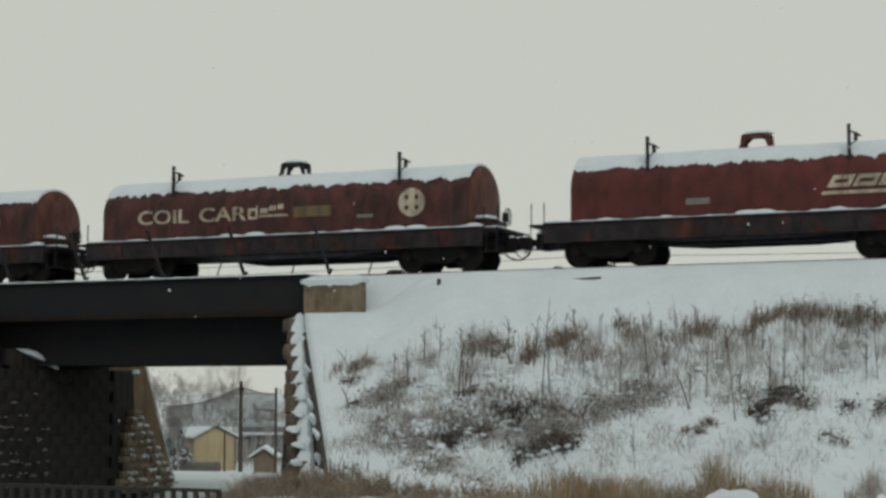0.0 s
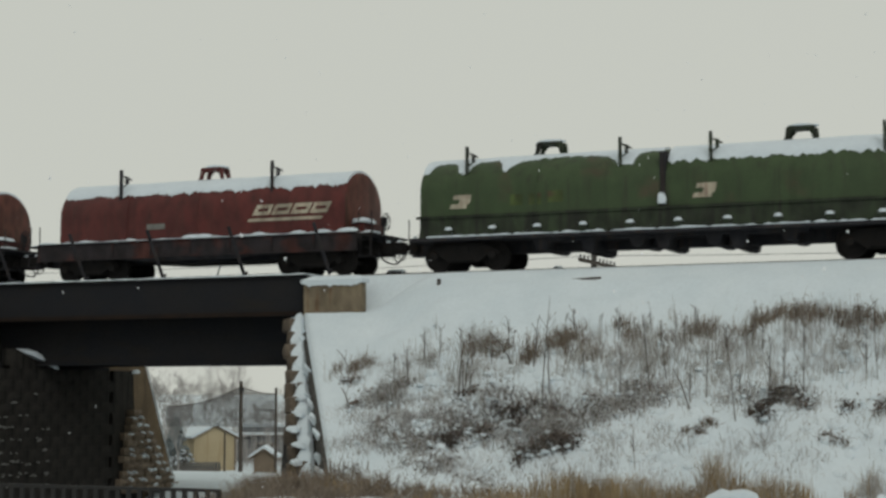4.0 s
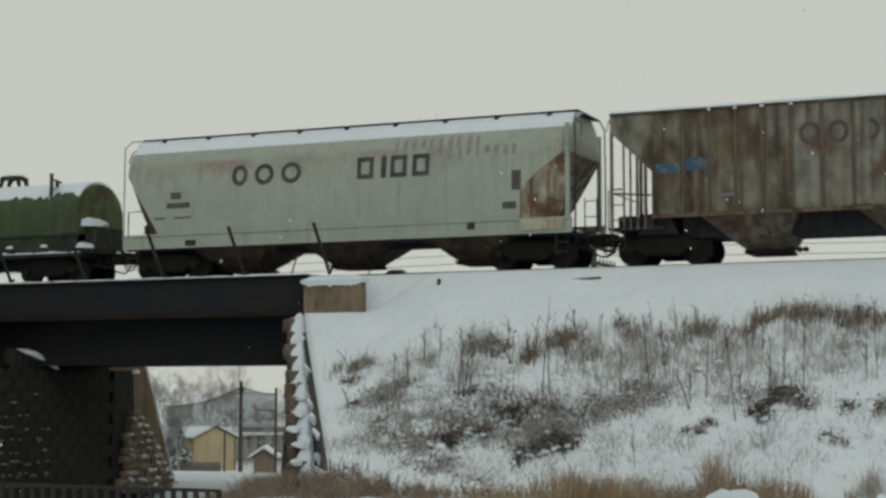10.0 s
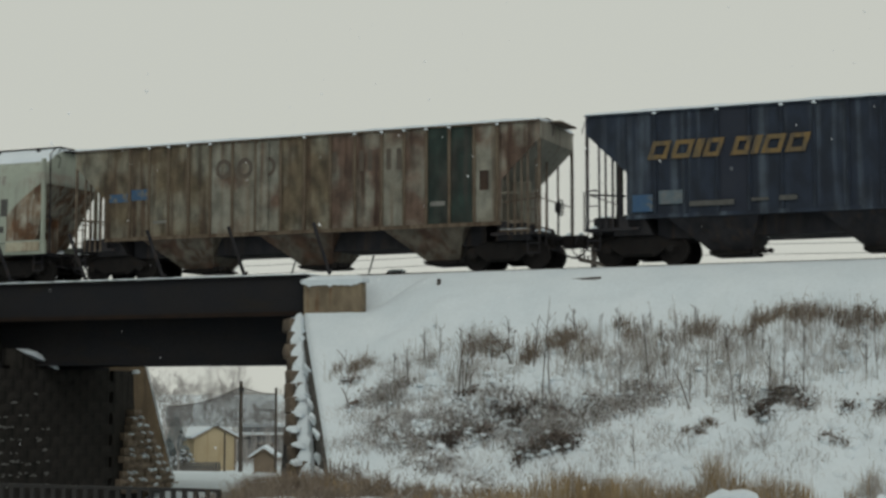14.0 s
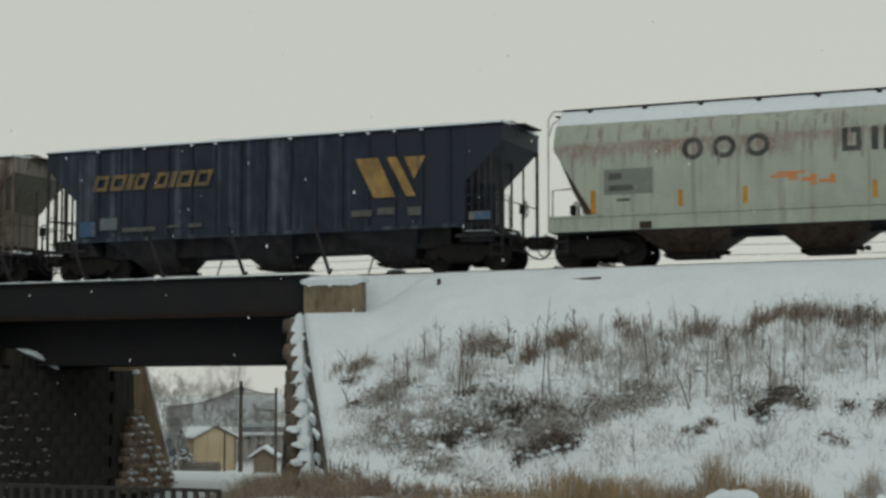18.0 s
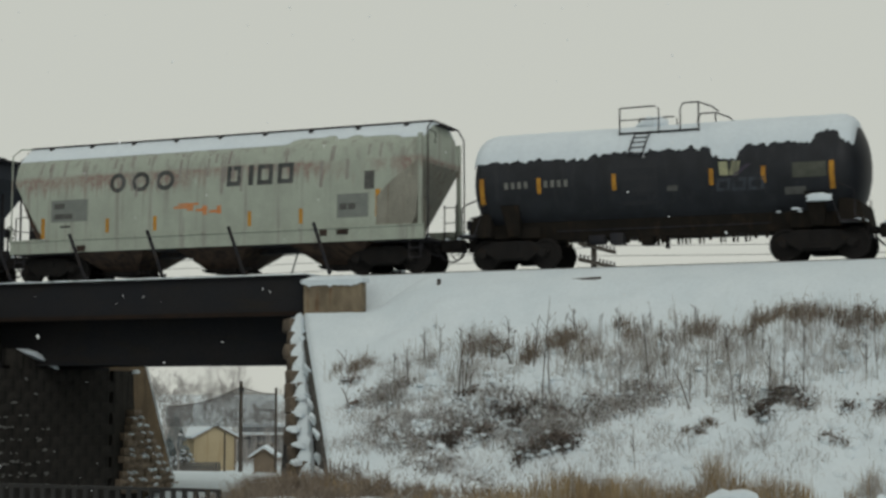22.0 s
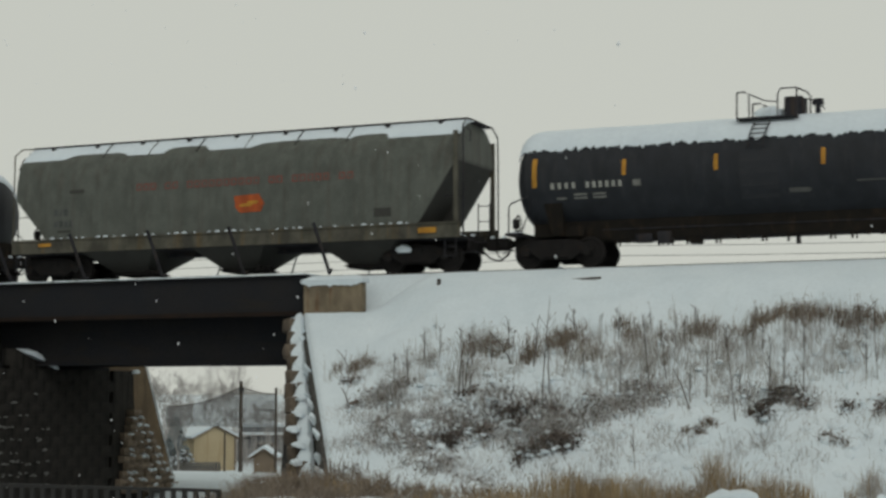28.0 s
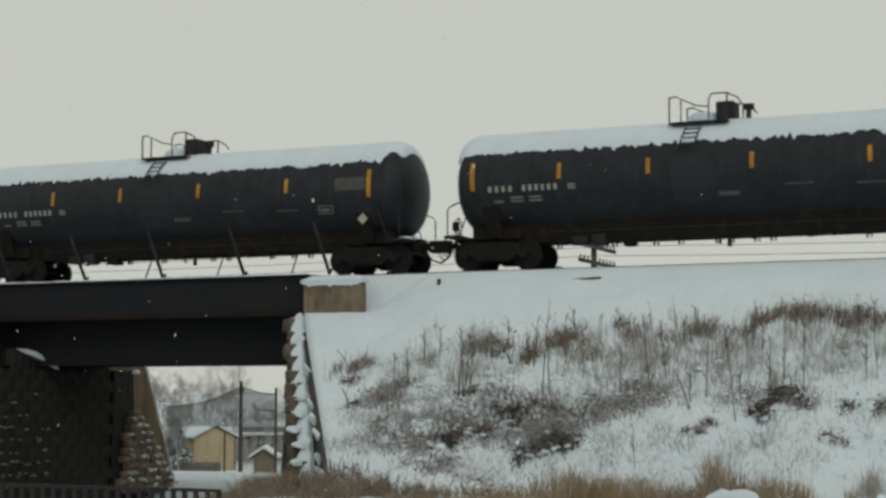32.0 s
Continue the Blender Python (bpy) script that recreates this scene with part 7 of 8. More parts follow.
for (px, py, zt, r, nm) in ((-46.3, 31.1, -3.15, 0.13, 1), (-44.55, 31.9, -3.5, 0.09, 0), (-56.28, 46.0, -6.36, 0.07, 0)):
    p = thing("utility_pole", "dark timber utility pole beyond the bridge", "pole", m=pose(px, py, -9.1))
    part("pole", Shape().tube([(0, 0, -0.3), (0, 0, zt + 9.1)], r, 8, r * 0.8), POLE, p)
    if nm:
        part("pole_band", Shape().tube([(0, 0, zt + 8.55), (0, 0, zt + 8.75)], r * 1.25, 8), IRON, p)
net = thing("hanging_net", "dark netting hung from a sagging cable between poles", "net")
pa, pb = Vector((-46.3, 31.1, -3.45)), Vector((-50.4, 30.0, -4.55))
pc = Vector((-44.55, 31.9, -3.85))
cable = Shape()
for a, b, sag in ((pa, pb, 0.28), (pa, pc, 0.10)):
    cable.tube([a.lerp(b, i / 12) - Vector((0, 0, sag * 4 * i / 12 * (1 - i / 12))) for i in range(13)], 0.03, 5)
part("cable", cable, POLE, net)
strands = Shape()
for a, b, sag, n in ((pa, pb, 0.28, 84), (pa, pc, 0.10, 36)):
    for i in range(n + 1):
        t = i / n
        top = a.lerp(b, t) - Vector((0, 0, sag * 4 * t * (1 - t)))
        strands.tube([top, (top.x, top.y, -5.62)], 0.011, 3)
    for k in range(44):
        z = -5.62 + 0.062 * k
        ends = [t / 30 for t in range(31) if (a.lerp(b, t / 30).z - sag * 4 * t / 30 * (1 - t / 30)) > z]
        if len(ends) > 1:
            strands.tube([(*a.lerp(b, ends[0]).xy, z), (*a.lerp(b, ends[-1]).xy, z)], 0.010, 3)
part("netting", strands, NET, net)


# ---- bare trees ----
def bare_tree(x, y, z, height, seed, spread=0.42):
    rnd = random.Random(seed)
    t = thing("bare_tree", "leafless grey winter tree with fine twigs", "tree", "winter trees", m=pose(x, y, z))
    trunk, crown = Shape(), Shape()

    def grow(p, d, ln, r, depth, target):
        q = p + d * ln * 0.5 + Vector((rnd.uniform(-1, 1), rnd.uniform(-1, 1), 0)) * ln * 0.05
        e = p + d * ln
        target.tube([p, q, e], r, 5 if depth < 2 else 3, r * 0.62)
        if depth >= 6:
            return
        for _ in range(3 if depth < 2 else rnd.choice((2, 3))):
            nd = (d + Vector((rnd.uniform(-1, 1), rnd.uniform(-1, 1), rnd.uniform(-0.15, 0.7))) * spread * (1.1 + 0.25 * depth)).normalized()
            at = p.lerp(e, rnd.uniform(0.55, 1.0))
            grow(at, nd, ln * rnd.uniform(0.58, 0.8), max(r * 0.62, 0.010), depth + 1, crown)
    grow(Vector((0, 0, -0.2)), Vector((rnd.uniform(-0.08, 0.08), rnd.uniform(-0.08, 0.08), 1)).normalized(), height * 0.36, height * 0.0085, 0, trunk)
    part("trunk", trunk, BARK, t)
    part("crown", crown, BARK, t, "haze of fine bare twigs")


rt = random.Random(11)
for i in range(22):
    d = rt.uniform(105, 185)
    u = -0.20 + 0.115 * (i + rt.random()) / 22
    right, ahead = Vector((math.cos(YAW), math.sin(YAW), 0)), Vector((-math.sin(YAW), math.cos(YAW), 0))
    p = EYE + ahead * d + right * (u * d)
    bare_tree(p.x, p.y, -9.2, (4.6 + 0.024 * d) * rt.uniform(0.7, 1.12) * (1.0 if u < -0.125 else 0.72), 200 + i)
brush = Shape()
for i in range(2600):
    d = rt.uniform(118, 150)
    u = rt.uniform(-0.205, -0.085)
    p = EYE + ahead * d + right * (u * d)
    h = rt.uniform(0.8, 3.4)
    q = Vector((p.x + rt.uniform(-0.5, 0.5), p.y + rt.uniform(-0.5, 0.5), -9.3 + h))
    brush.tube([(p.x, p.y, -9.4), q], 0.02, 3, 0.008)
solid("far_thicket", brush, BARK, "distant grey thicket of bare brush", "thicket", kind="stuff")
sp = thing("spruce_tree", "small spruce laden with snow beside the garage", "tree", m=pose(-61.3, 47.9, -9.3))
part("trunk", Shape().tube([(0, 0, -0.2), (0, 0, 3.7)], 0.09, 6, 0.03), BARK_DARK, sp)
crown = Shape()
for i in range(1500):
    z = rt.uniform(0.15, 3.9)
    r = (4.2 - z) * 0.36 * math.sqrt(rt.random())
    a = rt.uniform(0, 6.283)
    c = Vector((r * math.cos(a), r * math.sin(a), z))
    s_ = rt.uniform(0.06, 0.16)
    crown.add([c + Vector((s_ * 1.6 * math.cos(a), s_ * 1.6 * math.sin(a), -s_)), c + Vector((-s_ * math.sin(a), s_ * math.cos(a), 0)), c + Vector((s_ * math.sin(a), -s_ * math.cos(a), 0)), c + Vector((0, 0, s_ * 0.7))], [(0, 1, 3), (0, 3, 2), (1, 2, 3), (0, 2, 1)])
part("crown", crown, SPRUCE, sp, "snow-laden needles")
for bx, by, br, seed_ in ((-60.2, 47.2, 0.75, 1), (-60.75, 46.9, 0.6, 2)):
    rb = random.Random(seed_)
    bush = thing("garden_shrub", "dark twiggy shrub dusted with snow beside the garage", "shrub", "garden shrubs", m=pose(bx, by, -9.3))
    stems, tops = Shape(), Shape()
    for i in range(130):
        a, q = rb.uniform(0, 6.283), rb.uniform(0.15, 1.0)
        e = Vector((br * q * math.cos(a), br * q * math.sin(a), br * rb.uniform(0.9, 2.3) * (1.15 - 0.5 * q)))
        stems.tube([(0.1 * e.x, 0.1 * e.y, -0.1), e * 0.55 + Vector((0, 0, 0.1)), e], 0.022, 3, 0.008)
        if i % 3 == 0:
            tops.tube([e - Vector((0.06, 0, 0.02)), e + Vector((0.08, 0.05, 0.03))], 0.05, 5, 0.03)
    part("stem", stems, TWIG, bush)
    part("snow_tips", tops, SNOW, bush, "snow on the twig ends")


# ---- winter weeds on the embankment ----
def blades(name, mat, label, category, spots, kind="stuff"):
    """Thin stalks: each spot gives x, y, height, width, lean and kinks."""
    v, f = [], []
    rnd = random.Random(len(spots))
    for (x, y, h, w, lean) in spots:
        z = ground_z(x, y) - 0.06
        a = rnd.uniform(0, 6.283)
        dx, dy = lean * math.cos(a), lean * math.sin(a)
        b = rnd.uniform(-0.7, 0.7)
        wx, wy = w * math.cos(b), w * math.sin(b)
        k = len(v)
        for t, c in ((0.0, 1.0), (0.45, 0.85), (0.8, 0.6)):
            px, py, pz = x + dx * h * t * t, y + dy * h * t * t, z + h * t
            v += [(px - wx * c, py - wy * c, pz), (px + wx * c, py + wy * c, pz)]
        v.append((x + dx * h, y + dy * h, z + h))
        f += [(k, k + 1, k + 3, k + 2), (k + 2, k + 3, k + 5, k + 4), (k + 4, k + 5, k + 6)]
    me = bpy.data.meshes.new(name)
    me.from_pydata(v, [], f)
    me.materials.append(mat)
    return tagged(new(name, me), label, category, kind=kind)


rw = random.Random(77)


weeds, russet, tuft, frost, tangle, leaves = [], [], [], [], [], []


def clump(target, x, y, n, r, h, lean=0.55, w=(0.003, 0.007)):
    for _ in range(n):
        target.append((x + rw.gauss(0, r), y + rw.gauss(0, r), h * rw.uniform(0.35, 1.1), rw.uniform(*w), abs(rw.gauss(0, lean))))


def litter(x, y, n, r, h, size):
    """Curled dead leaves hanging in a clump of stems."""
    for _ in range(n):
        px, py = x + rw.gauss(0, r), y + rw.gauss(0, r)
        leaves.append((px, py, ground_z(px, py) + h * rw.random() ** 1.4, size * rw.uniform(0.5, 1.3)))


# each row: middle x and y, spread along and across the slope, height, number of clumps
DARK = ((-15.1, -10.3, 0.12, 0.10, 0.3, 4), (-14.6, -9.6, 0.14, 0.14, 0.34, 6), (-14.3, -9.9, 0.11, 0.10, 0.3, 4), (-13.6, -10.9, 0.27, 0.11, 0.32, 9), (-13.0, -10.7, 0.21, 0.11, 0.32, 8), (-13.3, -10.5, 0.13, 0.08, 0.3, 4),
        (-12.7, -10.6, 0.13, 0.08, 0.28, 4), (-13.7, -9.4, 0.12, 0.12, 0.3, 3), (-15.0, -9.5, 0.11, 0.12, 0.3, 2), (-15.9, -10.8, 0.46, 0.17, 0.26, 6), (-15.4, -10.3, 0.30, 0.18, 0.26, 6))
NESTS = ((-8.6, -9.4, 0.09, 0.10, 0.3, 4), (-8.3, -9.0, 0.09, 0.10, 0.32, 4), (-7.9, -8.9, 0.15, 0.08, 0.30, 4), (-7.6, -9.1, 0.16, 0.06, 0.22, 4), (-6.4, -9.2, 0.10, 0.07, 0.2, 2), (-5.8, -9.3, 0.16, 0.06, 0.2, 4),
         (-19.9, -8.0, 0.12, 0.05, 0.2, 3), (-18.0, -8.3, 0.10, 0.07, 0.24, 3), (-16.2, -8.8, 0.12, 0.21, 0.3, 3), (-18.0, -10.2, 0.09, 0.06, 0.16, 2), (-19.2, -9.4, 0.07, 0.06, 0.16, 2))
THICKET = ((-15.4, -9.1, 0.43, 0.29, 0.36, 7), (-14.4, -9.2, 0.48, 0.33, 0.4, 9), (-13.3, -9.7, 0.41, 0.32, 0.36, 13), (-14.5, -10.2, 0.49, 0.27, 0.36, 10), (-13.6, -10.3, 0.46, 0.23, 0.36, 9), (-16.0, -10.1, 0.53, 0.32, 0.34, 10), (-15.6, -9.6, 0.31, 0.32, 0.36, 7),
           (-12.4, -9.4, 0.36, 0.24, 0.34, 8), (-11.9, -9.0, 0.36, 0.20, 0.4, 10), (-11.3, -8.9, 0.33, 0.18, 0.4, 9), (-18.5, -8.9, 0.23, 0.35, 0.5, 9), (-9.1, -9.1, 0.27, 0.16, 0.35, 5), (-7.9, -9.1, 0.24, 0.12, 0.4, 4), (-16.5, -11.1, 0.45, 0.22, 0.28, 12), (-17.2, -10.9, 0.4, 0.16, 0.26, 8), (-15.6, -11.9, 0.6, 0.16, 0.24, 10))
FRINGE = ((-19.9, -7.3, 0.22, 0.14, 0.5, 8), (-16.5, -7.0, 0.24, 0.16, 0.55, 7), (-16.1, -7.0, 0.30, 0.16, 0.5, 7), (-15.0, -7.3, 0.12, 0.23, 0.65, 6), (-14.2, -6.7, 0.27, 0.21, 0.62, 11), (-13.5, -7.2, 0.32, 0.20, 0.5, 6), (-12.4, -6.4, 0.24, 0.19, 0.55, 6),
          (-10.6, -6.5, 0.40, 0.14, 0.5, 11), (-9.8, -6.4, 0.29, 0.14, 0.4, 4), (-9.1, -6.0, 0.23, 0.14, 0.5, 6), (-8.4, -5.9, 0.34, 0.14, 0.55, 12), (-7.7, -6.0, 0.25, 0.14, 0.5, 6), (-7.1, -6.0, 0.25, 0.13, 0.5, 6), (-6.6, -6.0, 0.31, 0.16, 0.55, 8), (-17.9, -7.4, 0.08, 0.09, 0.3, 2))
HAZE = ((-18.7, -7.7, 0.60, 0.32, 0.6, 9), (-17.6, -7.5, 0.45, 0.46, 0.65, 9), (-16.6, -7.9, 0.21, 0.58, 0.8, 10), (-17.6, -9.2, 0.72, 0.42, 0.35, 8), (-15.8, -7.7, 0.38, 0.27, 0.5, 7), (-13.1, -7.5, 0.49, 0.44, 0.6, 14), (-12.2, -7.5, 0.57, 0.52, 0.65, 20),
        (-11.3, -7.5, 0.57, 0.56, 0.65, 18), (-10.3, -7.5, 0.56, 0.51, 0.6, 16), (-9.3, -7.5, 0.47, 0.51, 0.6, 14), (-8.3, -7.3, 0.55, 0.51, 0.65, 16), (-7.4, -7.1, 0.50, 0.47, 0.6, 12), (-6.6, -7.3, 0.49, 0.55, 0.65, 14), (-10.6, -8.8, 0.68, 0.28, 0.45, 9), (-8.9, -8.8, 0.40, 0.24, 0.4, 5))
for cx, cy, rx, ry, h, n in DARK + NESTS:
    for _ in range(n):
        x, y = cx + rw.gauss(0, rx), cy + rw.gauss(0, ry)
        clump(tangle, x, y, 34, 0.09, h * rw.uniform(0.6, 1.2), 1.3, (0.006, 0.016))
        litter(x, y, 26, 0.10, h * 0.8, 0.045)
for cx, cy, rx, ry, h, n in THICKET:
    for _ in range(int(1.35 * n)):
        x, y = cx + rw.gauss(0, rx), cy + rw.gauss(0, ry)
        clump(tangle, x, y, 7, 0.18, h * rw.uniform(0.5, 1.1), 1.2, (0.004, 0.011))
        clump(frost, x, y, 34, 0.20, h * rw.uniform(0.5, 1.2), 1.1, (0.004, 0.010))
        clump(weeds, x, y, 16, 0.20, h * rw.uniform(0.6, 1.2), 0.9, (0.004, 0.010))
        litter(x, y, 10, 0.2, h * 0.7, 0.04)
for cx, cy, rx, ry, h, n in FRINGE:
    for _ in range(n):
        x, y = cx + rw.gauss(0, rx), cy + rw.gauss(0, ry)
        clump(russet, x, y, 36, 0.12, 0.75 * h, 0.5, (0.004, 0.009))
        clump(weeds, x, y, 5, 0.16, 1.25 * h, 0.22, (0.002, 0.005))
        litter(x, y, 3, 0.1, h * 0.4, 0.035)
# low russet heaps lying in the snow
for cx, cy, rx, n in ((-6.75, -10.2, 0.12, 4), (-6.45, -10.35, 0.10, 3), (-9.8, -10.1, 0.10, 4), (-9.6, -9.8, 0.08, 2), (-8.6, -9.5, 0.2, 3)):
    for _ in range(n):
        x, y = cx + rw.gauss(0, rx), cy + rw.gauss(0, 0.06)
        clump(russet, x, y, 26, 0.07, 0.2, 1.2, (0.006, 0.014))
        clump(tangle, x, y, 5, 0.07, 0.18, 1.2, (0.005, 0.012))
        litter(x, y, 12, 0.07, 0.14, 0.04)
for cx, cy, rx, ry, h, n in HAZE:
    for _ in range(int(2.3 * n)):
        x, y = cx + rw.gauss(0, 1.15 * rx), min(cy + rw.gauss(0, 1.15 * ry), -5.7)
        clump(frost if rw.random() < 0.5 else weeds, x, y, rw.randint(10, 26), rw.uniform(0.08, 0.2), h * rw.uniform(0.4, 1.15), rw.uniform(0.15, 0.5), (0.002, 0.006))
for _ in range(420):
    clump(frost if rw.random() < 0.6 else weeds, rw.uniform(-18.9, 1.5), rw.uniform(-11.8, -6.1), 9, 0.12, rw.uniform(0.15, 0.45), 0.6, (0.002, 0.006))
# low frosted tangle on the bare lower slope
for cx, cy, rx, ry, n in ((-18.0, -9.9, 0.6, 0.5, 22), (-17.3, -10.4, 0.5, 0.4, 30), (-16.6, -9.6, 0.4, 0.4, 16), (-17.9, -11.2, 0.7, 0.3, 20), (-12.2, -10.9, 0.8, 0.35, 16), (-10.8, -10.5, 0.8, 0.4, 16), (-15.0, -11.8, 1.0, 0.22, 40), (-9.2, -10.6, 0.9, 0.4, 14), (-7.3, -10.2, 0.8, 0.5, 14), (-12.6, -8.6, 0.6, 0.3, 14)):
    for _ in range(n):
        x, y = cx + rw.gauss(0, rx), cy + rw.gauss(0, ry)
        clump(frost, x, y, 26, 0.17, rw.uniform(0.12, 0.34), 1.2, (0.004, 0.010))
        clump(weeds, x, y, 7, 0.17, rw.uniform(0.12, 0.34), 1.0, (0.003, 0.007))
# the slope beyond the first stretch carries the same growth
for _ in range(70):
    x, y = rw.uniform(-5.8, 3.0), rw.uniform(-9.4, -5.9)
    clump(frost if rw.random() < 0.5 else weeds, x, y, 20, 0.18, rw.uniform(0.3, 0.7), 0.4, (0.002, 0.006))
    if y > -6.6:
        clump(russet, x, y, 34, 0.14, 0.42, 0.5, (0.004, 0.009))
STRAW_ROW = ((-11.2, -14.5, 0.55, 0.78, 30), (-10.2, -14.2, 0.45, 0.74, 26), (-9.4, -13.9, 0.35, 0.66, 16), (-8.9, -13.6, 0.25, 0.6, 9), (-8.5, -13.5, 0.13, 1.15, 13), (-8.2, -13.3, 0.2, 0.66, 7), (-7.7, -13.1, 0.32, 0.70, 14), (-7.1, -12.9, 0.28, 0.62, 9), (-12.3, -14.9, 0.5, 0.5, 8), (-13.4, -15.2, 0.6, 0.42, 9))
for cx, cy, rx, h, n in STRAW_ROW:
    for _ in range(n):
        x, y = cx + rw.gauss(0, rx), cy + rw.gauss(0, 0.3)
        clump(tuft, x, y, 36, 0.13, h * rw.uniform(0.45, 1.05), rw.uniform(0.15, 0.4), (0.004, 0.010))
        if rw.random() < 0.7:
            clump(frost, x, y, 12, 0.1, 1.2 * h, 0.2, (0.002, 0.005))
for cx, cy, h in ((-5.75, -12.0, 0.5), (-5.6, -12.0, 0.75), (-5.45, -12.1, 0.6), (-6.0, -12.2, 0.35), (-4.4, -12.3, 0.4)):
    clump(frost, cx, cy, 46, 0.09, h, 0.25, (0.003, 0.008))
    clump(tuft, cx, cy, 26, 0.09, h, 0.25, (0.003, 0.008))
for (cx, cy, rx, h, n) in ((-16.4, -13.9, 0.8, 0.55, 26), (-18.5, -13.4, 0.8, 0.70, 44), (-19.8, -13.0, 0.6, 0.85, 26), (-17.4, -14.8, 1.1, 0.6, 38), (-15.2, -14.4, 0.8, 0.4, 14), (-13.9, -14.0, 0.7, 0.34, 10), (-20.6, -12.4, 0.5, 0.8, 16)):
    for _ in range(n):
        x, y = cx + rw.gauss(0, rx), cy + rw.gauss(0, 0.45)
        clump(russet if rw.random() < 0.8 else tuft, x, y, 44, 0.13, h * rw.uniform(0.4, 1.15), rw.uniform(0.4, 0.9), (0.004, 0.010))
        litter(x, y, 4, 0.15, 0.4 * h, 0.05)


def specks(name, mat, label, category, spots, squash=0.8):
    """Small faceted puffs: seed heads, or lumps of snow caught on stems."""
    v, f = [], []
    rnd = random.Random(len(spots) + 5)
    for (x, y, z, r) in spots:
        k = len(v)
        n = 6
        for a, h in ((1.0, 0.0), (0.7, 0.75)):
            for j in range(n):
                t = 2 * math.pi * j / n + rnd.random()
                q = r * a * rnd.uniform(0.7, 1.3)
                v.append((x + q * math.cos(t), y + q * math.sin(t), z + r * h * squash))
        v += [(x, y, z + r * squash * 1.1), (x, y, z - r * squash * 0.7)]
        for j in range(n):
            b = (j + 1) % n
            f += [(k + j, k + b, k + n + b, k + n + j), (k + n + j, k + n + b, k + 2 * n), (k + b, k + j, k + 2 * n + 1)]
    me = bpy.data.meshes.new(name)
    me.from_pydata(v, [], f)
    me.materials.append(mat)
    return tagged(new(name, me), label, category, kind="stuff")


def curled_leaves(spots):
    """Dead leaves, each a small folded blade turned its own way."""
    v, f = [], []
    rnd = random.Random(31)
    for (x, y, z, r) in spots:
        a = Vector((rnd.uniform(-1, 1), rnd.uniform(-1, 1), rnd.uniform(-1, 1))).normalized() * r
        b = a.orthogonal().normalized() * r * rnd.uniform(0.35, 0.7)
        c = a.cross(b).normalized() * r * rnd.uniform(0.2, 0.5)
        p, k = Vector((x, y, z)), len(v)
        v += [tuple(p - a), tuple(p + b + c), tuple(p + a), tuple(p - b + c)]
        f += [(k, k + 1, k + 2), (k, k + 2, k + 3)]
    me = bpy.data.meshes.new("dead_leaves")
    me.from_pydata(v, [], f)
    me.materials.append(LEAF)
    tagged(new("dead_leaves", me), "curled brown dead leaves caught in the brush", "leaves", kind="stuff")


heads, caught = [], []
for (x, y, h, w, lean) in weeds[::40] + russet[::16]:
    z = ground_z(x, y) + h * rw.uniform(0.75, 1.0)
    heads.append((x + rw.gauss(0, 0.04), y + rw.gauss(0, 0.04), z, rw.uniform(0.012, 0.024)))
for (x, y, h, w, lean) in tangle[::14] + weeds[::60]:
    caught.append((x + rw.gauss(0, 0.08), y + rw.gauss(0, 0.08), ground_z(x, y) + h * rw.uniform(-0.2, 0.35), 0.025 + 0.10 * rw.random() ** 2.0))
curled_leaves(leaves)
specks("seed_heads", SEED, "fluffy grey-brown seed heads on the weeds", "seed heads", heads, 1.3)
for cx, cy, rx, ry, h, n in THICKET + DARK:
    for _ in range(n // 3):
        x, y = cx + rw.gauss(0, rx), cy + rw.gauss(0, ry)
        caught.append((x, y, ground_z(x, y) + h * rw.uniform(0.0, 0.5), 0.03 + 0.09 * rw.random() ** 1.6))
specks("caught_snow", SNOW, "lumps of snow caught in the dead brush", "snow", caught, 0.55)
blades("frosted_weeds", FROSTED, "pale frosted stems of dry weeds", "weeds", frost)
blades("dry_weeds", WEED, "grey-brown dry weeds poking through snow", "weeds", weeds)
blades("russet_grass", RUSSET, "russet grass tufts along the top of the slope", "grass", russet)
blades("straw_grass", STRAW, "tall straw-coloured grass at the foot of the slope", "grass", tuft)
blades("tangled_brush", BRUSH, "dark tangle of dead brush caught with snow", "brush", tangle)
mounds = Shape()
for i in range(320):
    x, y = rw.uniform(-17.6, 1.5), rw.uniform(-12.6, -6.8)
    w, d, t, n = rw.uniform(0.08, 0.26), rw.uniform(0.08, 0.2), rw.uniform(0.03, 0.10), 8
    z = ground_z(x, y)
    ang = rw.uniform(0, 3.14)
    mounds.loft([[(x + w * q * math.cos(2 * math.pi * j / n + ang) * rw.uniform(0.8, 1.2), y + d * q * math.sin(2 * math.pi * j / n + ang) * rw.uniform(0.8, 1.2), z + h * t * rw.uniform(0.85, 1.15) + (0.66 * d * q * math.sin(2 * math.pi * j / n + ang)))
                  for j in range(n)] for q, h in ((1.0, -0.7), (1.0, 0.3), (0.75, 0.85), (0.3, 1.05))])
heap = snow_lump(1.15, 0.9, 0.30, 55)
heap.materials.append(SNOW)
tagged(new("snow_hump", heap), "rounded hump of snow among straw-coloured grass", "snow").matrix_basis = pose(-8.05, -14.1, -6.02, 0, 0, 20)
solid("snow_mounds", mounds, SNOW, "small mounds of snow among the weeds", "snow", kind="stuff", smooth=True)


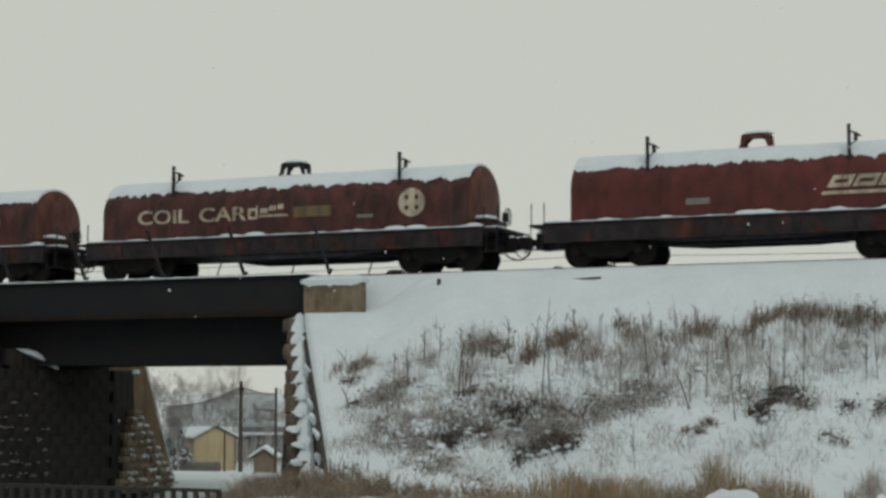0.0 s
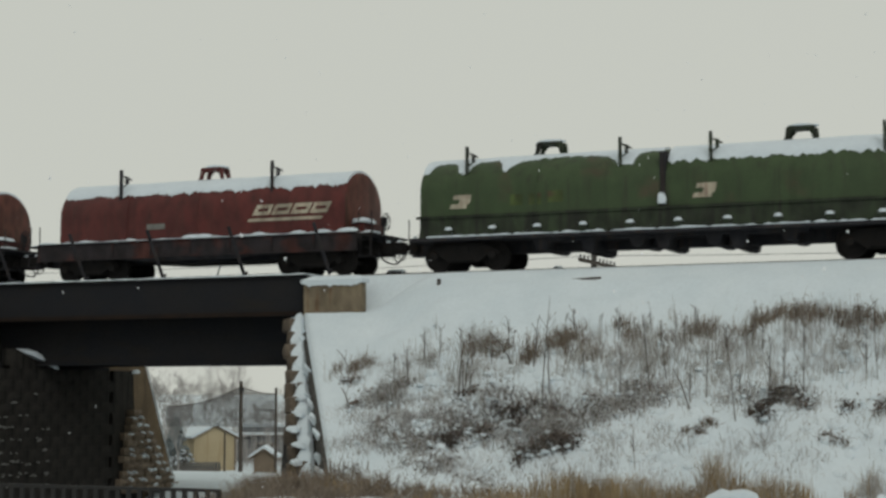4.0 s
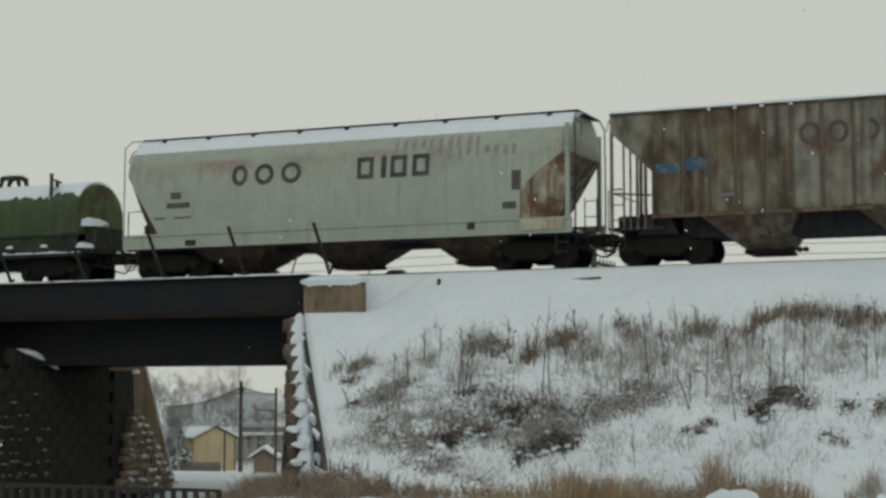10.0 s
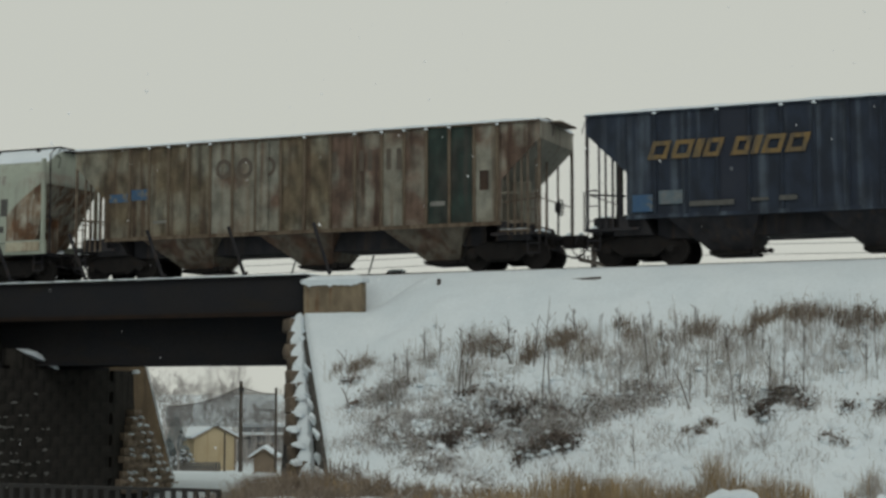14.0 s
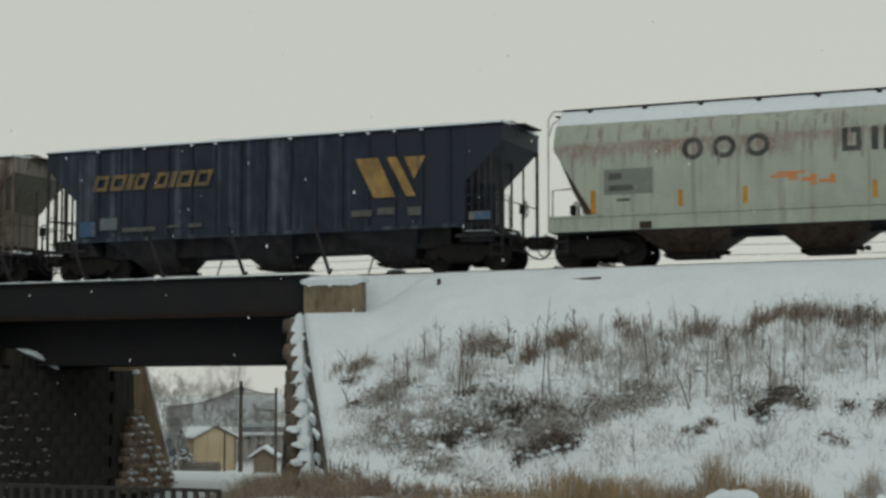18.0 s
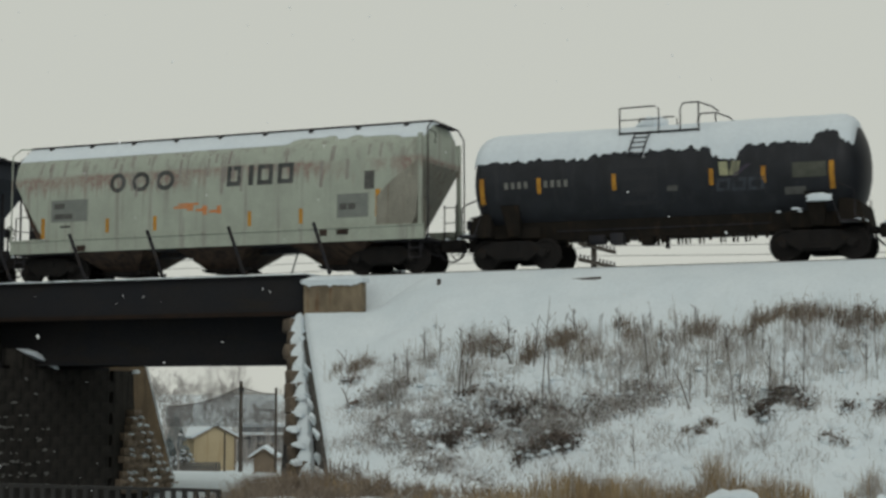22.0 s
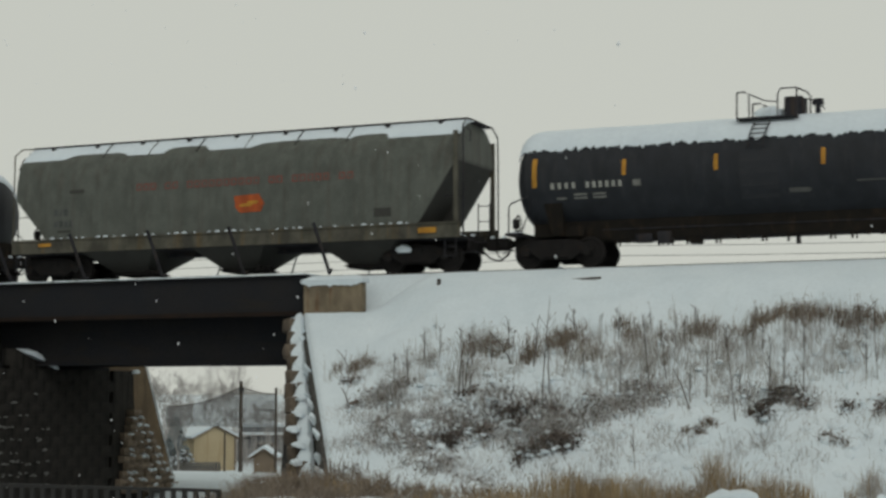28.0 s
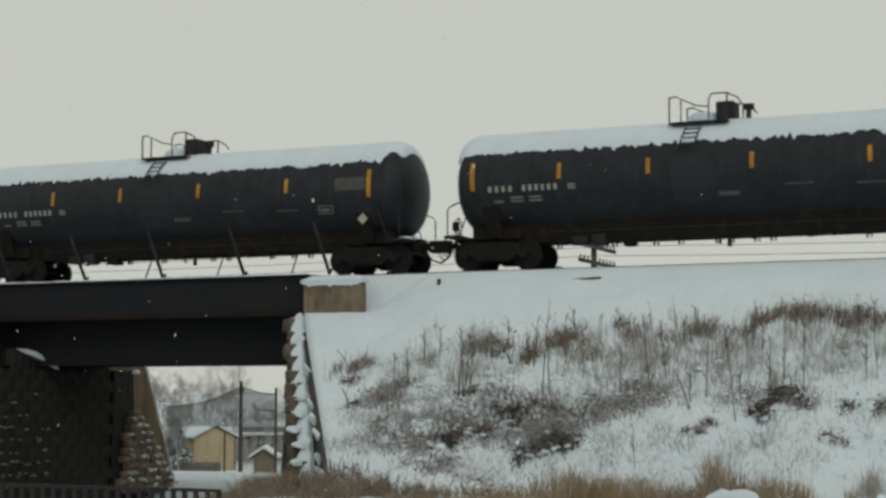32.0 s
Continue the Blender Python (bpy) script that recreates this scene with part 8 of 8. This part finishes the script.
def weed_stalk(x, y, h, seed, bushy=1.0):
    """One tall dead stalk with side twigs and seed heads."""
    rnd = random.Random(seed)
    p = Shape()
    lean = Vector((rnd.uniform(-0.12, 0.12), rnd.uniform(-0.1, 0.1), 1))
    p.tube([(0, 0, -0.1), lean * h * 0.5, lean * h + Vector((rnd.uniform(-0.05, 0.05), 0, 0))], 0.017 if h > 0.95 else 0.011, 4, 0.006)
    for i in range(int(9 * bushy)):
        t = rnd.uniform(0.25, 0.98)
        a, b = lean * h * t, Vector((rnd.uniform(-1, 1), rnd.uniform(-1, 1), rnd.uniform(0.5, 1.6))).normalized() * h * rnd.uniform(0.1, 0.3) * (1.15 - 0.6 * t)
        p.tube([a, a + b], 0.007, 3, 0.004)
        if rnd.random() < 0.6:
            e = a + b
            p.tube([e, e + Vector((0, 0, 0.05))], 0.014, 4, 0.004)
    ob = solid("weed_stalk", p, TWIG, "tall dead weed stalk standing in the snow", "weed", "weed stalks")
    ob.matrix_basis = pose(x, y, ground_z(x, y))


STALKS = ((-14.2, -8.6, 2.41), (-14.0, -8.6, 1.42), (-14.7, -7.9, 1.30), (-9.0, -9.8, 1.77), (-9.9, -9.0, 1.09), (-8.3, -9.5, 1.82), (-8.2, -9.3, 1.12), (-7.6, -8.9, 1.83), (-6.3, -8.0, 1.00), (-11.0, -11.2, 0.88), (-8.2, -8.2, 0.97),
          (-10.3, -9.0, 0.68), (-12.1, -8.8, 1.25), (-11.4, -8.6, 1.24), (-11.1, -8.2, 1.11), (-16.2, -8.9, 1.87), (-16.1, -8.8, 1.58), (-16.4, -8.8, 1.44), (-16.3, -8.6, 1.59), (-18.0, -7.4, 0.98), (-18.1, -8.2, 0.95), (-18.7, -7.8, 0.60), (-9.7, -7.5, 0.98))
STALKS += ((-9.2, -7.1, 0.77), (-7.6, -6.7, 0.84), (-7.2, -6.9, 0.90), (-8.2, -6.7, 0.91), (-9.2, -6.7, 0.85), (-10.9, -7.1, 0.86), (-13.9, -6.8, 0.89), (-14.3, -6.6, 0.67), (-13.3, -6.6, 0.59), (-12.8, -6.6, 0.81), (-12.0, -6.4, 0.73), (-10.8, -6.4, 0.72),
           (-6.7, -6.5, 0.76), (-6.3, -6.5, 0.83), (-16.0, -7.5, 0.74), (-15.5, -7.5, 1.18), (-17.5, -7.5, 0.90))
for i, (x, y, h) in enumerate(STALKS):
    weed_stalk(x, y, h, 900 + i, 1.0 + 0.5 * (i % 3))
for ax, ay, bx, by, up in ((-20.05, -7.6, -20.75, -7.1, 0.42), (-19.2, -9.4, -19.7, -8.9, 0.25), (-15.3, -7.6, -16.2, -7.2, 0.7), (-10.2, -9.3, -10.8, -8.6, 0.5)):
    p0, p2 = Vector((ax, ay, ground_z(ax, ay) - 0.05)), Vector((bx, by, ground_z(bx, by) + up))
    st_ = Shape().tube([p0, p0.lerp(p2, 0.5) + Vector((0, 0, 0.10)), p2], 0.022, 5, 0.010)
    st_.tube([p0.lerp(p2, 0.45) + Vector((0, 0, 0.08)), p0.lerp(p2, 0.6) + Vector((0.12, 0, 0.3))], 0.009, 4, 0.004)
    solid("leaning_stick", st_, TWIG, "dead stick leaning out of the snow", "stick", "fallen sticks")
for i in range(18):
    weed_stalk(rw.uniform(-17, -2), rw.uniform(-9.6, -6.3), rw.uniform(0.4, 0.9), 1000 + i, 1.2)


# ---- falling snow: sheets of flakes that drift down past the camera ----
FLAKES = []
for k in range(5):
    rnd = random.Random(400 + k)
    fall, drift = 0.85 + 0.16 * k, -0.22 - 0.10 * k
    s = Shape()
    for i in range(210):
        d = 5.5 + 24 * math.sqrt(rnd.random())
        p = EYE + ahead * d + right * (rnd.uniform(-0.30, 0.30) * d + (-drift) * rnd.uniform(0, 32) * 0.9)
        z = EYE.z + d * (0.09 - 0.18) + rnd.uniform(0, 1) * (0.38 * d + fall * 32)
        r = rnd.uniform(0.006, 0.014) if rnd.random() < 0.9 else rnd.uniform(0.014, 0.022)
        c = Vector((p.x, p.y, z))
        st = Vector((rnd.uniform(-0.6, 0.3), 0, 1)).normalized() * r * rnd.uniform(1.0, 1.7)
        s.add([c + st, c - st, c + Vector((r, 0, 0)), c - Vector((r, 0, 0)), c + Vector((0, r, 0)), c - Vector((0, r, 0))],
              [(0, 2, 4), (0, 4, 3), (0, 3, 5), (0, 5, 2), (1, 4, 2), (1, 3, 4), (1, 5, 3), (1, 2, 5)])
    ob = solid("falling_snow", s, FLAKE, "drifting white snowflakes in the air", "snowflakes", kind="stuff")
    FLAKES.append((ob, drift, fall))


# ---- movement ----
TRAVEL = [(0, -0.96), (1, 3.66), (2, 8.27), (3, 12.89), (3.5, 15.21), (5.5, 24.55), (6, 26.9), (7, 31.59), (8, 36.31), (9, 41.02), (10, 45.75), (11, 50.42), (12, 55.15), (13, 59.99), (14, 64.81), (14.5, 67.23), (16.5, 76.94), (17, 79.38),
          (18, 84.29), (19, 89.22), (20, 94.18), (21, 99.12), (22, 104.11), (23, 109.16), (24, 114.22), (25, 119.34), (25.5, 121.9), (27.5, 132.13), (28, 134.67), (29, 139.8), (30, 144.91), (31, 150.0), (32, 155.08)]


def motions():
    """The train rolls on, its wheels turn, and the snow falls."""
    tt, dd = [a for a, _ in TRAVEL], [b for _, b in TRAVEL]
    for car, xc in CARS:
        walk(car, [(t, pose(xc - d, 0, 0)) for t, d in TRAVEL])
    times = [i / 10 for i in range(321)]
    turn = [math.degrees(float(np.interp(t, tt, dd)) / WHEEL_R) for t in times]
    for w, dx in WHEELSETS:
        walk(w, [(t, pose(dx, 0, WHEEL_R, 0, -a, 0)) for t, a in zip(times, turn)])
    for ob, drift, fall in FLAKES:
        walk(ob, [(4 * i, pose(drift * 4 * i * math.cos(YAW), drift * 4 * i * math.sin(YAW), -fall * 4 * i)) for i in range(9)])


motions()
